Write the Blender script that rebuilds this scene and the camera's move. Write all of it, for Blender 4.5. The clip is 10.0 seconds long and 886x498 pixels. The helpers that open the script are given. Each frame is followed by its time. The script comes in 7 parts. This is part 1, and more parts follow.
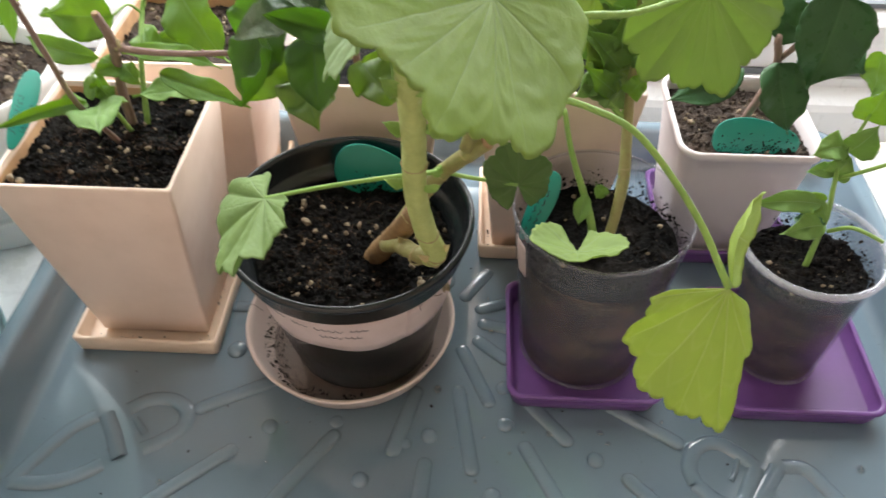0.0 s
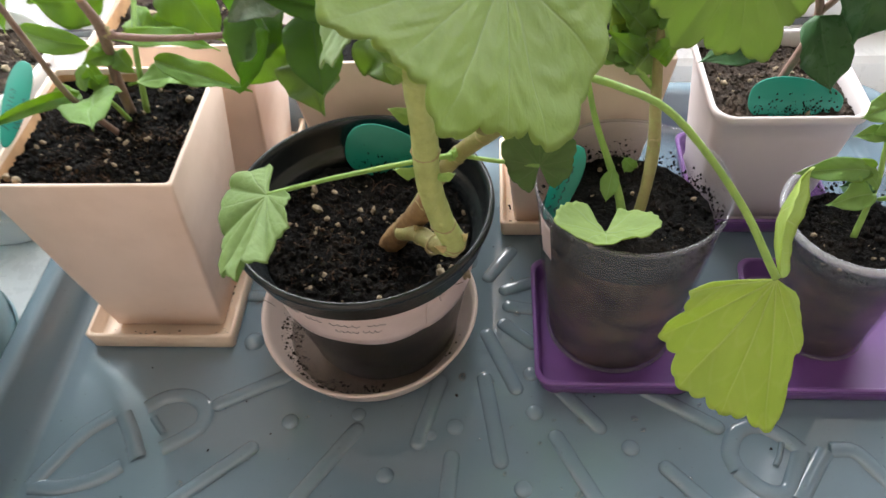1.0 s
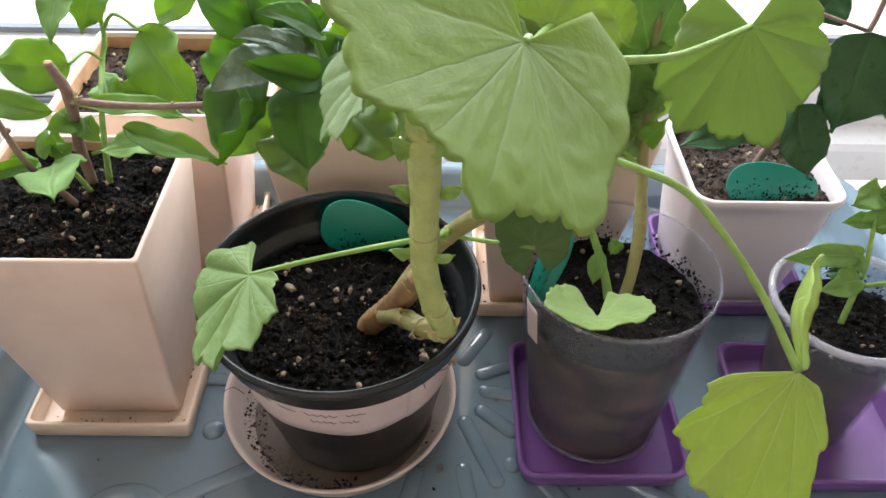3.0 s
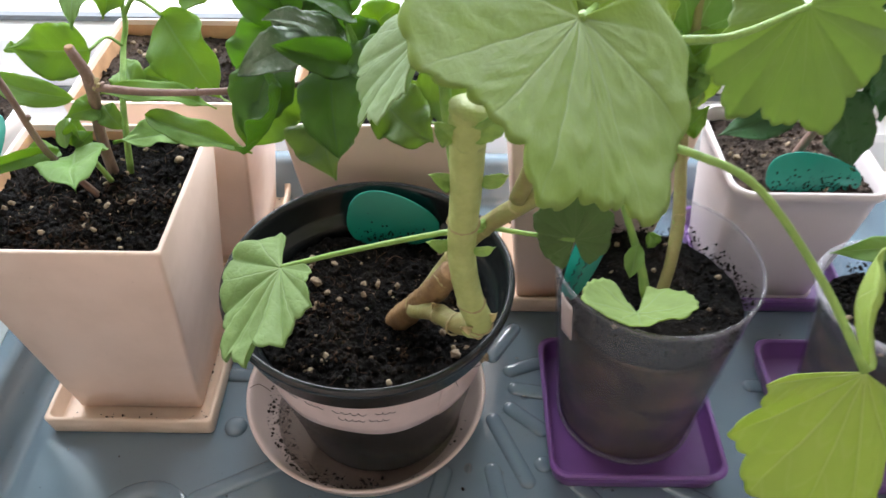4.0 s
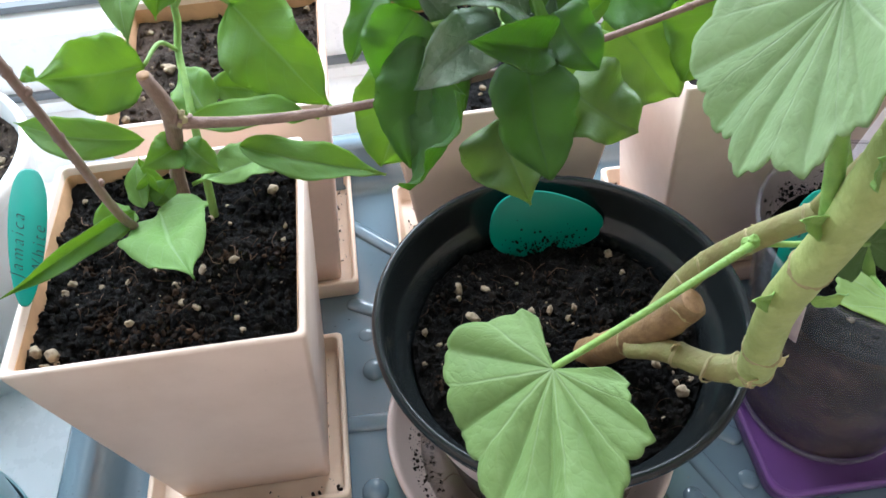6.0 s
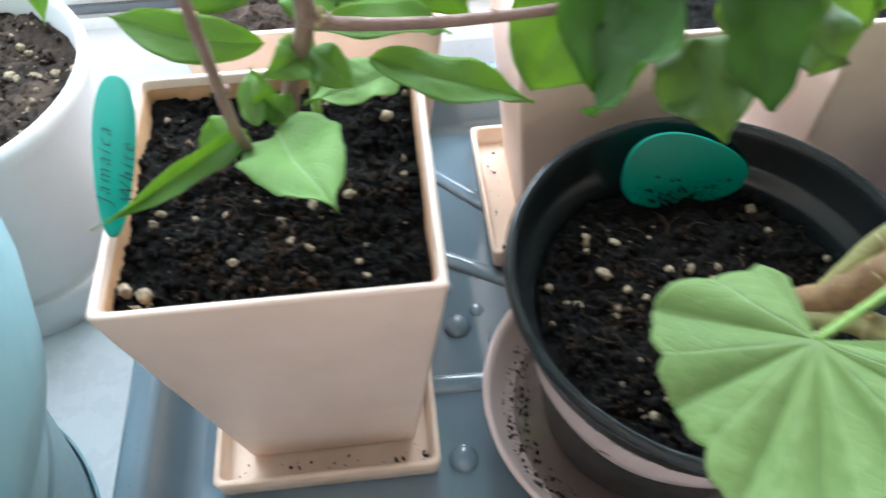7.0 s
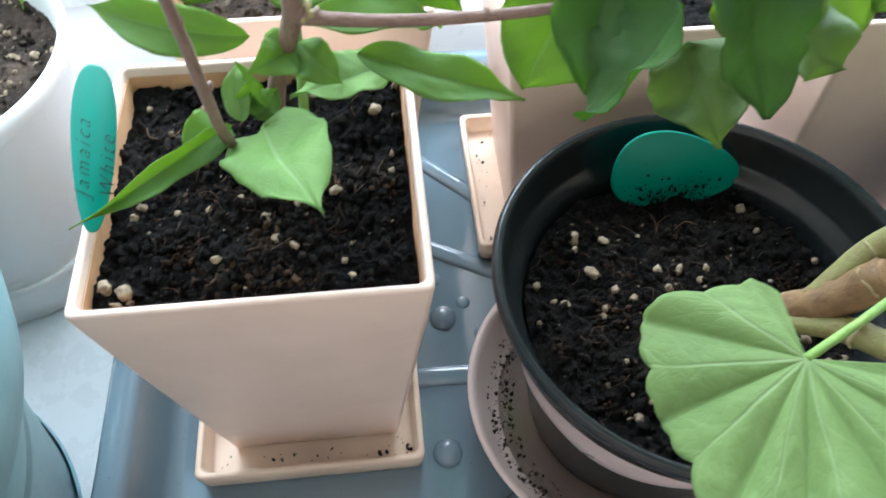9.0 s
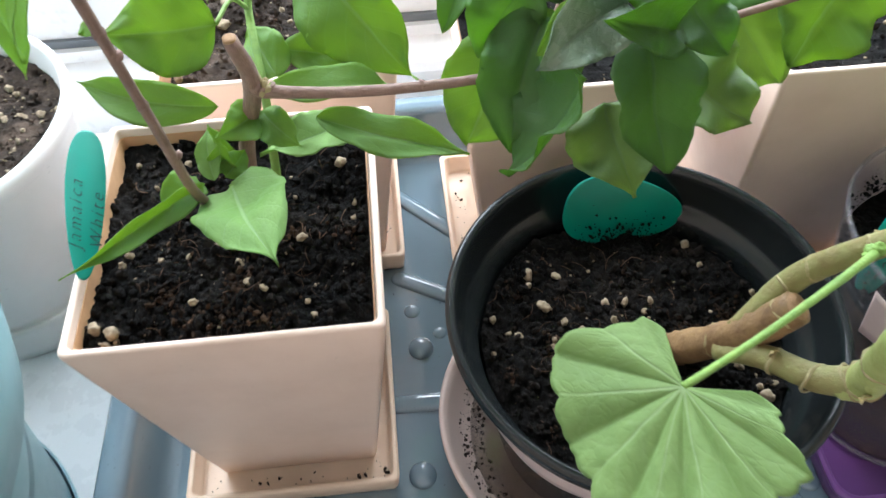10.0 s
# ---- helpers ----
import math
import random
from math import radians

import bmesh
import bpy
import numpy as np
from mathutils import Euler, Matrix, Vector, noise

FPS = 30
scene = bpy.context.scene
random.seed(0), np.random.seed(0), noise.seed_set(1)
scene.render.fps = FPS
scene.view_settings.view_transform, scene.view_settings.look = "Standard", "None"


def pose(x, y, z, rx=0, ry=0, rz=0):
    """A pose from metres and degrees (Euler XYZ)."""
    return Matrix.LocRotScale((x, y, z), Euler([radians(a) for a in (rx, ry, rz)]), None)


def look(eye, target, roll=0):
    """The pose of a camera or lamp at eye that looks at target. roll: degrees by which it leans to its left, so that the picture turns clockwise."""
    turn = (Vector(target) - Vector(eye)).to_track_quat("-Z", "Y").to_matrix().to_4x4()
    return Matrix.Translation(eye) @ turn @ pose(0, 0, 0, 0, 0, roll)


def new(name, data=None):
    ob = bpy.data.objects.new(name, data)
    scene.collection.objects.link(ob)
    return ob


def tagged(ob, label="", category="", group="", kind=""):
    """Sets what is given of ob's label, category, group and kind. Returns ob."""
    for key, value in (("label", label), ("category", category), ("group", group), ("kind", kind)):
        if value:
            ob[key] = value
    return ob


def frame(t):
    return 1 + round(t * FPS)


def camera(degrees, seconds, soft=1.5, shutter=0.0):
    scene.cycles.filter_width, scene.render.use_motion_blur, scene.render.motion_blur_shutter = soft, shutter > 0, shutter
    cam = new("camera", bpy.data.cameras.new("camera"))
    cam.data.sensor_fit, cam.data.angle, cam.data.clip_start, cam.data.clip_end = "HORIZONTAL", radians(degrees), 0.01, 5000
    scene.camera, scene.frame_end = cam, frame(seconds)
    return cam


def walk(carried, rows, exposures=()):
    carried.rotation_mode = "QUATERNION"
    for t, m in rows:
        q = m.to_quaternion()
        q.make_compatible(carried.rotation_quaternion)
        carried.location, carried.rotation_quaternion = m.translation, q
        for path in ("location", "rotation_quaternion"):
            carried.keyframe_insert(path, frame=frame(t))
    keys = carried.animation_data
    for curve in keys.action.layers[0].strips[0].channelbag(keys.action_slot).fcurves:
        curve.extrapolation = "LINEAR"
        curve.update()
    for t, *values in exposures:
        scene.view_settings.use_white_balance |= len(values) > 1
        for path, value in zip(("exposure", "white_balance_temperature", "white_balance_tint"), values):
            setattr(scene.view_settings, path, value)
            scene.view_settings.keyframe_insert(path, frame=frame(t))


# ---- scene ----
cam = camera(60.8, 10.0, soft=1.5, shutter=0.5)
PATH = [
    (0, (0.0520, 0.0089, 0.3848), (0.0391, 0.2865, 0.0970), 0.18),
    (0.5, (0.0514, 0.0137, 0.3969), (0.0195, 0.2832, 0.1030), -4.62),
    (1, (0.0540, 0.0340, 0.3768), (0.0281, 0.2954, 0.0751), -4.18),
    (1.5, (0.0331, 0.0478, 0.3602), (0.0215, 0.3134, 0.0613), -1.02),
    (2, (0.0332, 0.0569, 0.3742), (0.0314, 0.3336, 0.0854), 0.43),
    (2.5, (0.0382, 0.0506, 0.3660), (0.0430, 0.3372, 0.0871), 1.32),
    (2.7, (0.0373, 0.0480, 0.3667), (0.0416, 0.3389, 0.0922), 1.09),
    (3.8, (0.0240, 0.0525, 0.3632), (0.0275, 0.3412, 0.0864), 1.68),
    (4, (0.0243, 0.0568, 0.3571), (0.0224, 0.3452, 0.0800), 0.51),
    (4.5, (-0.0265, 0.0774, 0.3498), (-0.0354, 0.3558, 0.0627), -2.46),
    (5, (-0.0603, 0.1171, 0.3465), (-0.0616, 0.3868, 0.0510), -5.18),
    (5.5, (-0.0635, 0.1456, 0.3491), (-0.0465, 0.4020, 0.0425), -4.63),
    (5.7, (-0.0602, 0.1449, 0.3405), (-0.0413, 0.4026, 0.0352), -4.53),
    (6.8, (-0.0865, 0.1581, 0.3165), (-0.0685, 0.4009, -0.0009), -2.83),
    (7, (-0.1060, 0.1699, 0.3022), (-0.0858, 0.4081, -0.0184), -1.38),
    (7.5, (-0.1229, 0.1856, 0.3005), (-0.0978, 0.4197, -0.0229), 1.24),
    (8, (-0.1271, 0.1928, 0.2963), (-0.1009, 0.4213, -0.0310), 2.72),
    (8.5, (-0.1206, 0.1993, 0.2961), (-0.0936, 0.4227, -0.0346), 2.61),
    (9, (-0.1056, 0.1768, 0.3033), (-0.0791, 0.4049, -0.0242), 0.99),
    (9.5, (-0.0957, 0.1813, 0.3129), (-0.0661, 0.4149, -0.0105), -0.38),
    (10, (-0.0865, 0.1653, 0.3255), (-0.0686, 0.4046, 0.0054), -1.84),
]
EXPOSURES = [(0, 0.04, 6750, 13), (2.5, 0.05, 6400, 14), (4.0, 0.04, 6300, 15), (4.5, 0.11, 5900, 11), (5.5, 0.10, 5750, 11), (7.0, 0.17, 5700, 8), (8.5, 0.19, 5600, 7), (9.3, 0.17, 5750, 8), (10, 0.13, 5950, 10)]
walk(cam, [(t, look(eye, target, roll)) for t, eye, target, roll in PATH], EXPOSURES)

# ---- world, daylight, exposure ----
world = bpy.data.worlds.new("overcast_sky")
scene.world = world
world.use_nodes = True
wn = world.node_tree.nodes
sky = wn.new("ShaderNodeTexSky")
sky.sky_type = "NISHITA"
sky.sun_disc = False
sky.sun_elevation, sky.sun_rotation = radians(48), radians(-28)
wn["Background"].inputs["Strength"].default_value = 0.12
world.node_tree.links.new(sky.outputs[0], wn["Background"].inputs["Color"])

sun = new("sun", bpy.data.lights.new("sun", "SUN"))
sun.data.energy, sun.data.angle, sun.data.color = 0.8, radians(20), (1.0, 0.96, 0.9)
sun.matrix_world = look((-1.6, 3.0, 3.3), (0, 0.3, 0))

window_light = new("window_daylight", bpy.data.lights.new("window_daylight", "AREA"))
window_light.data.shape, window_light.data.size, window_light.data.size_y = "RECTANGLE", 1.7, 0.80
window_light.data.energy, window_light.data.color = 46.0, (0.90, 0.96, 1.0)
window_light.matrix_world = look((-0.10, 0.84, 0.70), (-0.06, 0.0, 0.42))

# ---- materials ----
def mat_base(name):
    m = bpy.data.materials.new(name)
    m.use_nodes = True
    nt = m.node_tree
    return m, nt, nt.nodes["Principled BSDF"], nt.nodes["Material Output"]


def mix_colour(nt, fac, a, b):
    n = nt.nodes.new("ShaderNodeMix")
    n.data_type = "RGBA"
    for sock, v in ((n.inputs[0], fac), (n.inputs[6], a), (n.inputs[7], b)):
        if isinstance(v, bpy.types.NodeSocket):
            nt.links.new(v, sock)
        elif isinstance(v, (int, float)):
            sock.default_value = v
        else:
            sock.default_value = (*v, 1)
    return n.outputs[2]


def noise_tex(nt, scale, detail=4.0, rough=0.55, coords="Object", distort=0.0):
    tc = nt.nodes.new("ShaderNodeTexCoord")
    n = nt.nodes.new("ShaderNodeTexNoise")
    n.inputs["Scale"].default_value, n.inputs["Detail"].default_value = scale, detail
    n.inputs["Roughness"].default_value, n.inputs["Distortion"].default_value = rough, distort
    nt.links.new(tc.outputs[coords], n.inputs["Vector"])
    return n.outputs["Fac"]


def ramp(nt, fac, lo, hi):
    n = nt.nodes.new("ShaderNodeMapRange")
    n.inputs["From Min"].default_value, n.inputs["From Max"].default_value = lo, hi
    nt.links.new(fac, n.inputs["Value"])
    return n.outputs["Result"]


def calc(nt, op, a, b=None, c=None):
    n = nt.nodes.new("ShaderNodeMath")
    n.operation = op
    for i, v in enumerate((a, b, c)):
        if v is None:
            continue
        if isinstance(v, bpy.types.NodeSocket):
            nt.links.new(v, n.inputs[i])
        else:
            n.inputs[i].default_value = v
    return n.outputs[0]


def bump(nt, bsdf, height, strength, dist):
    n = nt.nodes.new("ShaderNodeBump")
    n.inputs["Strength"].default_value, n.inputs["Distance"].default_value = strength, dist
    nt.links.new(height, n.inputs["Height"])
    nt.links.new(n.outputs["Normal"], bsdf.inputs["Normal"])


def plastic(name, colour, dirt, rough=0.35, dirt_amount=0.35, stain_scale=30.0, spec=0.5, sss=0.0):
    """Moulded plastic with faint cloudy stains, specks of soil and fine scuffs."""
    m, nt, b, _ = mat_base(name)
    big = ramp(nt, noise_tex(nt, stain_scale, 5), 0.42, 0.8)
    specks = ramp(nt, noise_tex(nt, 900, 2), 0.73, 0.78)
    col = mix_colour(nt, calc(nt, "MULTIPLY", big, dirt_amount), colour, dirt)
    col = mix_colour(nt, calc(nt, "MULTIPLY", specks, 0.5), col, tuple(v * 0.4 for v in dirt))
    nt.links.new(col, b.inputs["Base Color"])
    r = calc(nt, "ADD", calc(nt, "MULTIPLY", noise_tex(nt, 120, 4), 0.22), rough - 0.11)
    nt.links.new(r, b.inputs["Roughness"])
    b.inputs["Specular IOR Level"].default_value = spec
    if sss:
        b.inputs["Subsurface Weight"].default_value = sss
        b.inputs["Subsurface Radius"].default_value = (0.004, 0.003, 0.002)
        b.inputs["Subsurface Scale"].default_value = 1.0
    bump(nt, b, noise_tex(nt, 260, 4), 0.12, 0.0006)
    return m


M_CREAM = plastic("cream_plastic", (0.80, 0.625, 0.52), (0.52, 0.37, 0.27), 0.38, 0.34)
M_CREAM_SAUCER = plastic("cream_saucer_plastic", (0.80, 0.62, 0.47), (0.36, 0.23, 0.13), 0.42, 0.35)
M_BLACK = plastic("black_plastic", (0.0095, 0.0115, 0.012), (0.016, 0.0175, 0.017), 0.22, 0.4, spec=0.5)
M_SAUCER = plastic("beige_round_saucer_plastic", (0.66, 0.53, 0.47), (0.40, 0.30, 0.24), 0.34, 0.3)
M_PURPLE = plastic("purple_plastic", (0.165, 0.065, 0.25), (0.11, 0.065, 0.12), 0.36, 0.35)
M_WHITE = plastic("white_plastic", (0.80, 0.79, 0.78), (0.55, 0.50, 0.44), 0.32, 0.2)
M_LILAC_WHITE = plastic("off_white_plastic", (0.66, 0.60, 0.60), (0.45, 0.40, 0.36), 0.4, 0.2)
M_TEAL = plastic("pale_teal_plastic", (0.26, 0.45, 0.49), (0.21, 0.37, 0.41), 0.42, 0.3)
M_GREEN_TAG = plastic("green_tag_plastic", (0.0, 0.22, 0.16), (0.0, 0.13, 0.1), 0.42, 0.35)
M_SILL = plastic("white_sill_plastic", (0.80, 0.82, 0.83), (0.62, 0.62, 0.60), 0.28, 0.3, 8.0)
M_FRAME = plastic("white_window_frame", (0.80, 0.81, 0.82), (0.6, 0.6, 0.6), 0.3, 0.2, 10.0)
M_GASKET = plastic("dark_rubber_gasket", (0.15, 0.17, 0.19), (0.08, 0.08, 0.08), 0.55, 0.3)


def tray_material():
    m, nt, b, _ = mat_base("blue_grey_tray_plastic")
    big = ramp(nt, noise_tex(nt, 9, 5), 0.35, 0.75)
    col = mix_colour(nt, calc(nt, "MULTIPLY", big, 0.5), (0.152, 0.214, 0.256), (0.112, 0.158, 0.190))
    drops = ramp(nt, noise_tex(nt, 42, 3, 0.6), 0.62, 0.68)
    dust = ramp(nt, noise_tex(nt, 700, 2), 0.70, 0.76)
    col = mix_colour(nt, calc(nt, "MULTIPLY", dust, 0.55), col, (0.05, 0.045, 0.04))
    nt.links.new(col, b.inputs["Base Color"])
    r = calc(nt, "SUBTRACT", calc(nt, "ADD", calc(nt, "MULTIPLY", noise_tex(nt, 60, 5), 0.10), 0.05), calc(nt, "MULTIPLY", drops, 0.05))
    nt.links.new(r, b.inputs["Roughness"])
    b.inputs["IOR"].default_value = 1.6
    b.inputs["Coat Weight"].default_value = 1.0
    b.inputs["Coat Roughness"].default_value = 0.012
    h = calc(nt, "ADD", noise_tex(nt, 25, 3), calc(nt, "MULTIPLY", noise_tex(nt, 300, 3), 0.06))
    bump(nt, b, calc(nt, "ADD", h, calc(nt, "MULTIPLY", drops, 0.25)), 0.055, 0.002)
    return m


M_TRAY = tray_material()


def soil_material(name, dark, light, island=0.0, dryness=2.6):
    m, nt, b, _ = mat_base(name)
    n1 = ramp(nt, noise_tex(nt, 120, 6, 0.7), 0.4, 0.75)
    n2 = ramp(nt, noise_tex(nt, 500, 4, 0.7), 0.55, 0.8)
    col = mix_colour(nt, n1, dark, light)
    col = mix_colour(nt, calc(nt, "MULTIPLY", n2, 0.4), col, tuple(min(1, v * 2.2) for v in light))
    dry = ramp(nt, noise_tex(nt, 34, 5, 0.65), 0.50, 0.66)
    col = mix_colour(nt, calc(nt, "MULTIPLY", dry, 0.85), col, tuple(min(1, v * dryness) for v in light))
    info = nt.nodes.new("ShaderNodeNewGeometry")
    col = mix_colour(nt, calc(nt, "MULTIPLY", ramp(nt, info.outputs["Random Per Island"], 0.55, 1.0), island), col, tuple(min(1, v * 4.0) for v in light))
    nt.links.new(col, b.inputs["Base Color"])
    nt.links.new(calc(nt, "ADD", calc(nt, "MULTIPLY", noise_tex(nt, 90, 3), 0.5), 0.4), b.inputs["Roughness"])
    b.inputs["Specular IOR Level"].default_value = 0.10
    bump(nt, b, calc(nt, "ADD", noise_tex(nt, 700, 6, 0.75), calc(nt, "MULTIPLY", noise_tex(nt, 200, 4), 1.5)), 0.9, 0.0018)
    return m


M_SOIL = soil_material("dark_peat_soil", (0.0026, 0.0024, 0.0022), (0.0066, 0.0053, 0.0043), 0.0, 2.2)
M_SOIL_DRY = soil_material("dry_brown_soil", (0.022, 0.016, 0.012), (0.080, 0.056, 0.042), 0.0, 1.7)
M_CRUMB = soil_material("soil_crumbs", (0.0030, 0.0027, 0.0024), (0.0095, 0.0073, 0.0056), 0.5)
M_CLOD = soil_material("brown_peat_clods", (0.015, 0.0085, 0.005), (0.040, 0.024, 0.014), 0.5, 1.4)
M_FIBRE = soil_material("peat_fibre", (0.035, 0.021, 0.013), (0.07, 0.043, 0.027), 0.4)
M_PERLITE = plastic("perlite", (0.32, 0.255, 0.175), (0.10, 0.066, 0.04), 0.85, 0.9, 420.0, 0.12)


def leaf_material(name, colour, dark, vein, polar=False, translucent=0.35, rough=0.42, see=(0.25, 0.5, 0.04), vein_strength=0.5, spec=0.35):
    """A leaf blade: paler veins along its own length or fanning from the stalk, mottling, and light passing through."""
    m, nt, b, out = mat_base(name)
    uv = nt.nodes.new("ShaderNodeUVMap")
    sep = nt.nodes.new("ShaderNodeSeparateXYZ")
    nt.links.new(uv.outputs[0], sep.inputs[0])
    u, v = sep.outputs[0], sep.outputs[1]
    wob = calc(nt, "MULTIPLY", calc(nt, "SUBTRACT", noise_tex(nt, 28 if polar else 75, 2), 0.5), 0.30 if polar else 0.16)
    if polar:
        x, y = calc(nt, "SUBTRACT", u, 0.5), calc(nt, "SUBTRACT", v, 0.5)
        r = calc(nt, "POWER", calc(nt, "ADD", calc(nt, "MULTIPLY", x, x), calc(nt, "MULTIPLY", y, y)), 0.5)
        ang = calc(nt, "ADD", calc(nt, "ARCTAN2", y, x), wob)
        step = 0.80
        f = calc(nt, "ABSOLUTE", calc(nt, "SUBTRACT", calc(nt, "FRACT", calc(nt, "ADD", calc(nt, "DIVIDE", ang, step), 0.5)), 0.5))
        d = calc(nt, "MULTIPLY", calc(nt, "MULTIPLY", f, step), r)
        main = ramp(nt, d, 0.0095, 0.0005)
        f2 = calc(nt, "ABSOLUTE", calc(nt, "SUBTRACT", calc(nt, "FRACT", calc(nt, "ADD", calc(nt, "DIVIDE", calc(nt, "ADD", ang, calc(nt, "MULTIPLY", r, 0.25)), step * 0.5), 0.25)), 0.5))
        d2 = calc(nt, "MULTIPLY", calc(nt, "MULTIPLY", f2, step * 0.5), r)
        fine = calc(nt, "MULTIPLY", ramp(nt, d2, 0.007, 0.0015), ramp(nt, r, 0.13, 0.24))
        main = calc(nt, "MULTIPLY", main, ramp(nt, r, 0.52, 0.25))
        rib = calc(nt, "ABSOLUTE", calc(nt, "SUBTRACT", calc(nt, "FRACT", calc(nt, "ADD", calc(nt, "SUBTRACT", calc(nt, "MULTIPLY", r, 9.0), calc(nt, "MULTIPLY", d, 7.0)), wob)), 0.5))
        fine = calc(nt, "MAXIMUM", calc(nt, "MULTIPLY", fine, 0.12), calc(nt, "MULTIPLY", calc(nt, "MULTIPLY", ramp(nt, rib, 0.13, 0.0), ramp(nt, r, 0.10, 0.2)), 0.7))
    else:
        v1 = calc(nt, "ABSOLUTE", calc(nt, "SUBTRACT", v, 0.5))
        main = ramp(nt, v1, 0.028, 0.008)
        f = calc(nt, "ABSOLUTE", calc(nt, "SUBTRACT", calc(nt, "FRACT", calc(nt, "ADD", calc(nt, "SUBTRACT", calc(nt, "MULTIPLY", u, 6.5), calc(nt, "MULTIPLY", v1, 3.6)), wob)), 0.5))
        fine = ramp(nt, f, 0.06, 0.0)
    veins = calc(nt, "MAXIMUM", calc(nt, "MULTIPLY", main, 1.0), calc(nt, "MULTIPLY", fine, 0.28))
    info = nt.nodes.new("ShaderNodeObjectInfo")
    mott = calc(nt, "ADD", calc(nt, "MULTIPLY", ramp(nt, noise_tex(nt, 70, 5), 0.3, 0.75), 0.5), calc(nt, "MULTIPLY", info.outputs["Random"], 0.5))
    col = mix_colour(nt, mott, colour, dark)
    col = mix_colour(nt, calc(nt, "MULTIPLY", veins, vein_strength), col, vein)
    nt.links.new(col, b.inputs["Base Color"])
    nt.links.new(calc(nt, "ADD", calc(nt, "MULTIPLY", noise_tex(nt, 240, 3), 0.2), rough - 0.1), b.inputs["Roughness"])
    b.inputs["Specular IOR Level"].default_value = spec
    vor = nt.nodes.new("ShaderNodeTexVoronoi")
    vor.feature = "DISTANCE_TO_EDGE"
    vor.inputs["Scale"].default_value = 26.0 if polar else 18.0
    nt.links.new(uv.outputs[0], vor.inputs["Vector"])
    net = ramp(nt, vor.outputs["Distance"], 0.0, 0.16)
    cell = calc(nt, "ADD", calc(nt, "MULTIPLY", noise_tex(nt, 420, 3), 0.35), calc(nt, "MULTIPLY", net, 0.12))
    cell = calc(nt, "ADD", cell, calc(nt, "MULTIPLY", noise_tex(nt, 110, 3), 1.0))
    bump(nt, b, calc(nt, "SUBTRACT", cell, calc(nt, "MULTIPLY", veins, 0.6)), 0.46, 0.0011)
    tr = nt.nodes.new("ShaderNodeBsdfTranslucent")
    tcol = mix_colour(nt, calc(nt, "MULTIPLY", veins, 0.4), see, vein)
    nt.links.new(tcol, tr.inputs["Color"])
    mx = nt.nodes.new("ShaderNodeMixShader")
    mx.inputs[0].default_value = translucent
    nt.links.new(b.outputs[0], mx.inputs[1])
    nt.links.new(tr.outputs[0], mx.inputs[2])
    nt.links.new(mx.outputs[0], out.inputs["Surface"])
    return m


M_LEAF_MID = leaf_material("mid_green_leaf", (0.18, 0.32, 0.080), (0.09, 0.20, 0.05), (0.30, 0.45, 0.17), see=(0.48, 0.67, 0.08), translucent=0.42, rough=0.50, spec=0.28, vein_strength=0.75)
M_LEAF_PALE = leaf_material("pale_green_leaf", (0.23, 0.38, 0.115), (0.16, 0.30, 0.08), (0.34, 0.49, 0.22), see=(0.40, 0.60, 0.10), translucent=0.28, rough=0.5, spec=0.24, vein_strength=0.7)
M_LEAF_DARK = leaf_material("dark_grey_green_leaf", (0.095, 0.185, 0.058), (0.045, 0.105, 0.032), (0.15, 0.25, 0.09), see=(0.36, 0.60, 0.07), translucent=0.44, rough=0.40, spec=0.30, vein_strength=0.65)
M_LEAF_DEEP = leaf_material("deep_green_glossy_leaf", (0.045, 0.12, 0.045), (0.03, 0.085, 0.035), (0.09, 0.19, 0.07), see=(0.12, 0.26, 0.04), translucent=0.25, rough=0.30)
M_GER = leaf_material("soft_green_geranium_leaf", (0.26, 0.360, 0.120), (0.20, 0.290, 0.090), (0.40, 0.50, 0.24), True, 0.44, 0.6, (0.48, 0.62, 0.11), 0.42)
M_GER_SMALL = leaf_material("cool_green_geranium_leaf", (0.218, 0.328, 0.110), (0.142, 0.240, 0.072), (0.36, 0.48, 0.24), True, 0.30, 0.6, (0.30, 0.48, 0.11), 0.5)
M_GER_YELLOW = leaf_material("yellow_green_geranium_leaf", (0.40, 0.52, 0.13), (0.28, 0.40, 0.09), (0.60, 0.68, 0.32), True, 0.42, 0.55, (0.54, 0.67, 0.12), 0.75)
# lit copy of the cool green leaf: the backlight's brightness is in its colours
M_GER_MINT_LIT = leaf_material("backlit_mint_geranium_leaf", (0.31, 0.42, 0.21), (0.21, 0.33, 0.14), (0.46, 0.56, 0.33), True, 0.38, 0.6, (0.40, 0.56, 0.18), 0.5)
M_GER_OLIVE = leaf_material("olive_backlit_geranium_leaf", (0.20, 0.28, 0.10), (0.14, 0.21, 0.075), (0.34, 0.43, 0.18), True, 0.5, 0.6, (0.40, 0.54, 0.14), 0.5)
M_GER_DULL = leaf_material("dull_green_geranium_leaf", (0.10, 0.16, 0.055), (0.07, 0.12, 0.04), (0.16, 0.22, 0.09), True, 0.30, 0.6, (0.16, 0.30, 0.05), 0.5)
M_LEAF_SHEEN = leaf_material("grey_glossy_leaf", (0.20, 0.27, 0.19), (0.12, 0.19, 0.11), (0.26, 0.34, 0.22), see=(0.26, 0.42, 0.10), translucent=0.22, rough=0.26, spec=0.7)
M_LEAF_DULL = leaf_material("dull_olive_green_leaf", (0.17, 0.26, 0.085), (0.11, 0.19, 0.06), (0.25, 0.35, 0.14), see=(0.46, 0.62, 0.12), translucent=0.42, vein_strength=0.65)


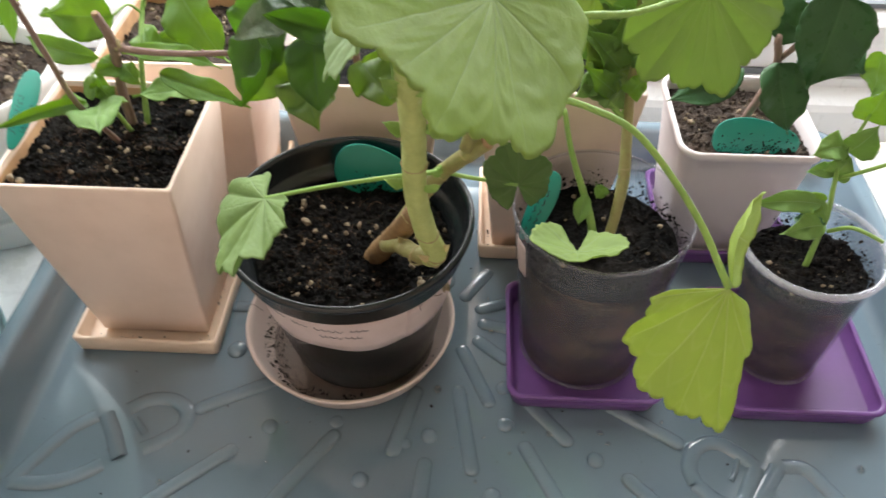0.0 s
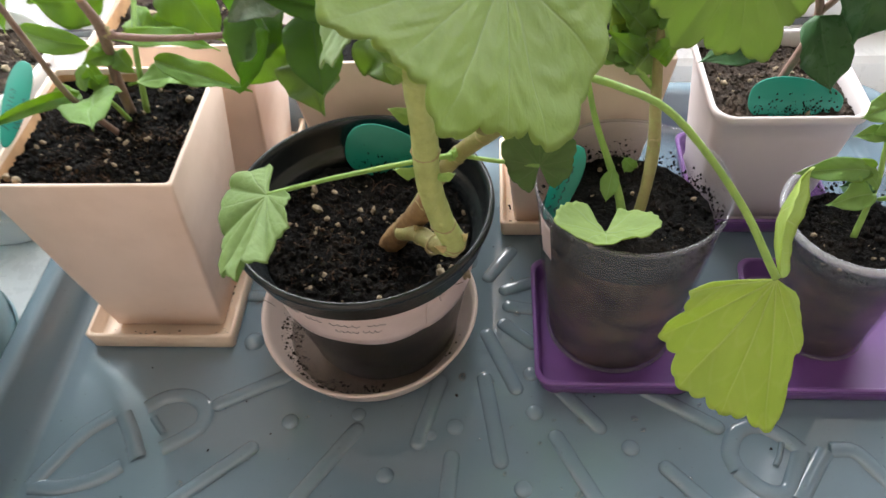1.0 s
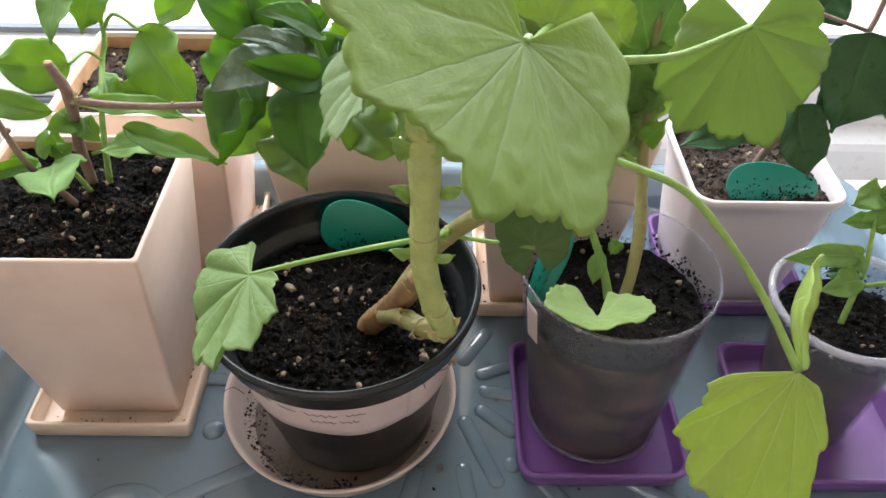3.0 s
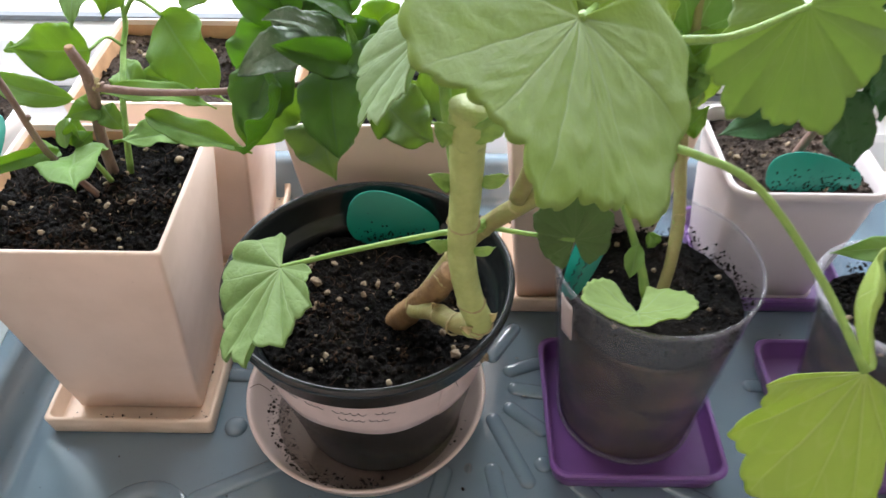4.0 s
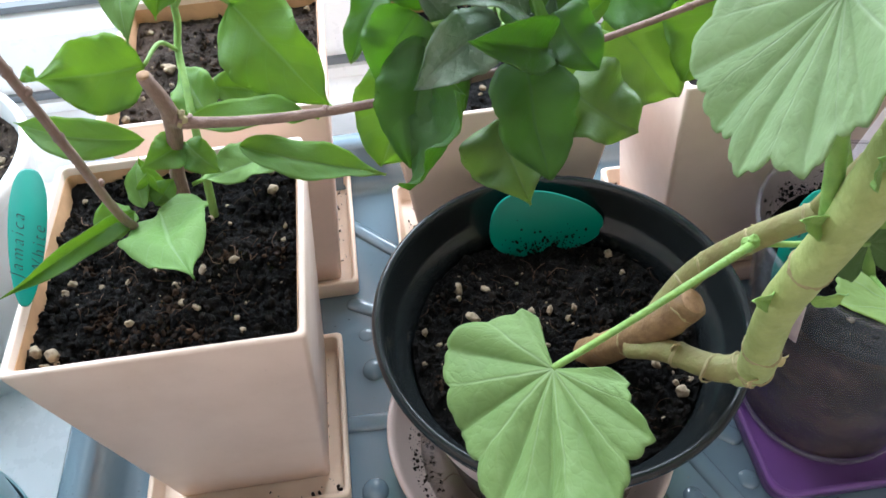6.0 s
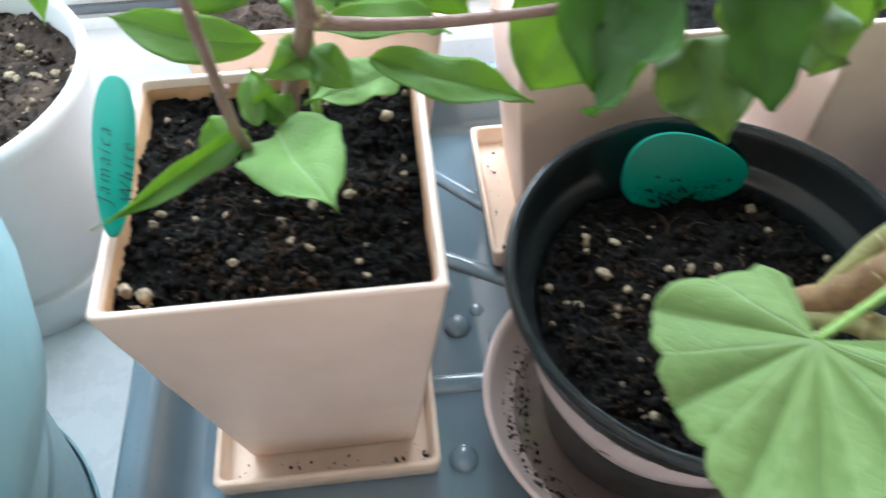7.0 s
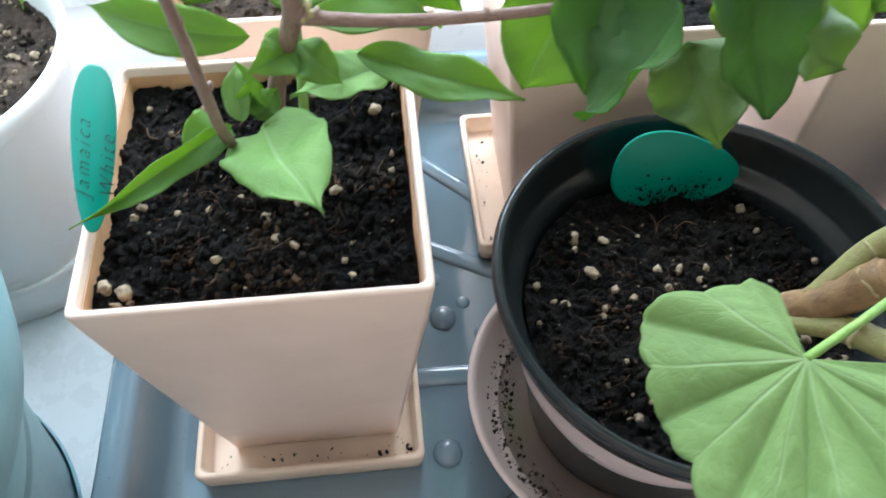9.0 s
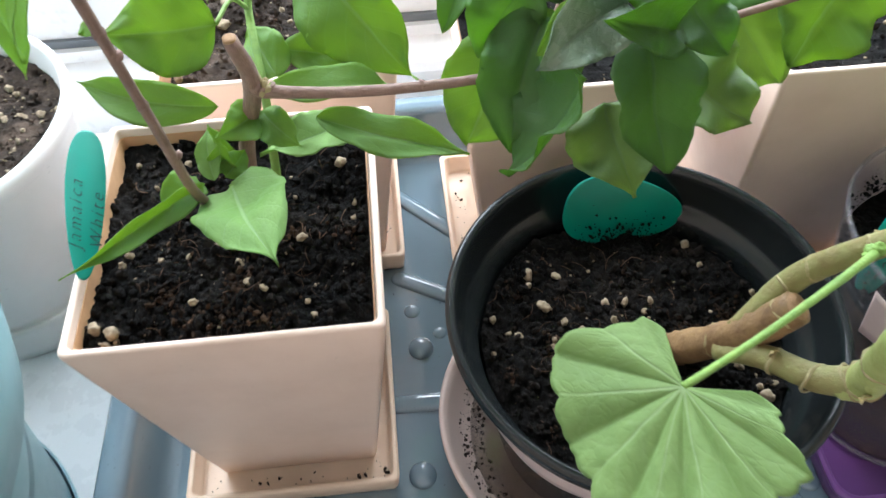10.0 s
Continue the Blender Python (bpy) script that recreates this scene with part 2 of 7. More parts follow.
def stem_material(name, colour, dark, rough=0.55, stretch=False):
    m, nt, b, _ = mat_base(name)
    n1 = ramp(nt, noise_tex(nt, 150, 5, 0.65), 0.35, 0.7)
    if stretch:
        wv = nt.nodes.new("ShaderNodeTexNoise")
        uv = nt.nodes.new("ShaderNodeUVMap")
        mp = nt.nodes.new("ShaderNodeMapping")
        mp.inputs["Scale"].default_value = (40, 9, 1)
        nt.links.new(uv.outputs[0], mp.inputs["Vector"])
        nt.links.new(mp.outputs[0], wv.inputs["Vector"])
        wv.inputs["Scale"].default_value, wv.inputs["Detail"].default_value = 1.0, 4.0
        n1 = calc(nt, "ADD", calc(nt, "MULTIPLY", n1, 0.35), calc(nt, "MULTIPLY", ramp(nt, wv.outputs["Fac"], 0.35, 0.68), 0.65))
    col = mix_colour(nt, n1, colour, dark)
    nt.links.new(col, b.inputs["Base Color"])
    b.inputs["Roughness"].default_value = rough
    bump(nt, b, calc(nt, "ADD", noise_tex(nt, 400, 5), calc(nt, "MULTIPLY", noise_tex(nt, 120, 3), 1.2)), 0.5, 0.0012)
    return m


M_BARK = stem_material("brown_grey_bark", (0.32, 0.21, 0.165), (0.16, 0.10, 0.078), 0.7, stretch=True)
M_BARK_CUT = stem_material("pale_cut_wood", (0.42, 0.26, 0.14), (0.22, 0.12, 0.06), 0.8)
M_STEM_GREEN = stem_material("green_stalk", (0.26, 0.42, 0.09), (0.18, 0.32, 0.07))
M_STEM_PALE = stem_material("pale_geranium_stem", (0.43, 0.49, 0.17), (0.33, 0.38, 0.12))
M_STEM_OLD = stem_material("woody_geranium_stem", (0.27, 0.27, 0.095), (0.24, 0.19, 0.075))
M_SCAR = stem_material("tan_leaf_scar", (0.40, 0.35, 0.18), (0.28, 0.22, 0.10), 0.8)
M_STEM_ROOT = stem_material("brown_geranium_stem_base", (0.27, 0.165, 0.070), (0.15, 0.080, 0.036))
M_STIPULE = stem_material("papery_scale", (0.55, 0.47, 0.22), (0.42, 0.30, 0.14))
M_INK = stem_material("dark_ink", (0.006, 0.02, 0.02), (0.01, 0.03, 0.03))


def paper_material():
    m, nt, b, _ = mat_base("pink_white_paper_tape")
    col = mix_colour(nt, ramp(nt, noise_tex(nt, 60, 5), 0.3, 0.7), (0.66, 0.53, 0.50), (0.56, 0.44, 0.41))
    nt.links.new(col, b.inputs["Base Color"])
    b.inputs["Roughness"].default_value = 0.6
    bump(nt, b, noise_tex(nt, 130, 4), 0.3, 0.0008)
    return m


M_PAPER = paper_material()


def clear_plastic(name="clear_cup_plastic", milk=0.036):
    """Thin clear plastic: mostly see-through, a slight haze, glossy."""
    m, nt, b, out = mat_base(name)
    b.inputs["Base Color"].default_value = (0.8, 0.8, 0.84, 1)
    b.inputs["Roughness"].default_value = 0.12
    tr = nt.nodes.new("ShaderNodeBsdfTransparent")
    tr.inputs["Color"].default_value = (0.93, 0.93, 0.95, 1)
    mx = nt.nodes.new("ShaderNodeMixShader")
    lw = nt.nodes.new("ShaderNodeLayerWeight")
    lw.inputs["Blend"].default_value = 0.35
    gloss = calc(nt, "ADD", calc(nt, "MULTIPLY", calc(nt, "POWER", lw.outputs["Facing"], 3.0), 0.30), 0.035)
    haze = calc(nt, "ADD", calc(nt, "MULTIPLY", ramp(nt, noise_tex(nt, 55, 4), 0.35, 0.75), 0.02), milk)
    nt.links.new(haze, mx.inputs[0])
    nt.links.new(tr.outputs[0], mx.inputs[1])
    nt.links.new(b.outputs[0], mx.inputs[2])
    gl = nt.nodes.new("ShaderNodeBsdfGlossy")
    gl.inputs["Roughness"].default_value = 0.08
    mx2 = nt.nodes.new("ShaderNodeMixShader")
    nt.links.new(gloss, mx2.inputs[0])
    nt.links.new(mx.outputs[0], mx2.inputs[1])
    nt.links.new(gl.outputs[0], mx2.inputs[2])
    nt.links.new(mx2.outputs[0], out.inputs["Surface"])
    return m


M_CLEAR = clear_plastic()
M_RIM = clear_plastic("milky_cup_rim", 0.20)


def water_material():
    """A thin film of water: see-through with a sharp sheen."""
    m, nt, b, out = mat_base("water_film")
    tr = nt.nodes.new("ShaderNodeBsdfTransparent")
    tr.inputs["Color"].default_value = (0.82, 0.80, 0.78, 1)
    gl = nt.nodes.new("ShaderNodeBsdfGlossy")
    gl.inputs["Roughness"].default_value = 0.03
    fres = nt.nodes.new("ShaderNodeLayerWeight")
    fac = calc(nt, "ADD", calc(nt, "MULTIPLY", fres.outputs["Facing"], 0.30), 0.05)
    mx = nt.nodes.new("ShaderNodeMixShader")
    for p, q in ((fac, mx.inputs[0]), (tr.outputs[0], mx.inputs[1]), (gl.outputs[0], mx.inputs[2]), (mx.outputs[0], out.inputs["Surface"])):
        nt.links.new(p, q)
    bump(nt, gl, noise_tex(nt, 90, 3), 0.3, 0.001)
    return m


M_WATER = water_material()


def glass_material():
    m, nt, b, out = mat_base("window_glass")
    tr = nt.nodes.new("ShaderNodeBsdfTransparent")
    gl = nt.nodes.new("ShaderNodeBsdfGlossy")
    gl.inputs["Roughness"].default_value = 0.01
    fres = nt.nodes.new("ShaderNodeFresnel")
    mx = nt.nodes.new("ShaderNodeMixShader")
    for a, c in ((fres.outputs[0], mx.inputs[0]), (tr.outputs[0], mx.inputs[1]), (gl.outputs[0], mx.inputs[2]), (mx.outputs[0], out.inputs["Surface"])):
        nt.links.new(a, c)
    return m


M_GLASS = glass_material()
M_STAINED = plastic("cream_plastic_stained_by_soil", (0.62, 0.36, 0.19), (0.30, 0.17, 0.09), 0.5, 0.8, 60.0)
M_WALL = plastic("warm_wall_paint", (0.82, 0.72, 0.64), (0.76, 0.66, 0.58), 0.8, 0.4, 3.0, 0.2)
# wall colour with shade put in, well darker than the other walls
M_NORTH_SHADED = plastic("shaded_grey_brown_wall", (0.36, 0.33, 0.30), (0.30, 0.27, 0.25), 0.8, 0.4, 3.0, 0.2)
M_CEILING = plastic("white_ceiling_paint", (0.86, 0.82, 0.78), (0.8, 0.77, 0.73), 0.8, 0.4, 3.0, 0.2)
M_FLOOR = plastic("brown_floor", (0.45, 0.32, 0.22), (0.36, 0.25, 0.17), 0.5, 0.5, 5.0)


def cup_soil_material():
    """Damp soil pressed on a clear wall: level bands, crumbs and pale specks."""
    m, nt, b, _ = mat_base("soil_behind_clear_plastic")
    tc = nt.nodes.new("ShaderNodeTexCoord")
    mp = nt.nodes.new("ShaderNodeMapping")
    mp.inputs["Scale"].default_value = (40, 40, 70)
    nt.links.new(tc.outputs["Object"], mp.inputs["Vector"])
    n = nt.nodes.new("ShaderNodeTexNoise")
    n.inputs["Scale"].default_value, n.inputs["Detail"].default_value = 1.0, 6.0
    nt.links.new(mp.outputs[0], n.inputs["Vector"])
    col = mix_colour(nt, ramp(nt, n.outputs["Fac"], 0.35, 0.72), (0.014, 0.008, 0.005), (0.150, 0.088, 0.054))
    specks = ramp(nt, noise_tex(nt, 190, 4), 0.62, 0.72)
    col = mix_colour(nt, calc(nt, "MULTIPLY", specks, 0.5), col, (0.19, 0.13, 0.09))
    fine = ramp(nt, noise_tex(nt, 300, 4, 0.6), 0.42, 0.70)
    col = mix_colour(nt, calc(nt, "MULTIPLY", fine, 0.5), col, (0.012, 0.009, 0.007))
    nt.links.new(col, b.inputs["Base Color"])
    b.inputs["Roughness"].default_value = 0.8
    b.inputs["Specular IOR Level"].default_value = 0.05
    return m


M_CUP_SOIL = cup_soil_material()


def backdrop_material():
    m, nt, b, out = mat_base("bright_overcast_distance")
    em = nt.nodes.new("ShaderNodeEmission")
    col = mix_colour(nt, ramp(nt, noise_tex(nt, 0.55, 3), 0.52, 0.72), (1.0, 1.0, 1.0), (0.62, 0.86, 0.45))
    nt.links.new(col, em.inputs["Color"])
    em.inputs["Strength"].default_value = 1.8
    nt.links.new(em.outputs[0], out.inputs["Surface"])
    return m


M_BACKDROP = backdrop_material()

# ---- mesh helpers ----
def mesh_ob(name, verts, faces, material, parent=None, label="", smooth=True, uvs=None):
    me = bpy.data.meshes.new(name)
    me.from_pydata([tuple(v) for v in verts], [], [tuple(f) for f in faces])
    me.materials.append(material)
    if smooth:
        me.polygons.foreach_set("use_smooth", [True] * len(me.polygons))
    if uvs is not None:
        layer = me.uv_layers.new(name="UVMap")
        for loop in me.loops:
            layer.data[loop.index].uv = uvs[loop.vertex_index]
    me.update()
    ob = new(name, me)
    if parent is not None:
        ob.parent = parent
        ob.matrix_parent_inverse = parent.matrix_world.inverted()
    if label:
        tagged(ob, label)
    return ob


def part(name, bm, material, parent, label="", smooth=False):
    me = bpy.data.meshes.new(name)
    bmesh.ops.recalc_face_normals(bm, faces=bm.faces)
    bm.to_mesh(me)
    bm.free()
    me.materials.append(material)
    if smooth:
        me.polygons.foreach_set("use_smooth", [True] * len(me.polygons))
    ob = new(name, me)
    if parent is not None:
        ob.parent = parent
        ob.matrix_parent_inverse = parent.matrix_world.inverted()
    if label:
        tagged(ob, label)
    return ob


def thing(name, place, label, category, group="", kind="", turn=0.0):
    ob = new(name)
    ob.empty_display_size = 0.02
    ob.matrix_world = pose(*place, 0, 0, turn)
    bpy.context.view_layer.update()
    return tagged(ob, label, category, group, kind)


def box_bm(x0, x1, y0, y1, z0, z1, bevel=0.0, seg=2):
    bm = bmesh.new()
    bmesh.ops.create_cube(bm, size=1.0)
    bmesh.ops.scale(bm, vec=(x1 - x0, y1 - y0, z1 - z0), verts=bm.verts)
    bmesh.ops.translate(bm, vec=((x0 + x1) / 2, (y0 + y1) / 2, (z0 + z1) / 2), verts=bm.verts)
    if bevel:
        bmesh.ops.bevel(bm, geom=bm.edges[:], offset=bevel, segments=seg, profile=0.5, affect="EDGES")
    return bm


def loops_mesh(rings, close_first=True, close_last=True):
    """Quads between rings of equal length, the first and last ring capped."""
    n = len(rings[0])
    verts = [v for ring in rings for v in ring]
    faces = []
    for i in range(len(rings) - 1):
        for j in range(n):
            k = (j + 1) % n
            faces.append((i * n + j, i * n + k, (i + 1) * n + k, (i + 1) * n + j))
    if close_first:
        faces.append(tuple(range(n - 1, -1, -1)))
    if close_last:
        faces.append(tuple(range((len(rings) - 1) * n, len(rings) * n)))
    return verts, faces


def lathe(cx, cy, profile, seg=72, lean=(0.0, 0.0), wobble=0.0):
    """A turned shell from (radius, height) pairs; lean shifts the axis per metre of height."""
    rings = []
    for r, z in profile:
        ring = []
        for i in range(seg):
            a = 2 * math.pi * i / seg
            rr = r * (1 + wobble * math.sin(3 * a + 1.0))
            ring.append((cx + lean[0] * z + rr * math.cos(a), cy + lean[1] * z + rr * math.sin(a), z))
        rings.append(ring)
    return loops_mesh(rings)


def square_ring(cx, cy, hx, hy, rad, z, per=6):
    ring = []
    rad = max(rad, 0.0004)
    for q, (sx, sy) in enumerate(((1, 1), (-1, 1), (-1, -1), (1, -1))):
        for i in range(per + 1):
            a = math.pi / 2 * (q + i / per)
            ring.append((cx + sx * (hx - rad) + rad * math.cos(a), cy + sy * (hy - rad) + rad * math.sin(a), z))
    return ring


def square_shell(cx, cy, profile, per=5):
    """A rounded-square shell from (half x, half y, corner radius, height) rows."""
    return loops_mesh([square_ring(cx, cy, hx, hy, rad, z, per) for hx, hy, rad, z in profile])


def smooth_path(points, steps=6):
    pts = [Vector(p) for p in points]
    if len(pts) < 3:
        return [pts[0].lerp(pts[-1], i / (steps * 2)) for i in range(steps * 2 + 1)]
    ext = [pts[0] * 2 - pts[1]] + pts + [pts[-1] * 2 - pts[-2]]
    out = []
    for i in range(1, len(ext) - 2):
        p0, p1, p2, p3 = ext[i - 1 : i + 3]
        for s in range(steps):
            t = s / steps
            out.append(0.5 * (2 * p1 + (p2 - p0) * t + (2 * p0 - 5 * p1 + 4 * p2 - p3) * t * t + (3 * p1 - p0 - 3 * p2 + p3) * t**3))
    out.append(pts[-1])
    return out


def tube(points, radii, seg=10, steps=6, rough=0.0, seed=0, rings=0.0):
    """A round stem along a smooth path; radii is one value or one at each point."""
    path = smooth_path(points, steps)
    n = len(path)
    if isinstance(radii, (int, float)):
        radii = [radii, radii]
    rnd = random.Random(seed)
    up = Vector((0.31, 0.17, 0.93))
    last = None
    all_rings = []
    for i, p in enumerate(path):
        d = (path[min(i + 1, n - 1)] - path[max(i - 1, 0)]).normalized()
        side = (last if last is not None else d.cross(up))
        side = (side - d * side.dot(d)).normalized()
        last = side
        other = d.cross(side)
        f = i / (n - 1) * (len(radii) - 1)
        k = min(int(f), len(radii) - 2)
        r = radii[k] * (1 - (f - k)) + radii[k + 1] * (f - k)
        if rings:
            r *= 1 + rings * (1.0 if i % 5 == 0 else 0.0)
        ring = []
        for j in range(seg):
            a = 2 * math.pi * j / seg
            rr = r * (1 + rough * rnd.uniform(-1, 1))
            ring.append(p + (side * math.cos(a) + other * math.sin(a)) * rr)
        all_rings.append(ring)
    return loops_mesh(all_rings)


def stem(parent, name, points, radii, material, label="", seg=10, steps=6, rough=0.04, seed=0, rings=0.0):
    v, f = tube(points, radii, seg, steps, rough, seed, rings)
    # across the stem in u, along it in v, in units of about 5 mm
    uvs = [(abs(2 * (i % seg) / seg - 1), (i // seg) * 0.12) for i in range(len(v))]
    return mesh_ob(name, v, f, material, parent, label, True, uvs)


def scar_rings(parent, points, radii, fracs, seed=0, material=None):
    """Raised, torn leaf scars round a stem at the given fractions of its length."""
    path = smooth_path(points, 6)
    n = len(path)
    rnd = random.Random(seed)
    for f in fracs:
        x = f * (n - 1)
        k = min(int(x), n - 2)
        p = path[k].lerp(path[k + 1], x - k)
        d = (path[k + 1] - path[k]).normalized()
        g = f * (len(radii) - 1)
        m = min(int(g), len(radii) - 2)
        r = radii[m] * (1 - (g - m)) + radii[m + 1] * (g - m)
        side = d.cross(Vector((0.3, 0.2, 0.93))).normalized()
        other = d.cross(side)
        rings = []
        tilt, ph = rnd.uniform(-0.6, 0.6), rnd.uniform(0, 6)
        for dz, rr in ((-0.0007, 0.97), (-0.0002, 1.05), (0.0001, 1.09), (0.0004, 1.04), (0.0006, 0.97)):
            ring = []
            for i in range(18):
                a = 2 * math.pi * i / 18
                jag = 1 + (rr - 0.96) * rnd.uniform(-0.9, 0.5)
                off = dz + tilt * r * math.cos(a + ph) + 0.0004 * math.sin(3 * a + ph)
                ring.append(p + d * off + (side * math.cos(a) + other * math.sin(a)) * r * rr * jag)
            rings.append(ring)
        v, fc = loops_mesh(rings, False, False)
        mesh_ob("leaf_scar", v, fc, material or M_SCAR, parent)


def frame_axes(base, tip, up):
    a = Vector(tip) - Vector(base)
    s = a.cross(Vector(up))
    if s.length < 1e-6:
        s = a.cross(Vector((0.3, 0.2, 1)))
    s.normalize()
    n = s.cross(a).normalized()
    return a, s, n


def two_sided(verts, norms, faces, uvs, thick):
    """A thin blade: an upper and a lower sheet, joined at the rim."""
    m = len(verts)
    low = [v - n * thick for v, n in zip(verts, norms)]
    edges = {}
    for fc in faces:
        for i in range(len(fc)):
            e = (fc[i], fc[(i + 1) % len(fc)])
            edges[e] = edges.get(e, 0) + 1
    rim = [e for e in edges if (e[1], e[0]) not in edges]
    out = list(faces) + [tuple(i + m for i in reversed(fc)) for fc in faces]
    out += [(b, a, a + m, b + m) for a, b in rim]
    return verts + low, out, uvs + uvs


def leaf(parent, base, tip, width, up=(0, -0.5, 1), arch=0.08, fold=0.25, wave=0.05, material=None, label="", seed=0, blunt=0.75, twist=0.0, heart=0.0, curl=0.0, full=0.62, nu=28, nv=12, name="leaf"):
    """An oval pointed blade from base to tip, folded at its midrib, arched along its length and wavy at the rim."""
    a, s, n = frame_axes(base, tip, up)
    L = a.length
    rnd = random.Random(seed * 7 + 3)
    ph, ph2, fr = rnd.uniform(0, 6), rnd.uniform(0, 6), rnd.uniform(1.3, 2.2)
    asym = rnd.uniform(-0.10, 0.10)
    bend, tip_curl = rnd.uniform(-0.06, 0.06), rnd.uniform(0.0, 0.22)
    twist += rnd.uniform(-0.25, 0.25)
    verts, norms, uvs = [], [], []
    b = Vector(base)
    for i in range(nu + 1):
        u = i / nu
        tip_q = max(0.0, (u - 0.45) / 0.55) ** 1.6
        w = width / 2 * (math.sin(math.pi * min(1, u) ** blunt) ** (full + (0.75 if full > 0.5 else 0.34) * tip_q + 0.5 * max(0.0, 0.25 - u)) if 0 < u < 1 else 0.0)
        w = max(w, width * 0.012)
        tw = twist * (u - 0.3)
        ct, st = math.cos(tw), math.sin(tw)
        s2, n2 = s * ct + n * st, n * ct - s * st
        for j in range(nv + 1):
            v = 2 * j / nv - 1
            rim = 1 + 0.035 * math.sin(2 * math.pi * 2.3 * u + (ph2 if v > 0 else ph)) + 0.014 * math.sin(2 * math.pi * 6.1 * u + ph + (2 if v > 0 else 0)) + 0.008 * math.sin(2 * math.pi * 11.3 * u + ph2)
            side = w * v * rim * (1 + asym * (1 if v > 0 else -1))
            h = arch * L * 4 * u * (1 - u) + fold * w * (0.55 * abs(v) + 0.45 * v * v) - tip_curl * L * max(0.0, u - 0.55) ** 2
            h += curl * w * abs(v) ** 3 * (1 if v > 0 else -0.4)
            h += 2.4 * wave * width * abs(v) ** 1.5 * math.sin(2 * math.pi * fr * u + (ph if v > 0 else ph2)) * (1 - 0.3 * u)
            h += 0.35 * wave * width * abs(v) ** 2 * math.sin(2 * math.pi * 4.3 * u + ph2 * (2 if v > 0 else 1))
            h += 0.07 * width * noise.noise(Vector((u * 2.6 + ph, v * 1.5, ph2))) + 0.022 * width * noise.noise(Vector((u * 8.0 + ph2, v * 4.0, ph)))
            h -= 0.06 * width * math.exp(-((v / 0.12) ** 2)) * math.sin(math.pi * u)
            h += 0.016 * width * math.sin(math.pi * u) * abs(v) ** 0.6 * math.cos(2 * math.pi * (6.5 * u - 1.8 * abs(v)))
            back = heart * L * v * v * (1 - u) ** 3 * (1 if u > 0 else 0)
            verts.append(b + a * u - a.normalized() * back + s2 * (side + bend * L * math.sin(math.pi * u)) + n2 * h)
            norms.append(n2)
            uvs.append((u, j / nv))
    faces = []
    for i in range(nu):
        for j in range(nv):
            p = i * (nv + 1) + j
            faces.append((p, p + 1, p + nv + 2, p + nv + 1))
    v2, f2, u2 = two_sided(verts, norms, faces, uvs, 0.00035)
    return mesh_ob(name, v2, f2, material, parent, label, True, u2)


def geranium_leaf(parent, joint, tip, width, up, cup=0.0, ruffle=0.05, droop=0.0, material=None, label="", seed=0, depth=0.06, sinus=0.35, fold=0.0, na=150, nr=14):
    """A round, scalloped blade that fans out from its stalk, pleated along the veins."""
    a, s, n = frame_axes(joint, tip, up)
    L = a.length
    a = a.normalized()
    rnd = random.Random(seed * 13 + 5)
    p1, p2 = rnd.uniform(0, 6), rnd.uniform(0, 6)
    notch = [rnd.uniform(0.5, 1.5) for _ in range(9)]
    verts, norms, uvs = [], [], []
    j = Vector(joint)
    R = max(L, width / 2)
    half = math.pi - sinus * 0.5
    for k in range(nr + 1):
        q = (k / nr) ** 0.85
        for i in range(na + 1):
            phi = -half + 2 * half * i / na
            c, sn = math.cos(phi), math.sin(phi)
            ew = width / 2
            r = 1.0 / math.sqrt((c / (L if c > 0 else ew * 0.92)) ** 2 + (sn / ew) ** 2)
            warp = phi + 0.05 * math.sin(2 * phi + p1)
            k_lobe = math.floor(warp / 0.80 + 0.5)
            dist = abs(warp / 0.80 - k_lobe) * 2
            r *= 1 - depth * notch[(int(math.floor(warp / 0.80)) + 4) % 9] * max(0.0, dist) ** 2.2
            tooth = (warp * 3.0 / 0.80 + 0.5 + 0.2 * math.sin(5 * phi + p1)) % 1.0
            r *= 1 + (0.036 + 0.12 * depth) * (1 - 2 * abs(tooth - 0.5) ** 1.2 * 2 - 0.4) * 0.5
            r *= 1 + 0.06 * math.sin(1.7 * phi + p2)
            rq = r * q
            x, y = rq * c, rq * sn
            h = cup * rq * rq / R - 0.75 * ruffle * rq * (math.cos(2 * math.pi * (phi + 0.06 * math.sin(3 * phi + p1)) / 0.80) * (0.7 + 0.5 * math.sin(1.9 * phi + p2)) + 1) * (0.35 + 0.65 * q)
            h += 1.1 * ruffle * R * q**3 * math.sin(4.3 * phi + p2) - droop * max(0.0, x) ** 2 / R + fold * abs(y)
            h += 0.04 * R * math.sin(2.1 * phi + p1) * q * q
            h += 0.06 * R * q * noise.noise(Vector((x / R * 3.1 + p1, y / R * 3.1, p2))) + 0.028 * R * noise.noise(Vector((x / R * 8.0 + p2, y / R * 9.0, p1)))
            verts.append(j + a * x + s * y + n * h)
            norms.append(n)
            uvs.append((0.5 + 0.45 * x / R, 0.5 + 0.45 * y / R))
    faces = []
    for k in range(nr):
        for i in range(na):
            p = k * (na + 1) + i
            faces.append((p, p + na + 1, p + na + 2, p + 1))
    v2, f2, u2 = two_sided(verts, norms, faces, uvs, 0.0005)
    return mesh_ob("leaf", v2, f2, material, parent, label, True, u2)


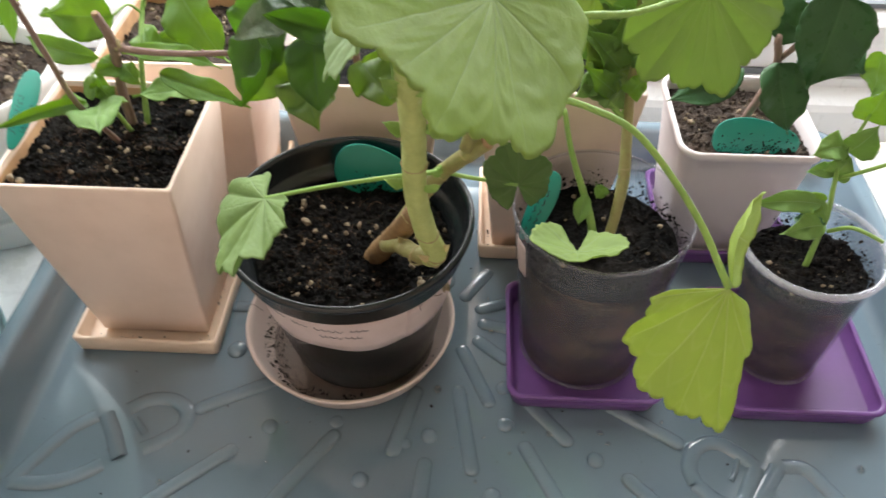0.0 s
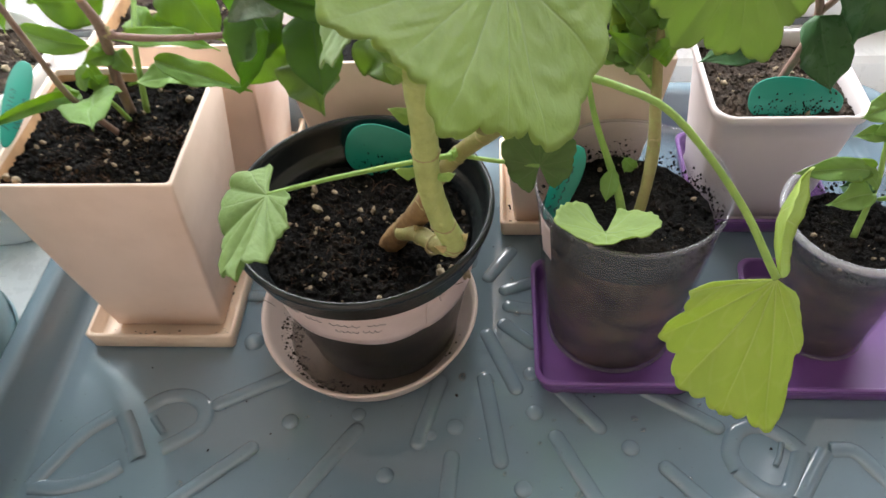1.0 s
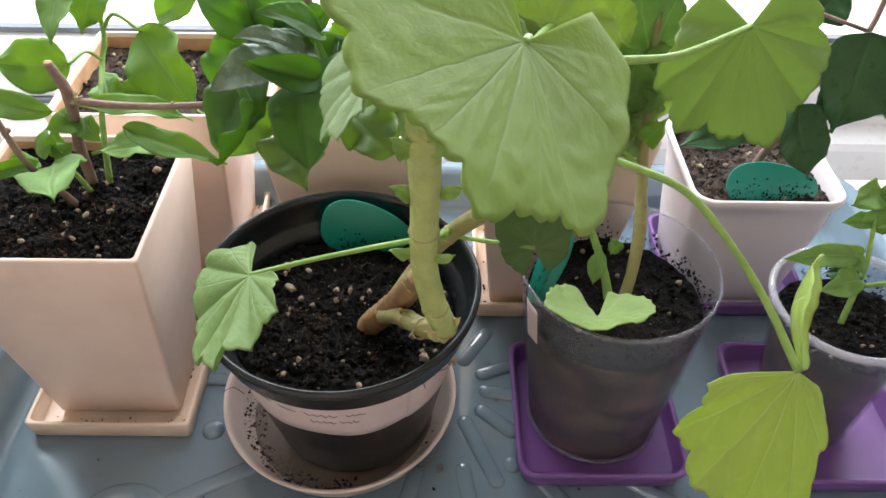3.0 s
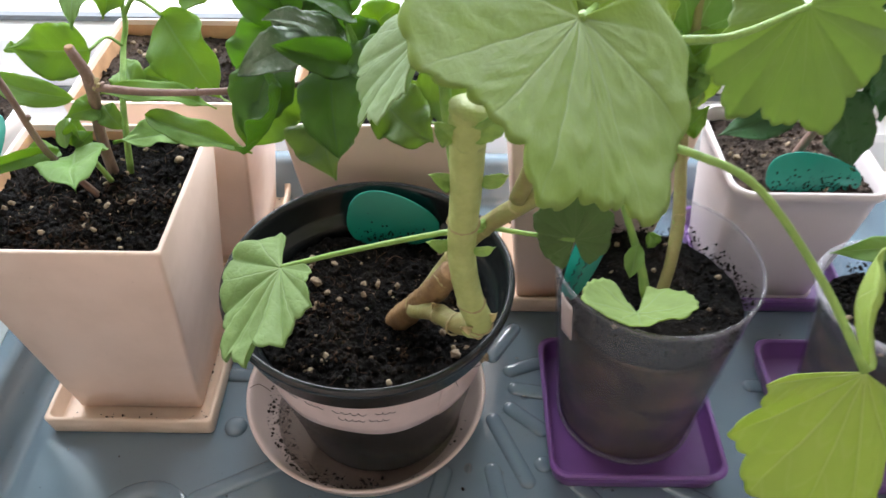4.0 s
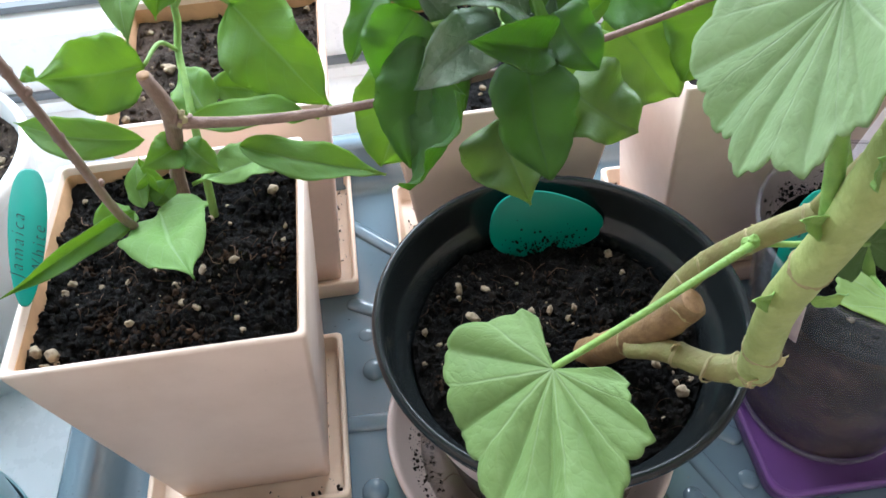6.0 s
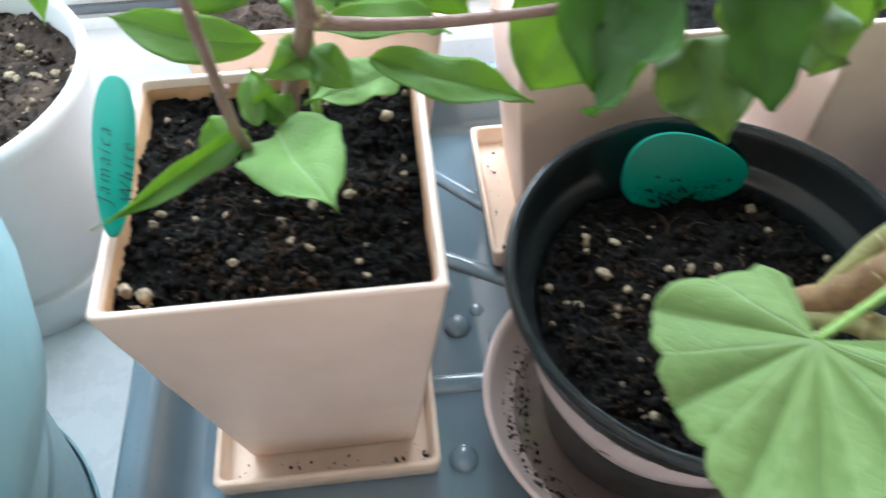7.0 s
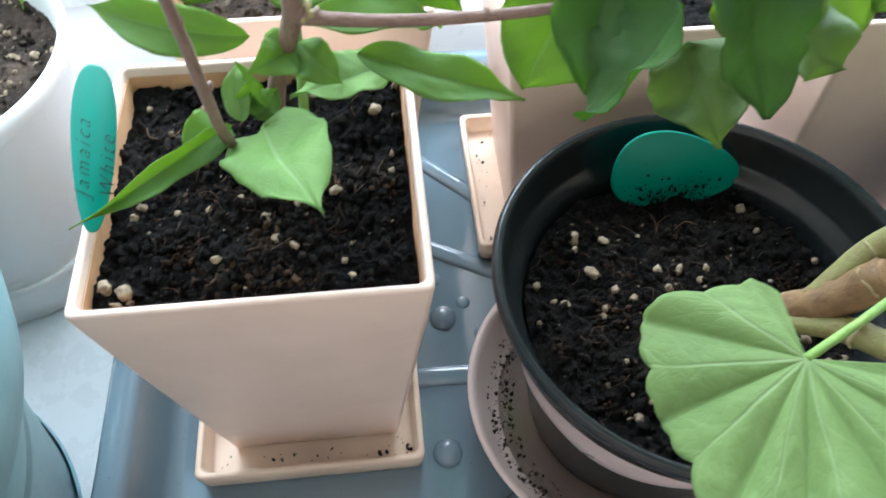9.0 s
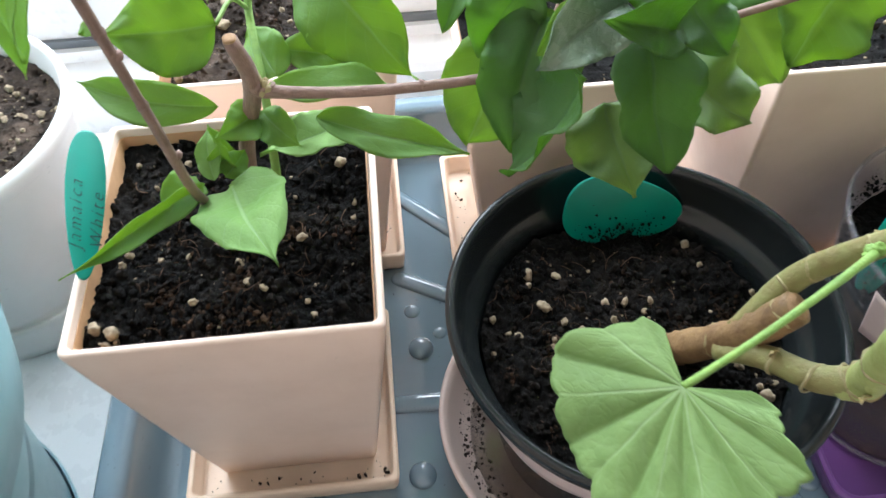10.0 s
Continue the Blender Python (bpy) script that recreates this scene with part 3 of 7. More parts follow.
def palmate_leaf(parent, joint, axis, normal, lobes, dip=0.10, pleat=0.10, cup=0.0, droop=0.0, side=0.0, funnel=0.0, ruffle=0.03, margin=(14, 14), tooth=0.034, material=None, label="", seed=0, per=22, nr=22):
    """A round blade with a main vein to each lobe: lobes are (degrees from the axis, length). The veins lie in furrows, the rim is scalloped."""
    n = Vector(normal).normalized()
    a = Vector(axis)
    a = (a - n * a.dot(n)).normalized()
    s = n.cross(a)
    rnd = random.Random(seed * 17 + 1)
    p1, p2 = rnd.uniform(0, 6), rnd.uniform(0, 6)
    big = max(length for _, length in lobes)
    j = Vector(joint)
    cols = []
    count = len(lobes)
    for k in range(5):
        cols.append((lobes[0][0] - margin[0] * (1 - k / 5), lobes[0][1] * (0.72 + 0.28 * k / 5), -0.4 * (1 - k / 5), 0.0, margin[0]))
    for i in range(count - 1):
        (d0, r0), (d1, r1) = lobes[i], lobes[i + 1]
        deep = dip * rnd.uniform(0.6, 1.4)
        for k in range(per):
            f = k / per
            e = f * f * (3 - 2 * f)
            r = (r0 + (r1 - r0) * e) * (1 - deep * (1 - abs(2 * f - 1)) ** 1.7)
            tt = (f * 3 + 0.5) % 1.0
            r *= 1 + tooth * (0.45 - (2 * tt - 1) ** 2)
            cols.append((d0 + (d1 - d0) * f, r, i + f, f, d1 - d0))
    for k in range(6):
        cols.append((lobes[-1][0] + margin[1] * k / 5, lobes[-1][1] * (1 - 0.28 * k / 5), count - 1 + 0.4 * k / 5, 0.0, margin[1]))
    verts, norms, uvs = [], [], []
    for k in range(nr + 1):
        q = (k / nr) ** 0.9
        for deg, r, pos, f, gap in cols:
            phi = radians(deg)
            rq = r * q
            x, y = rq * math.cos(phi), rq * math.sin(phi)
            near = min(f, 1 - f)
            h = pleat * rq * radians(abs(gap)) * math.sin(math.pi * f) ** 0.8 * (1 - 0.25 * q)
            h += 0.0042 * big * q * min(1.0, near * 5) * math.cos(2 * math.pi * (5.2 * q - 2.2 * near))
            h += cup * rq * rq / big - droop * max(0.0, x) ** 2 / big - side * y * y / big
            h += funnel * big * (1 - (1 - q) ** 2)
            h += ruffle * big * q**3 * (math.sin(3.7 * phi + p1) + 0.6 * math.sin(8.3 * phi + p2))
            h += 0.04 * big * q * noise.noise(Vector((x / big * 2.0 + p1, y / big * 2.0, p2))) + 0.007 * big * noise.noise(Vector((x / big * 9 + p2, y / big * 9, p1)))
            verts.append(j + a * x + s * y + n * h)
            norms.append(n)
            t = (pos - (count - 1) / 2) * 0.80
            uvs.append((0.5 + 0.45 * q * math.cos(t), 0.5 + 0.45 * q * math.sin(t)))
    m = len(cols)
    faces = [(k * m + i, (k + 1) * m + i, (k + 1) * m + i + 1, k * m + i + 1) for k in range(nr) for i in range(m - 1)]
    v2, f2, u2 = two_sided(verts, norms, faces, uvs, 0.0005)
    return mesh_ob("leaf", v2, f2, material, parent, label, True, u2)


ICO = {}


def ico_data(level=1):
    if level not in ICO:
        bm = bmesh.new()
        bmesh.ops.create_icosphere(bm, subdivisions=level, radius=1.0)
        bm.verts.ensure_lookup_table()
        ICO[level] = ([v.co.copy() for v in bm.verts], [tuple(v.index for v in f.verts) for f in bm.faces])
        bm.free()
    return ICO[level]


def grains(places, sizes, seed, squash=0.7, jag=0.25, level=1):
    """Many small rough lumps in one mesh."""
    rnd = random.Random(seed)
    base, tri = ico_data(level)
    verts, faces = [], []
    for p, r in zip(places, sizes):
        o = len(verts)
        rot = Euler((rnd.uniform(0, 6), rnd.uniform(0, 6), rnd.uniform(0, 6))).to_matrix()
        sc = Vector((rnd.uniform(0.7, 1.4), rnd.uniform(0.6, 1.1), rnd.uniform(0.5, squash + 0.2)))
        for c in base:
            lump = 1 + jag * rnd.uniform(-1, 1) if level == 1 else 1 + 0.40 * noise.noise(c * 1.6 + Vector((o * 0.37, 0, 0))) + 0.12 * noise.noise(c * 3.1 + Vector((0, o * 0.23, 0)))
            q = Vector((c.x * sc.x, c.y * sc.y, c.z * sc.z)) * (r * lump)
            verts.append(Vector(p) + rot @ q)
        faces += [tuple(i + o for i in f) for f in tri]
    return verts, faces


def soil_height(x, y, seed, amp):
    v = Vector((x * 60 + seed, y * 60, seed * 0.7))
    return amp * (noise.noise(v) + 0.6 * noise.noise(v * 2.7) + 0.45 * noise.noise(v * 7.1) + 0.3 * noise.noise(v * 17.0))


def soil(name, cx, cy, z, half, label, round_shape=False, deep=0.03, material=None, seed=1, amp=0.0016, res=90, crumbs=700, perlite=60, mound=0.0, pale=0.0016, taper=0.0, stones=(), fibres=0):
    """Potting soil: an uneven surface and its sides down into the pot, crumbs and white perlite grains."""
    ob = thing(name, (cx, cy, z), label, "soil", "", "stuff")
    rnd = random.Random(seed)

    def surf(x, y):
        d = max(abs(x), abs(y)) / half if not round_shape else math.hypot(x, y) / half
        return z + soil_height(cx + x, cy + y, seed, amp) + mound * (1 - d * d)

    rings = []
    nr = res // 2
    na = res * 2
    for k in range(nr + 1):
        q = k / nr
        ring = []
        for i in range(na):
            t = 2 * math.pi * (i + 0.5) / na
            if round_shape:
                x, y = half * q * math.cos(t), half * q * math.sin(t)
            else:
                c, s_ = math.cos(t), math.sin(t)
                m_ = max(abs(c), abs(s_))
                x, y = half * q * c / m_, half * q * s_ / m_
            ring.append((cx + x, cy + y, surf(x, y)))
        rings.append(ring)
    low = [(cx + (p[0] - cx) * (1 - taper), cy + (p[1] - cy) * (1 - taper), z - deep) for p in rings[-1]]
    v, f = loops_mesh(rings + [low], False, True)
    mesh_ob("soil_surface", v, f, material or M_SOIL, ob)
    pts, sz = [], []
    for _ in range(crumbs):
        if round_shape:
            r, t = half * math.sqrt(rnd.random()) * 0.985, rnd.uniform(0, 2 * math.pi)
            x, y = r * math.cos(t), r * math.sin(t)
        else:
            x, y = rnd.uniform(-1, 1) * half * 0.985, rnd.uniform(-1, 1) * half * 0.985
        r = 0.0004 + 0.0016 * rnd.random() ** 3
        pts.append((cx + x, cy + y, surf(x, y) + r * 0.25))
        sz.append(r)
    v, f = grains(pts, sz, seed + 5, 0.7, 0.35)
    tagged(mesh_ob("soil_crumbs", v, f, M_CRUMB if material is None else material, ob, "", False), kind="stuff")
    pts, sz = [], []
    for _ in range(perlite):
        if round_shape:
            r, t = half * math.sqrt(rnd.random()) * 0.95, rnd.uniform(0, 2 * math.pi)
            x, y = r * math.cos(t), r * math.sin(t)
        else:
            x, y = rnd.uniform(-1, 1) * half * 0.93, rnd.uniform(-1, 1) * half * 0.93
        r = pale * (0.18 + 1.0 * rnd.random() ** 3.0)
        pts.append((cx + x, cy + y, surf(x, y) + r * 0.12))
        sz.append(r)
    for x, y, r in stones:
        pts.append((x, y, surf(x - cx, y - cy) + r * 0.35))
        sz.append(r)
    if perlite:
        v, f = grains(pts, sz, seed + 9, 0.85, 0.28, 3)
        tagged(mesh_ob("perlite_grains", v, f, M_PERLITE, ob, "white perlite grains", True), kind="stuff")
    if fibres:
        pts, sz = [], []
        for _ in range(fibres // 5):
            r, t = half * math.sqrt(rnd.random()) * 0.86, rnd.uniform(0, 2 * math.pi)
            mx, my, spread = r * math.cos(t), r * math.sin(t), rnd.uniform(0.0015, 0.0048)
            for _ in range(rnd.randint(14, 46)):
                x, y = mx + rnd.gauss(0, spread), my + rnd.gauss(0, spread)
                if max(abs(x), abs(y)) > half * 0.95 or (round_shape and math.hypot(x, y) > half * 0.96):
                    continue
                r = 0.0003 + 0.0010 * rnd.random() ** 2.5
                pts.append((cx + x, cy + y, surf(x, y) + r * 0.5 + 0.0006 * rnd.random()))
                sz.append(r)
        v, f = grains(pts, sz, seed + 15, 0.6, 0.4)
        tagged(mesh_ob("peat_clods", v, f, M_CLOD, ob, "brown peat clods", False), kind="stuff")
    vs, fs = [], []
    for _ in range(fibres):
        x, y = rnd.uniform(-0.66, 0.66) * half, rnd.uniform(-0.66, 0.66) * half
        if rnd.random() < 0.6:
            x, y = x * 1.35, y * 1.35
        a, ln = rnd.uniform(0, 6.28), rnd.uniform(0.003, 0.010)
        p = []
        for k in range(3):
            px, py = x + math.cos(a + 0.4 * k) * ln * (k - 1) / 2, y + math.sin(a + 0.4 * k) * ln * (k - 1) / 2
            p.append((cx + px, cy + py, surf(px, py) + 0.0006 + 0.0008 * (k == 1) * rnd.random()))
        v, f = tube(p, rnd.uniform(0.0001, 0.00022), 4, 2)
        fs += [tuple(i + len(vs) for i in q) for q in f]
        vs += v
    if fibres:
        tagged(mesh_ob("peat_fibres", vs, fs, M_FIBRE, ob, "brown peat fibres", True), kind="stuff")
    return ob

# ---- the room, the window and its sill ----
SILL = -0.006


def wall(name, x0, x1, y0, y1, z0, z1, material):
    ob = part(name, box_bm(x0, x1, y0, y1, z0, z1), material, None)
    return tagged(ob, kind="structure")


wall("floor", -1.9, 1.8, -1.5, 0.64, -0.95, -0.90, M_FLOOR)
wall("ceiling", -1.9, 1.8, -1.5, 0.64, 1.72, 1.78, M_CEILING)
wall("wall_south", -1.9, 1.8, -1.5, -1.4, -0.90, 1.72, M_WALL)
wall("wall_west", -1.9, -1.8, -1.4, 0.64, -0.90, 1.72, M_WALL)
wall("wall_east", 1.7, 1.8, -1.4, 0.64, -0.90, 1.72, M_WALL)
wall("wall_north_below", -1.8, 1.7, 0.52, 0.64, -0.90, -0.046, M_WALL)
wall("wall_north_above", -1.8, 1.7, 0.52, 0.64, 1.60, 1.72, M_WALL)
wall("wall_north_left", -1.8, -1.6, 0.52, 0.64, -0.046, 1.60, M_WALL)
# out of view; narrows the window and keeps its reflection in the tray dark
wall("wall_north_right", 0.56, 1.7, 0.52, 0.64, -0.046, 1.60, M_NORTH_SHADED)

sill = part("window_sill", box_bm(-1.6, 0.9, 0.06, 0.519, SILL - 0.04, SILL, 0.004), M_SILL, None)
tagged(sill, "white plastic window sill", "window sill", kind="structure")

window = thing("window_1", (0.05, 0.55, SILL), "white plastic window with dark gasket and bright glass", "window", kind="structure")
# lower frame: upright face, sloping ledge, sash rail with its gasket
FRAME_PROFILE = [(0.528, SILL), (0.528, 0.022), (0.531, 0.027), (0.549, 0.033), (0.549, 0.0405), (0.556, 0.0405), (0.60, 0.0405), (0.60, SILL)]
rings = [[(x, y, z) for y, z in FRAME_PROFILE] for x in (-1.6, 0.559)]
v, f = loops_mesh(rings)
mesh_ob("window_frame", v, f, M_FRAME, window, "white lower window frame", False)
part("gasket", box_bm(-1.56, 0.555, 0.553, 0.562, 0.0405, 0.0455), M_GASKET, window, "dark rubber gasket")
SASH = [(0.556, 0.0455), (0.556, 0.083), (0.561, 0.088), (0.572, 0.092), (0.60, 0.092), (0.60, 0.0455)]
v, f = loops_mesh([[(x, y, z) for y, z in SASH] for x in (-1.56, 0.555)])
mesh_ob("sash_rail", v, f, M_FRAME, window, "white lower sash rail", False)
part("glazing_seal", box_bm(-1.55, 0.55, 0.569, 0.576, 0.092, 0.096), M_GASKET, window, "dark glazing seal")
for x0, x1 in ((-1.6, -1.53), (0.49, 0.559)):
    part("side_frame", box_bm(x0, x1, 0.552, 0.60, 0.046, 1.60, 0.003), M_FRAME, window)
part("top_frame", box_bm(-1.53, 0.49, 0.552, 0.60, 1.53, 1.60, 0.003), M_FRAME, window)
pane = part("pane", box_bm(-1.53, 0.49, 0.580, 0.584, 0.092, 1.53), M_GLASS, window, "clear window pane")
pane.visible_shadow = False

bm = bmesh.new()
bmesh.ops.create_grid(bm, x_segments=2, y_segments=2, size=1.0)
bmesh.ops.scale(bm, vec=(9, 6, 1), verts=bm.verts)
bmesh.ops.rotate(bm, cent=(0, 0, 0), matrix=Matrix.Rotation(radians(90), 3, "X"), verts=bm.verts)
bmesh.ops.translate(bm, vec=(0, 9, 1.5), verts=bm.verts)
backdrop = part("backdrop", bm, M_BACKDROP, None)
tagged(backdrop, "bright white overcast daylight with pale greenery", "backdrop", kind="structure")


# ---- the tray ----
TX0, TX1, TY0, TY1 = -0.2025, 0.318, 0.140, 0.478
tray = thing("tray", (0.055, 0.31, 0.0), "blue-grey moulded plastic tray with raised ribs, wet and dusty", "tray")


def tray_ring(grow, z, rad):
    return square_ring((TX0 + TX1) / 2, (TY0 + TY1) / 2, (TX1 - TX0) / 2 + grow, (TY1 - TY0) / 2 + grow, rad, z, 8)


TRAY_PROFILE = [(-0.006, 0.0, 0.020), (-0.002, 0.0012, 0.022), (0.0015, 0.006, 0.024), (0.0045, 0.029, 0.027), (0.0060, 0.0325, 0.028), (0.0085, 0.0335, 0.03),
                (0.0145, 0.0335, 0.034), (0.0165, 0.0322, 0.036), (0.0175, 0.027, 0.037), (0.0150, 0.027, 0.036), (0.0120, 0.030, 0.033), (0.0075, 0.0295, 0.029),
                (0.0045, 0.006, 0.027), (0.0, -0.003, 0.024), (-0.01, -0.004, 0.02)]
v, f = loops_mesh([tray_ring(g, z, r) for g, z, r in TRAY_PROFILE])
tray_body = mesh_ob("tray_body", v, f, M_TRAY, tray)
tray_body.data.polygons.foreach_set("use_smooth", [len(p.vertices) == 4 for p in tray_body.data.polygons])

STAR = Vector((0.040, 0.318, 0.0))


def rib(a, r0, r1, wide=0.0044, high=0.0022):
    """A half-round rib on the tray floor, radial to the star's middle."""
    d = Vector((math.cos(radians(a)), math.sin(radians(a)), 0))
    capsule(STAR + d * r0, STAR + d * r1, wide, high)


def capsule(p, q, wide=0.0042, high=0.0026):
    p, q = Vector(p), Vector(q)
    d = (q - p).normalized()
    s = Vector((-d.y, d.x, 0))
    rings = []
    n = 7
    for t in [k / n for k in range(n)] + [1.0]:
        sc, along = math.sin(math.pi / 2 * min(1, t)), -math.cos(math.pi / 2 * min(1, t))
        rings.append((p + d * (wide * along), sc))
    for t in [k / n for k in range(n)] + [1.0]:
        sc, along = math.cos(math.pi / 2 * t), math.sin(math.pi / 2 * t)
        rings.append((q + d * (wide * along), sc))
    loops = []
    for c, sc in rings:
        sc = max(sc, 0.02)
        loops.append([c + s * (wide * sc * math.cos(b)) + Vector((0, 0, high * sc * math.sin(b) ** 0.8)) for b in [math.pi * k / 8 for k in range(9)]])
    v, f = [], []
    m = 9
    for L in loops:
        v += L
    for i in range(len(loops) - 1):
        for j in range(m - 1):
            f.append((i * m + j, i * m + j + 1, (i + 1) * m + j + 1, (i + 1) * m + j))
    return mesh_ob("rib", v, f, M_TRAY, tray)


def dome(x, y, r=0.0058, high=0.0034):
    rings = []
    for k in range(8):
        t = math.pi / 2 * k / 7
        rings.append([(x + r * math.cos(t) * math.cos(b), y + r * math.cos(t) * math.sin(b), high * math.sin(t)) for b in [2 * math.pi * i / 20 for i in range(20)]])
    v, f = loops_mesh(rings, False, True)
    return mesh_ob("bump", v, f, M_TRAY, tray)


for a, r0, r1 in ((57, 0.022, 0.048), (20, 0.024, 0.044), (-10, 0.025, 0.045), (-40, 0.028, 0.049), (-66, 0.028, 0.068), (-80, 0.057, 0.108),
                  (-94, 0.105, 0.134), (-62, 0.104, 0.145), (-50, 0.080, 0.112), (-32, 0.105, 0.159), (-46, 0.151, 0.176), (-124, 0.108, 0.156)):
    rib(a, r0, r1)
for a, r0, r1 in ((-139, 0.155, 0.206), (-152, 0.112, 0.160), (179, 0.108, 0.146), (151, 0.112, 0.152), (135, 0.112, 0.190), (118, 0.05, 0.11),
                  (90, 0.03, 0.07), (75, 0.085, 0.125), (105, 0.10, 0.14), (0, 0.16, 0.20), (24, 0.10, 0.14), (-105, 0.06, 0.10)):
    rib(a, r0, r1)
for a, r in ((-48, 0.131), (-55, 0.064), (-64, 0.086), (-94, 0.087), (-166, 0.1335), (166, 0.129), (-139, 0.130), (-110, 0.123), (-76, 0.125), (-20, 0.165), (60, 0.11), (38, 0.09)):
    dome(STAR.x + r * math.cos(radians(a)), STAR.y + r * math.sin(radians(a)), 0.0062 if abs(a) > 160 else 0.0048, 0.0042 if abs(a) > 160 else 0.0022)
for x, y, r in ((-0.0675, 0.340, 0.0042), (-0.088, 0.371, 0.004), (-0.075, 0.357, 0.0034), (-0.02, 0.238, 0.004), (0.021, 0.226, 0.0034)):
    dome(x, y, r, 0.0011)


def moulding(points, wide=0.0046, high=0.0019):
    """A raised half-round line through the points, part of the tray's ornament."""
    pts = smooth_path([(x, y, 0) for x, y in points], 8)
    loops = []
    for i, p in enumerate(pts):
        d = (pts[min(i + 1, len(pts) - 1)] - pts[max(i - 1, 0)]).normalized()
        s = Vector((-d.y, d.x, 0))
        loops.append([p + s * (wide * math.cos(b)) + Vector((0, 0, high * math.sin(b))) for b in [math.pi * k / 6 for k in range(7)]])
    v = [q for L in loops for q in L]
    f = [(i * 7 + j, i * 7 + j + 1, (i + 1) * 7 + j + 1, (i + 1) * 7 + j) for i in range(len(loops) - 1) for j in range(6)]
    return mesh_ob("moulding", v, f, M_TRAY, tray)


# ornament in the front corners: a bow, an upright and a rounded loop
moulding([(0.181, 0.209), (0.179, 0.219), (0.185, 0.231), (0.197, 0.235), (0.208, 0.229), (0.216, 0.221)])
moulding([(0.216, 0.221), (0.210, 0.209), (0.203, 0.198), (0.192, 0.199), (0.181, 0.209)])
moulding([(0.207, 0.225), (0.2035, 0.2165), (0.2005, 0.212)], 0.0016, 0.0016)
moulding([(0.228, 0.221), (0.219, 0.209), (0.208, 0.194)])
moulding([(0.231, 0.222), (0.243, 0.221), (0.252, 0.209), (0.262, 0.193), (0.270, 0.176)])
moulding([(-0.192, 0.192), (-0.185, 0.205), (-0.173, 0.224), (-0.160, 0.235)])
moulding([(-0.192, 0.192), (-0.175, 0.192), (-0.158, 0.197), (-0.146, 0.205)])
moulding([(-0.155, 0.236), (-0.146, 0.223), (-0.138, 0.209)])
moulding([(-0.143, 0.240), (-0.133, 0.247), (-0.120, 0.248), (-0.109, 0.241), (-0.108, 0.230), (-0.116, 0.222), (-0.127, 0.215)])
moulding([(-0.137, 0.234), (-0.128, 0.224)], 0.002, 0.0014)

# crumbs of soil fallen on the tray
rnd = random.Random(11)
pts = [(rnd.uniform(-0.19, 0.30), rnd.uniform(0.17, 0.46), 0.0004) for _ in range(70)]
v, f = grains(pts, [0.0003 + 0.0009 * rnd.random() ** 3 for _ in pts], 4)
crumbs = mesh_ob("soil_crumbs", v, f, M_CRUMB, None, "dark crumbs of soil scattered on the tray", False)
tagged(crumbs, category="soil", kind="stuff")

# drops of water left on the tray
rnd = random.Random(17)
v, f = [], []
for _ in range(95):
    if rnd.random() < 0.6:
        a, r = rnd.uniform(-110, 40), rnd.uniform(0.03, 0.15)
        x, y = STAR.x + r * math.cos(radians(a)), STAR.y + r * math.sin(radians(a))
    else:
        x, y = rnd.uniform(-0.18, 0.30), rnd.uniform(0.17, 0.30)
    if not (-0.19 < x < 0.305 and 0.155 < y < 0.46):
        continue
    r = 0.0006 + 0.0022 * rnd.random() ** 2.5
    sx, sy, turn = rnd.uniform(0.8, 1.3), rnd.uniform(0.7, 1.1), rnd.uniform(0, 3)
    rings = []
    for k in range(4):
        q = math.pi / 2 * k / 3
        ring = []
        for i in range(12):
            b = 2 * math.pi * i / 12
            px, py = r * max(0.05, math.cos(q)) * sx * math.cos(b), r * max(0.05, math.cos(q)) * sy * math.sin(b)
            ring.append((x + px * math.cos(turn) - py * math.sin(turn), y + px * math.sin(turn) + py * math.cos(turn), 0.0003 + r * 0.38 * math.sin(q)))
        rings.append(ring)
    dv, df = loops_mesh(rings, False, True)
    f += [tuple(i + len(v) for i in q) for q in df]
    v += dv
drops = mesh_ob("water_drops", v, f, M_WATER, None, "small clear water drops scattered on the tray")
tagged(drops, category="water", kind="stuff")

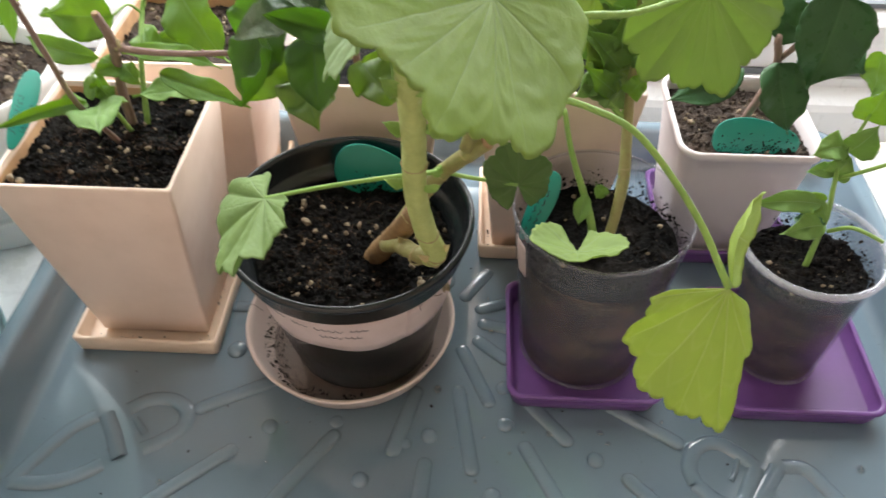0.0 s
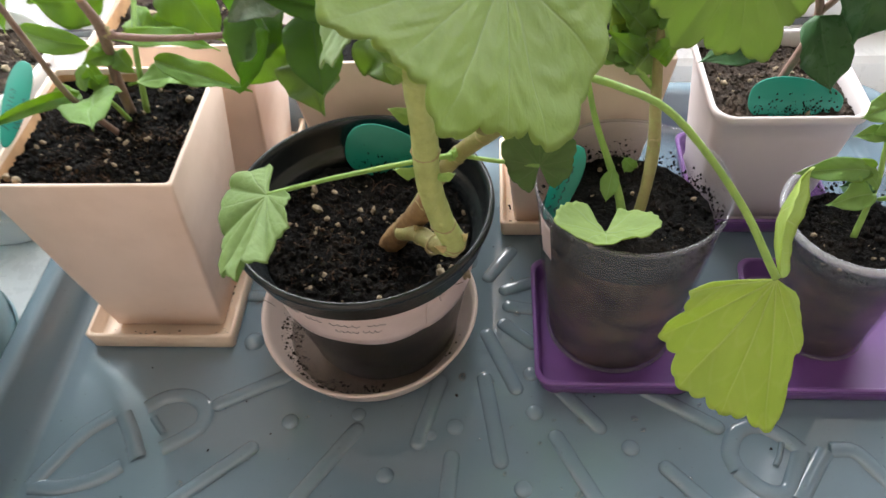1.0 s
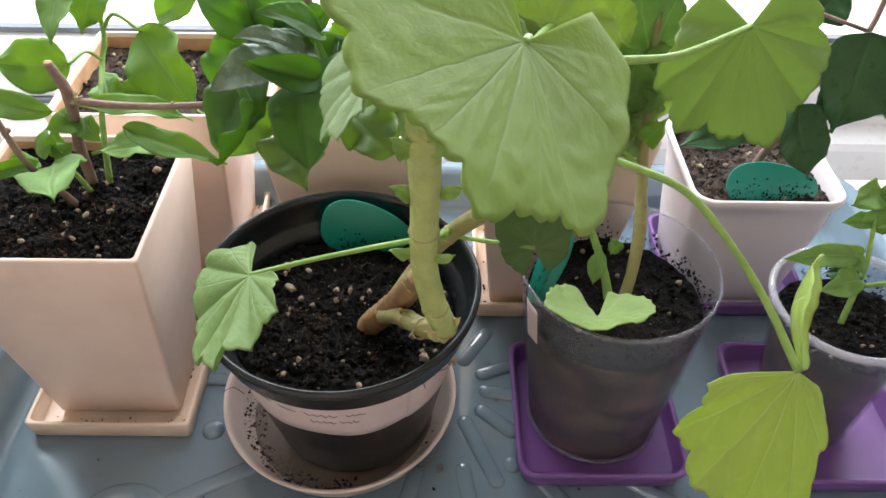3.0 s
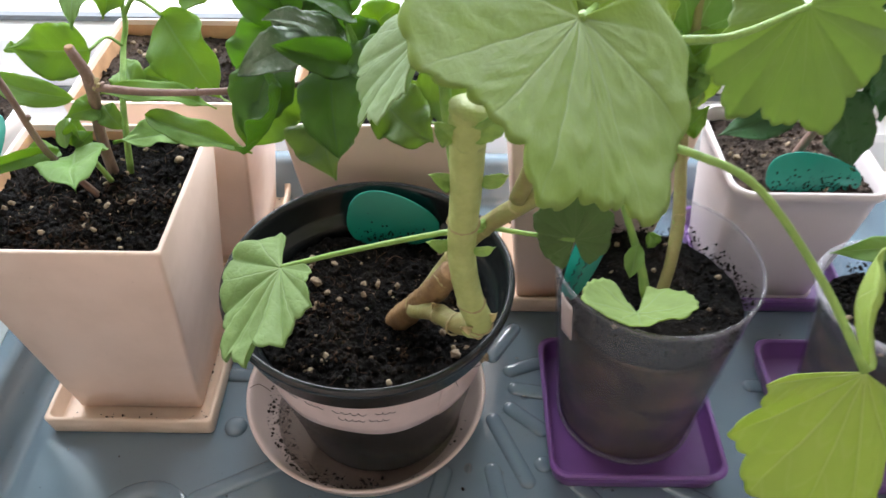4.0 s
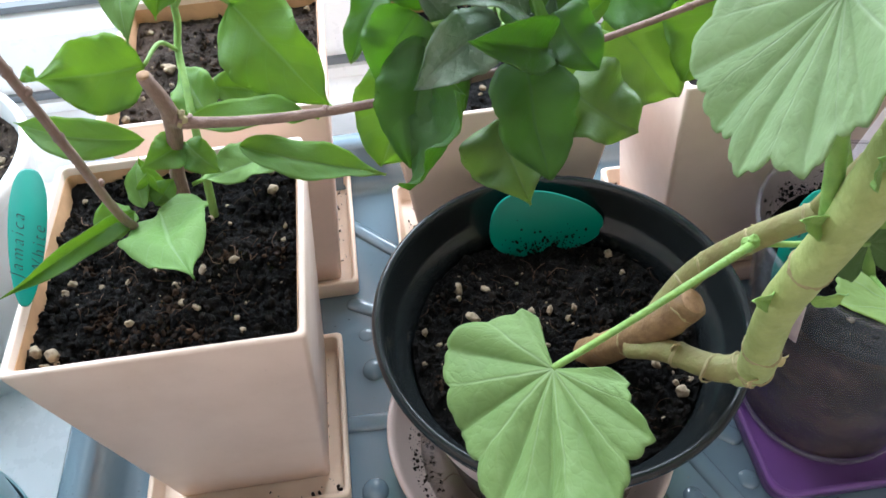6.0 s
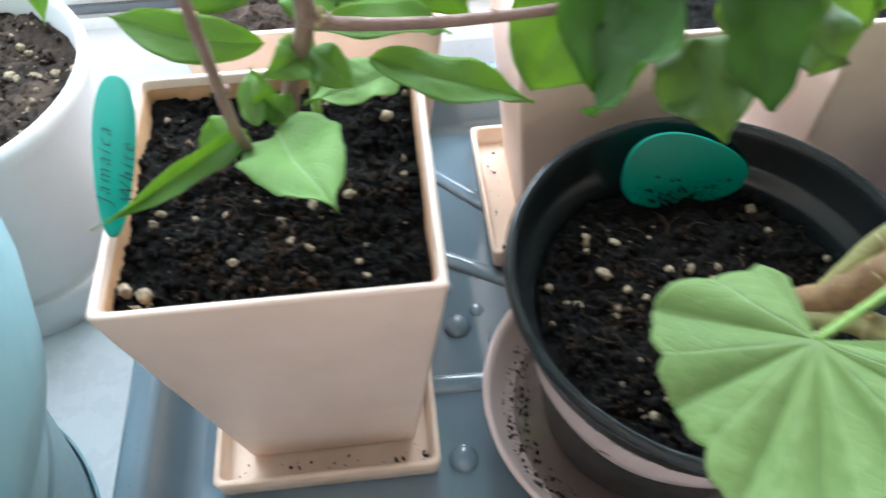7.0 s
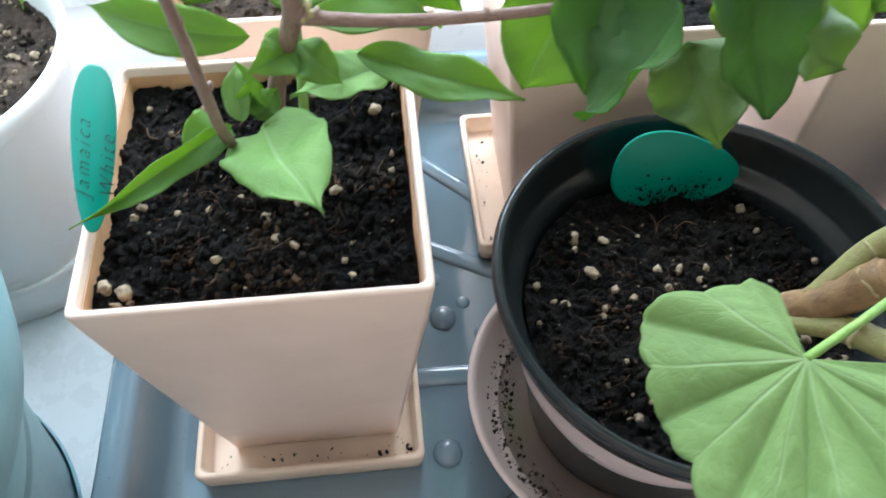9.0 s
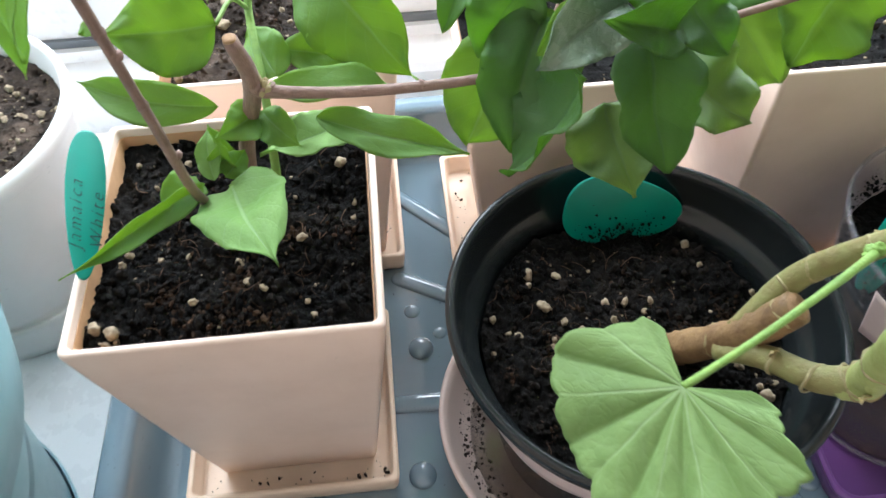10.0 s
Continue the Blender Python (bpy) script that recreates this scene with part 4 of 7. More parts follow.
# ---- pots, saucers and soil ----
def square_pot(cx, cy, top, bottom, height, z0=0.004, material=None, label="", rad=0.0022, thick=0.0026, group="square cream pots", stained=True, name="plant_pot"):
    """A tapered square pot, open at the top, with straight walls."""
    ob = thing(name, (cx, cy, z0), label, "plant pot", group)
    t, b = top / 2, bottom / 2
    rows = [(b - 0.002, b - 0.002, rad, z0), (b, b, rad, z0 + 0.0015)]
    for k in range(1, 7):
        q = k / 7
        rows.append((b + (t - b) * q, b + (t - b) * q, rad, z0 + 0.0015 + (height - z0 - 0.0025) * q))
    rows += [(t - 0.0002, t - 0.0002, rad, height - 0.0012), (t - 0.0004, t - 0.0004, rad, height - 0.0004), (t - 0.001, t - 0.001, rad, height)]
    rows += [(t - thick + 0.0004, t - thick + 0.0004, rad, height), (t - thick, t - thick, rad, height - 0.0008)]
    rows += [(b - thick, b - thick, rad, z0 + 0.004)]
    v, f = square_shell(cx, cy, rows)
    mesh_ob("pot_body", v, f, material, ob)
    if stained:
        h0, h1 = t - thick - 0.0003, height - 0.0030
        k = (t - b) / (height - z0)
        lo = height - 0.022
        prof = [(h0 - k * 0.003, h0 - k * 0.003, rad, h1), (h0 - k * 0.022, h0 - k * 0.022, rad, lo), (h0 - k * 0.022 - 0.0003, h0 - k * 0.022 - 0.0003, rad, lo), (h0 - k * 0.003 - 0.0003, h0 - k * 0.003 - 0.0003, rad, h1)]
        v, f = loops_mesh([square_ring(cx, cy, *row, 3) for row in prof + prof[:1]], False, False)
        mesh_ob("inner_stain", v, f, M_STAINED, ob, "orange-brown soil stain inside the rim", False)
    return ob


def square_saucer(x0, x1, y0, y1, height, material, label, group="", rad=0.003, thick=0.0028, flare=0.0012, z0=0.0004, dirt=0, seed=1):
    ob = thing("saucer", ((x0 + x1) / 2, (y0 + y1) / 2, 0), label, "saucer", group)
    cx, cy, hx, hy = (x0 + x1) / 2, (y0 + y1) / 2, (x1 - x0) / 2, (y1 - y0) / 2
    rows = [(hx - flare - 0.001, hy - flare - 0.001, rad, z0), (hx - flare, hy - flare, rad, z0 + 0.001), (hx - 0.0002, hy - 0.0002, rad, height - 0.0008),
            (hx - 0.0008, hy - 0.0008, rad, height), (hx - thick + 0.0006, hy - thick + 0.0006, rad, height), (hx - thick, hy - thick, rad, height - 0.0008),
            (hx - thick - flare, hy - thick - flare, rad, z0 + 0.003), (hx - thick - flare - 0.001, hy - thick - flare - 0.001, rad, z0 + 0.0026)]
    v, f = square_shell(cx, cy, rows)
    mesh_ob("saucer_body", v, f, material, ob)
    if material is M_PURPLE:
        lip = [(hx - 0.0012, hy - 0.0012, rad, height - 0.0014), (hx + 0.0005, hy + 0.0005, rad, height - 0.0012), (hx + 0.0007, hy + 0.0007, rad, height + 0.0002), (hx - 0.0004, hy - 0.0004, rad, height + 0.0009),
               (hx - thick, hy - thick, rad, height + 0.0008), (hx - thick - 0.0004, hy - thick - 0.0004, rad, height - 0.0008)]
        v, f = square_shell(cx, cy, lip, 7)
        mesh_ob("saucer_rim", v, f[:-2], material, ob)
    if dirt:
        r = random.Random(seed)
        pts = []
        for _ in range(dirt):
            side = r.randrange(4)
            q = r.uniform(-1, 1)
            o = r.uniform(0.80, 0.93)
            x, y = ((q, o), (q, -o), (o, q), (-o, q))[side]
            pts.append((cx + x * (hx - thick - flare), cy + y * (hy - thick - flare), z0 + 0.0032))
        v, f = grains(pts, [0.0003 + 0.0011 * r.random() ** 3 for _ in pts], seed)
        d = mesh_ob("soil_grains", v, f, M_SOIL_DRY, ob, "dried soil grains", False)
        tagged(d, kind="stuff")
    return ob


CREAM = "tapered square cream plastic plant pot in a matching saucer"
CREAM_S = "square cream plastic saucer with dried soil grains on the tray"
POT_A, POT_B, POT_C, POT_D = (-0.1425, 0.3275), (-0.1320, 0.440), (-0.0140, 0.422), (0.1025, 0.414)
for (cx, cy), h, seed in ((POT_A, 0.137, 1), (POT_B, 0.137, 2), (POT_C, 0.137, 3), (POT_D, 0.142, 4)):
    square_pot(cx, cy, 0.095, 0.067, h, 0.0045, M_CREAM, CREAM)
    yo = -0.0045 if cx == POT_A[0] else 0.0
    sx = cx - (0.0075 if cx == POT_C[0] else 0.0)
    square_saucer(sx - (0.0465 if yo else 0.0435), sx + 0.0435, cy - 0.0435 + yo, cy + 0.0435 + yo, 0.0135, M_CREAM_SAUCER, CREAM_S, "square cream saucers", dirt=70, seed=seed)

# larger perlite grains lying on the soil: x, y, radius
STONES_A = [(-0.1080, 0.3630, 0.0022), (-0.1080, 0.3540, 0.0021), (-0.1010, 0.3640, 0.0016), (-0.1240, 0.3410, 0.0011), (-0.1210, 0.3210, 0.0016), (-0.1800, 0.3620, 0.0010), (-0.1390, 0.3370, 0.0015), (-0.1420, 0.3160, 0.0016), (-0.1380, 0.3070, 0.0019), (-0.1580, 0.3190, 0.0015), (-0.1490, 0.3230, 0.0014), (-0.1540, 0.2990, 0.0013), (-0.1790, 0.2920, 0.0017), (-0.1320, 0.3190, 0.0019), (-0.1200, 0.3210, 0.0009), (-0.1190, 0.2960, 0.0011), (-0.1830, 0.2920, 0.0029), (-0.1780, 0.2910, 0.0024), (-0.1800, 0.2880, 0.0017)]
STONES_BLACK = [(-0.0430, 0.3250, 0.0023), (-0.0320, 0.3250, 0.0017), (-0.0390, 0.3110, 0.0023), (-0.0270, 0.3010, 0.0018), (-0.0160, 0.3110, 0.0016), (-0.0090, 0.3100, 0.0018), (-0.0150, 0.3020, 0.0014), (0.0220, 0.2990, 0.0012), (0.0280, 0.2710, 0.0017), (0.0340, 0.2720, 0.0017), (0.0290, 0.2670, 0.0024), (0.0410, 0.2690, 0.0029), (0.0460, 0.3110, 0.0016), (0.0390, 0.3090, 0.0013), (0.0210, 0.3340, 0.0017), (0.0230, 0.2790, 0.0016), (-0.0500, 0.3010, 0.0015), (-0.0350, 0.2780, 0.0014), (-0.0600, 0.2940, 0.0012), (-0.0350, 0.2600, 0.0018), (-0.0290, 0.2670, 0.0018), (-0.0430, 0.3210, 0.0018)]
soil("potting_soil", *POT_A, 0.1285, 0.0435, "dark peaty soil with perlite grains in the square cream pot", seed=3, crumbs=2200, perlite=90, pale=0.0015, amp=0.0033, res=150, taper=0.1, stones=STONES_A, fibres=110)
soil("potting_soil", *POT_B, 0.1265, 0.0430, "dark dry soil with perlite in the square cream pot", seed=5, crumbs=900, perlite=110, fibres=60, pale=0.0021, material=M_SOIL_DRY, amp=0.0018, taper=0.1)
soil("potting_soil", *POT_C, 0.1270, 0.0430, "dark soil in the square cream pot", seed=6, crumbs=400, perlite=40, taper=0.1)
soil("potting_soil", *POT_D, 0.1335, 0.0430, "dark soil in the square cream pot", seed=7, crumbs=500, perlite=50, taper=0.1)

# the black pot in its round saucer
BP = (-0.0104, 0.2995)
BL = (-0.002, -0.050)
rs = thing("saucer", (-0.0173, 0.2968, 0.0), "round beige plastic saucer with puddles and soil under the black pot", "saucer")
v, f = lathe(-0.0173, 0.2968, [(0.046, 0.0004), (0.049, 0.0012), (0.0565, 0.010), (0.0612, 0.0215), (0.0628, 0.0245), (0.0632, 0.0256), (0.0624, 0.0264), (0.0608, 0.0256),
                               (0.0590, 0.0215), (0.0545, 0.0115), (0.0500, 0.0052), (0.047, 0.0042), (0.02, 0.004)], 96)
mesh_ob("saucer_body", v, f, M_SAUCER, rs)
v, f = lathe(-0.0173, 0.2968, [(0.0500, 0.0056), (0.0488, 0.0061), (0.02, 0.0061)], 64, wobble=0.012)
mesh_ob("water_film", v, f, M_WATER, rs, "shallow water left in the saucer")
rnd = random.Random(21)
pts = []
for _ in range(800):
    a, r = rnd.uniform(2.2, 4.9) if rnd.random() < 0.8 else rnd.uniform(0, 6.28), rnd.uniform(0.043, 0.0545)
    pts.append((-0.0173 + r * math.cos(a), 0.2968 + r * math.sin(a), 0.0045 + max(0, r - 0.049) * 1.3))
v, f = grains(pts, [0.0002 + 0.0011 * rnd.random() ** 4 for _ in pts], 31)
tagged(mesh_ob("soil_grains", v, f, M_SOIL_DRY, rs, "wet soil grains", False), kind="stuff")

bp = thing("plant_pot", (*BP, 0.005), "round black plastic nursery pot with a handwritten paper band", "plant pot")
v, f = lathe(*BP, [(0.04, 0.0055), (0.0425, 0.006224), (0.0435, 0.009122), (0.049, 0.04121), (0.056, 0.0914), (0.0575, 0.09451), (0.0605, 0.09554), (0.0618, 0.0971),
                   (0.0632, 0.1069), (0.065, 0.109), (0.0659, 0.1111), (0.066, 0.1128), (0.065, 0.1142), (0.0638, 0.1144), (0.0628, 0.1135),
                   (0.0618, 0.1095), (0.0604, 0.09968), (0.059, 0.09761), (0.056, 0.09503), (0.0546, 0.09089), (0.0475, 0.04121), (0.042, 0.01119), (0.03, 0.008605)], 128, BL)
mesh_ob("pot_body", v, f, M_BLACK, bp)


def pot_band(a0, a1, z0, z1, over=0.0004, wav=0.0012, seed=0, material=None, name="paper_band", label="", slant=0.0):
    """A paper strip glued round the tapering wall of the black pot."""
    rn = random.Random(seed)
    n, m = 60, 5
    ph = rn.uniform(0, 6)
    vs = []
    for i in range(n + 1):
        a = radians(a0 + (a1 - a0) * i / n)
        for k in range(m + 1):
            q = k / m
            lo = z0 + wav * math.sin(7 * a + ph) + slant * i / n
            hi = z1 + 0.5 * wav * math.sin(5 * a + ph) + slant * i / n
            z = lo + (hi - lo) * q
            r = 0.0490 + (z - 0.040) * 0.0070 / 0.0485 + over
            vs.append((BP[0] + BL[0] * z + r * math.cos(a), BP[1] + BL[1] * z + r * math.sin(a), z))
    fs = [(i * (m + 1) + k, (i + 1) * (m + 1) + k, (i + 1) * (m + 1) + k + 1, i * (m + 1) + k + 1) for i in range(n) for k in range(m)]
    up = [(Vector(p) - Vector((BP[0] + BL[0] * p[2], BP[1] + BL[1] * p[2], p[2]))).normalized() for p in vs]
    v2, f2, _ = two_sided([Vector(p) for p in vs], up, fs, [(0, 0)] * len(vs), 0.0003)
    return mesh_ob(name, v2, f2, material or M_PAPER, bp, label)


band = pot_band(176, 341, 0.0620, 0.0950, 0.0009, 0.0014, 3, label="pinkish paper band with faint handwriting")
pot_band(306, 348, 0.0635, 0.0905, 0.0014, 0.0005, 5, name="paper_flap", label="overlapping end of the paper band")


def pen_line(a0, a1, zc, height, loops, seed):
    """One word of unreadable cursive pen writing on the paper band."""
    rn = random.Random(seed)
    pts = []
    n = loops * 5
    for i in range(n + 1):
        q = i / n
        amp = height * rn.uniform(0.35, 1.0)
        a = radians(a0 + (a1 - a0) * q + 0.5 * math.cos(2 * math.pi * loops * q))
        z = zc + amp * math.sin(2 * math.pi * loops * q)
        r = 0.0490 + (z - 0.040) * 0.0070 / 0.0485 + 0.00105
        pts.append((BP[0] + BL[0] * z + r * math.cos(a), BP[1] + BL[1] * z + r * math.sin(a), z))
    v, f = tube(pts, 0.00013, 5, 3)
    mesh_ob("pen_stroke", v, f, M_INK, band)


for k, (a0, a1, dz) in enumerate(((212, 222, 0.0845), (225, 239, 0.0842), (243, 252, 0.0838), (256, 271, 0.0836), (275, 284, 0.0838), (258, 270, 0.0770), (272, 281, 0.0768))):
    pen_line(a0, a1, dz, 0.0017, 3 + k % 2, k)

soil("potting_soil", BP[0], BP[1] - 0.0044, 0.0875, 0.0534, "black wet soil with scattered perlite in the black pot", True, 0.03, seed=12, crumbs=2600, perlite=90, pale=0.0015, amp=0.0036, res=150, taper=0.08, stones=STONES_BLACK, fibres=110)

# clear cups on purple saucers
PURPLE_S = "shallow purple plastic square saucer on the tray"
square_saucer(0.0785, 0.1675, 0.2505, 0.3395, 0.0142, M_PURPLE, PURPLE_S, "purple saucers", rad=0.009, thick=0.0018, flare=0.0022)
square_saucer(0.2035, 0.2935, 0.2485, 0.3405, 0.0142, M_PURPLE, PURPLE_S, "purple saucers", rad=0.009, thick=0.0018, flare=0.0022)
square_saucer(0.1850, 0.2730, 0.3725, 0.4600, 0.0135, M_PURPLE, PURPLE_S, "purple saucers", rad=0.009, thick=0.0018, flare=0.0022)


def cup(cx, cy, r0, r1, height, z0, lean, label, rim):
    ob = thing("plastic_cup", (cx, cy, z0), label, "cup", "clear plastic cups")
    t = 0.0006
    prof = [(r0 - 0.003, z0), (r0, z0 + 0.002)]
    n = 14
    for k in range(1, n + 1):
        q = k / n
        r = r0 + (r1 - r0) * q
        prof.append((r + (0.0003 if k % 2 else -0.0002), z0 + 0.002 + (height - z0 - 0.003) * q))
    top = height
    if rim:
        prof += [(r1 + 0.0014, top - 0.0022), (r1 + 0.0022, top - 0.0006), (r1 + 0.0012, top + 0.0006), (r1 - 0.0002, top - 0.0004)]
    else:
        prof += [(r1 + 0.0002, top), (r1 - 0.0005, top)]
    prof += [(r1 - t - 0.0004, top - 0.004), (r0 - t, z0 + 0.004), (r0 - 0.006, z0 + 0.003)]
    v, f = lathe(cx - lean[0] * z0, cy - lean[1] * z0, prof, 80, lean)
    mesh_ob("cup_body", v, f, M_CLEAR, ob)
    lip = [(r1 + 0.0007, top - 0.0012), (r1 + 0.0010, top - 0.0002), (r1 + 0.0004, top + 0.0009), (r1 - 0.0006, top + 0.0009), (r1 - 0.0009, top - 0.0002)]
    if rim:
        lip = [(r1 + 0.0012, top - 0.0034), (r1 + 0.0030, top - 0.0026), (r1 + 0.0034, top - 0.0006), (r1 + 0.0024, top + 0.0012), (r1 + 0.0006, top + 0.0012), (r1 - 0.0002, top)]
    v, f = lathe(cx - lean[0] * z0, cy - lean[1] * z0, lip + lip[:1], 80, lean)
    mesh_ob("cup_rim", v, f[:-2], M_RIM if rim else M_CLEAR, ob, "milky rolled rim" if rim else "thin cut rim")
    foot = [(r0 - 0.0008, z0 + 0.0002), (r0 + 0.0004, z0 + 0.0012), (r0 + 0.0004, z0 + 0.0030), (r0 - 0.0004, z0 + 0.0034)]
    v, f = lathe(cx - lean[0] * z0, cy - lean[1] * z0, foot, 80, lean)
    mesh_ob("cup_foot", v, f[:-2], M_RIM, ob, "thick foot ring")
    return ob


C1 = (0.1235, 0.3000)
C1L = (0.02, 0.148)
cup(*C1, 0.0365, 0.0492, 0.1045, 0.0035, C1L, "clear plastic cup full of dark soil on a purple saucer", False)
C2 = (0.2430, 0.2990)
C2L = (-0.115, -0.078)
cup(*C2, 0.0255, 0.0345, 0.1060, 0.0035, C2L, "small clear plastic cup with a rolled rim, full of soil", True)


def cup_soil(cx, cy, r0, r1, height, z0, lean, level, label, seed):
    """Soil filling a cup up to its level, with the grains pressed on the wall."""
    top_r = r0 + (r1 - r0) * (level - z0) / (height - z0) - 0.0018
    ox, oy = lean[0] * (level - z0), lean[1] * (level - z0)
    ob = soil("potting_soil", cx + ox, cy + oy, level, top_r, label, True, 0.004, seed=seed, crumbs=900, perlite=45, amp=0.0022, res=80, pale=0.0014)
    rings = []
    for k in range(26):
        q = k / 25
        z = z0 + 0.0035 + (level - 0.003 - z0 - 0.0035) * q
        r = r0 + (r1 - r0) * (z - z0) / (height - z0) - 0.0016
        ring = []
        for i in range(96):
            a = 2 * math.pi * i / 96
            rr = r - 0.0004 * abs(noise.noise(Vector((math.cos(a) * 4 + seed, math.sin(a) * 4, z * 60))))
            ring.append((cx + lean[0] * (z - z0) + rr * math.cos(a), cy + lean[1] * (z - z0) + rr * math.sin(a), z))
        rings.append(ring)
    v, f = loops_mesh(rings)
    mesh_ob("soil_column", v, f, M_CUP_SOIL, ob, "brown soil seen through the cup wall")
    return ob


def cup_splash(cx, cy, r0, r1, height, z0, lean, level, a0, a1, count, seed, cup_ob):
    """Crumbs of soil stuck to the inside of a cup above its soil."""
    rn = random.Random(seed)
    pts, sz = [], []
    for _ in range(count):
        a = radians(rn.uniform(a0, a1))
        edge = 0.5 + 0.5 * noise.noise(Vector((math.cos(a) * 3, math.sin(a) * 3, seed)))
        z = level - 0.001 + min(height - level - 0.002, abs(rn.gauss(0, 0.0025 + 0.006 * edge)))
        r = r0 + (r1 - r0) * (z - z0) / (height - z0) - 0.0011
        pts.append((cx + lean[0] * (z - z0) + r * math.cos(a), cy + lean[1] * (z - z0) + r * math.sin(a), z))
        sz.append(0.00025 + 0.0009 * rn.random() ** 3)
    v, f = grains(pts, sz, seed, 0.7, 0.35)
    tagged(mesh_ob("soil_splash", v, f, M_CRUMB, cup_ob, "dark soil crumbs stuck inside the cup", False), kind="stuff")


def cup_label(cx, cy, r0, r1, height, z0, lean, a0, a1, z_low, z_high, cup_ob):
    """A torn scrap of paper label on the outside of a cup."""
    rows = []
    for i in range(13):
        a = radians(a0 + (a1 - a0) * i / 12)
        for k in range(7):
            q = k / 6
            z = z_low + (z_high - z_low) * q + 0.0010 * math.sin(9 * a + 4 * q)
            r = r0 + (r1 - r0) * (z - z0) / (height - z0) + 0.0007
            rows.append(Vector((cx + lean[0] * (z - z0) + r * math.cos(a), cy + lean[1] * (z - z0) + r * math.sin(a), z)))
    fs = [(i * 7 + k, (i + 1) * 7 + k, (i + 1) * 7 + k + 1, i * 7 + k + 1) for i in range(12) for k in range(6)]
    ups = [(p - Vector((cx, cy, p.z))).normalized() for p in rows]
    v, f, _ = two_sided(rows, ups, fs, [(0, 0)] * len(rows), 0.0002)
    mesh_ob("paper_label", v, f, M_PAPER, cup_ob, "torn beige paper label")


CUP_1, CUP_2 = bpy.data.objects["plastic_cup"], bpy.data.objects["plastic_cup.001"]
cup_splash(*C1, 0.0365, 0.0492, 0.1045, 0.0035, C1L, 0.0835, -25, 130, 420, 81, CUP_1)
cup_splash(*C1, 0.0365, 0.0492, 0.1045, 0.0035, C1L, 0.0835, 130, 335, 160, 82, CUP_1)
cup_splash(*C2, 0.0255, 0.0345, 0.1060, 0.0035, C2L, 0.0885, -40, 110, 260, 83, CUP_2)
cup_label(*C1, 0.0365, 0.0492, 0.1045, 0.0035, C1L, 197, 209, 0.074, 0.0975, CUP_1)
cup_soil(*C1, 0.0365, 0.0492, 0.1045, 0.0035, C1L, 0.0835, "dark soil filling the clear plastic cup", 41)
cup_soil(*C2, 0.0255, 0.0345, 0.1060, 0.0035, C2L, 0.0885, "dark soil filling the small clear cup", 43)

# off-white rounded pot at the back
POT_E = (0.2222, 0.4140)
ep = thing("plant_pot", (*POT_E, 0.004), "rounded square off-white plastic pot on a purple saucer", "plant pot")
rows = [(0.0308, 0.0308, 0.0090, 0.004), (0.0324, 0.0324, 0.0100, 0.006), (0.0364, 0.0364, 0.0105, 0.040), (0.0403, 0.0403, 0.0110, 0.080), (0.0413, 0.0413, 0.0115, 0.0935),
        (0.0430, 0.0430, 0.0120, 0.0945), (0.0436, 0.0436, 0.0120, 0.0975), (0.0430, 0.0430, 0.0120, 0.0988), (0.0416, 0.0416, 0.0115, 0.0985), (0.0408, 0.0408, 0.0110, 0.094),
        (0.0346, 0.0346, 0.0100, 0.030), (0.0309, 0.0309, 0.0090, 0.008)]
v, f = square_shell(*POT_E, rows, 7)
mesh_ob("pot_body", v, f, M_LILAC_WHITE, ep)
rows = [(0.0417, 0.0417, 0.0120, 0.0930), (0.0434, 0.0434, 0.0122, 0.0936), (0.0442, 0.0442, 0.0125, 0.0970), (0.0439, 0.0439, 0.0124, 0.0992), (0.0424, 0.0424, 0.0120, 0.1000), (0.0414, 0.0414, 0.0115, 0.0990)]
v, f = square_shell(*POT_E, rows, 7)
mesh_ob("pot_rim", v, f[:-2], M_LILAC_WHITE, ep, "rounded rim")
rows = [(0.0326, 0.0326, 0.0100, 0.0046), (0.0335, 0.0335, 0.0103, 0.0058), (0.0338, 0.0338, 0.0103, 0.0085), (0.0330, 0.0330, 0.0100, 0.0092)]
v, f = square_shell(*POT_E, rows, 7)
mesh_ob("pot_foot", v, f[:-2], M_LILAC_WHITE, ep)
soil("potting_soil", *POT_E, 0.0905, 0.0382, "dry brown soil with gravel in the off-white pot", seed=51, material=M_SOIL_DRY, crumbs=900, perlite=90, amp=0.0024, mound=0.002, pale=0.0022, taper=0.1, res=80)

# white round pot and the big teal pot on the sill
WP = (-0.2890, 0.4190)
wp = thing("plant_pot", (*WP, SILL), "white round plastic pot with a built-in saucer on the sill", "plant pot")
v, f = lathe(*WP, [(0.048, SILL), (0.0515, SILL + 0.001), (0.0535, SILL + 0.022), (0.0528, SILL + 0.024), (0.0500, SILL + 0.0235), (0.0505, SILL + 0.028), (0.0600, 0.100), (0.0628, 0.104),
                   (0.0636, 0.1075), (0.0630, 0.1095), (0.0612, 0.1095), (0.0600, 0.106), (0.058, 0.100), (0.048, 0.03)], 96)
mesh_ob("pot_body", v, f, M_WHITE, wp)
v, f = lathe(*WP, [(0.0602, 0.0985), (0.0632, 0.1020), (0.0645, 0.1070), (0.0640, 0.1098), (0.0625, 0.1106), (0.0608, 0.1100), (0.0602, 0.1070)], 96)
mesh_ob("pot_rim", v, f[:-2], M_WHITE, wp, "thick white rim")
v, f = lathe(*WP, [(0.0510, SILL + 0.0006), (0.0525, SILL + 0.002), (0.0545, SILL + 0.022), (0.0540, SILL + 0.025), (0.0522, SILL + 0.0252), (0.0514, SILL + 0.0235)], 96)
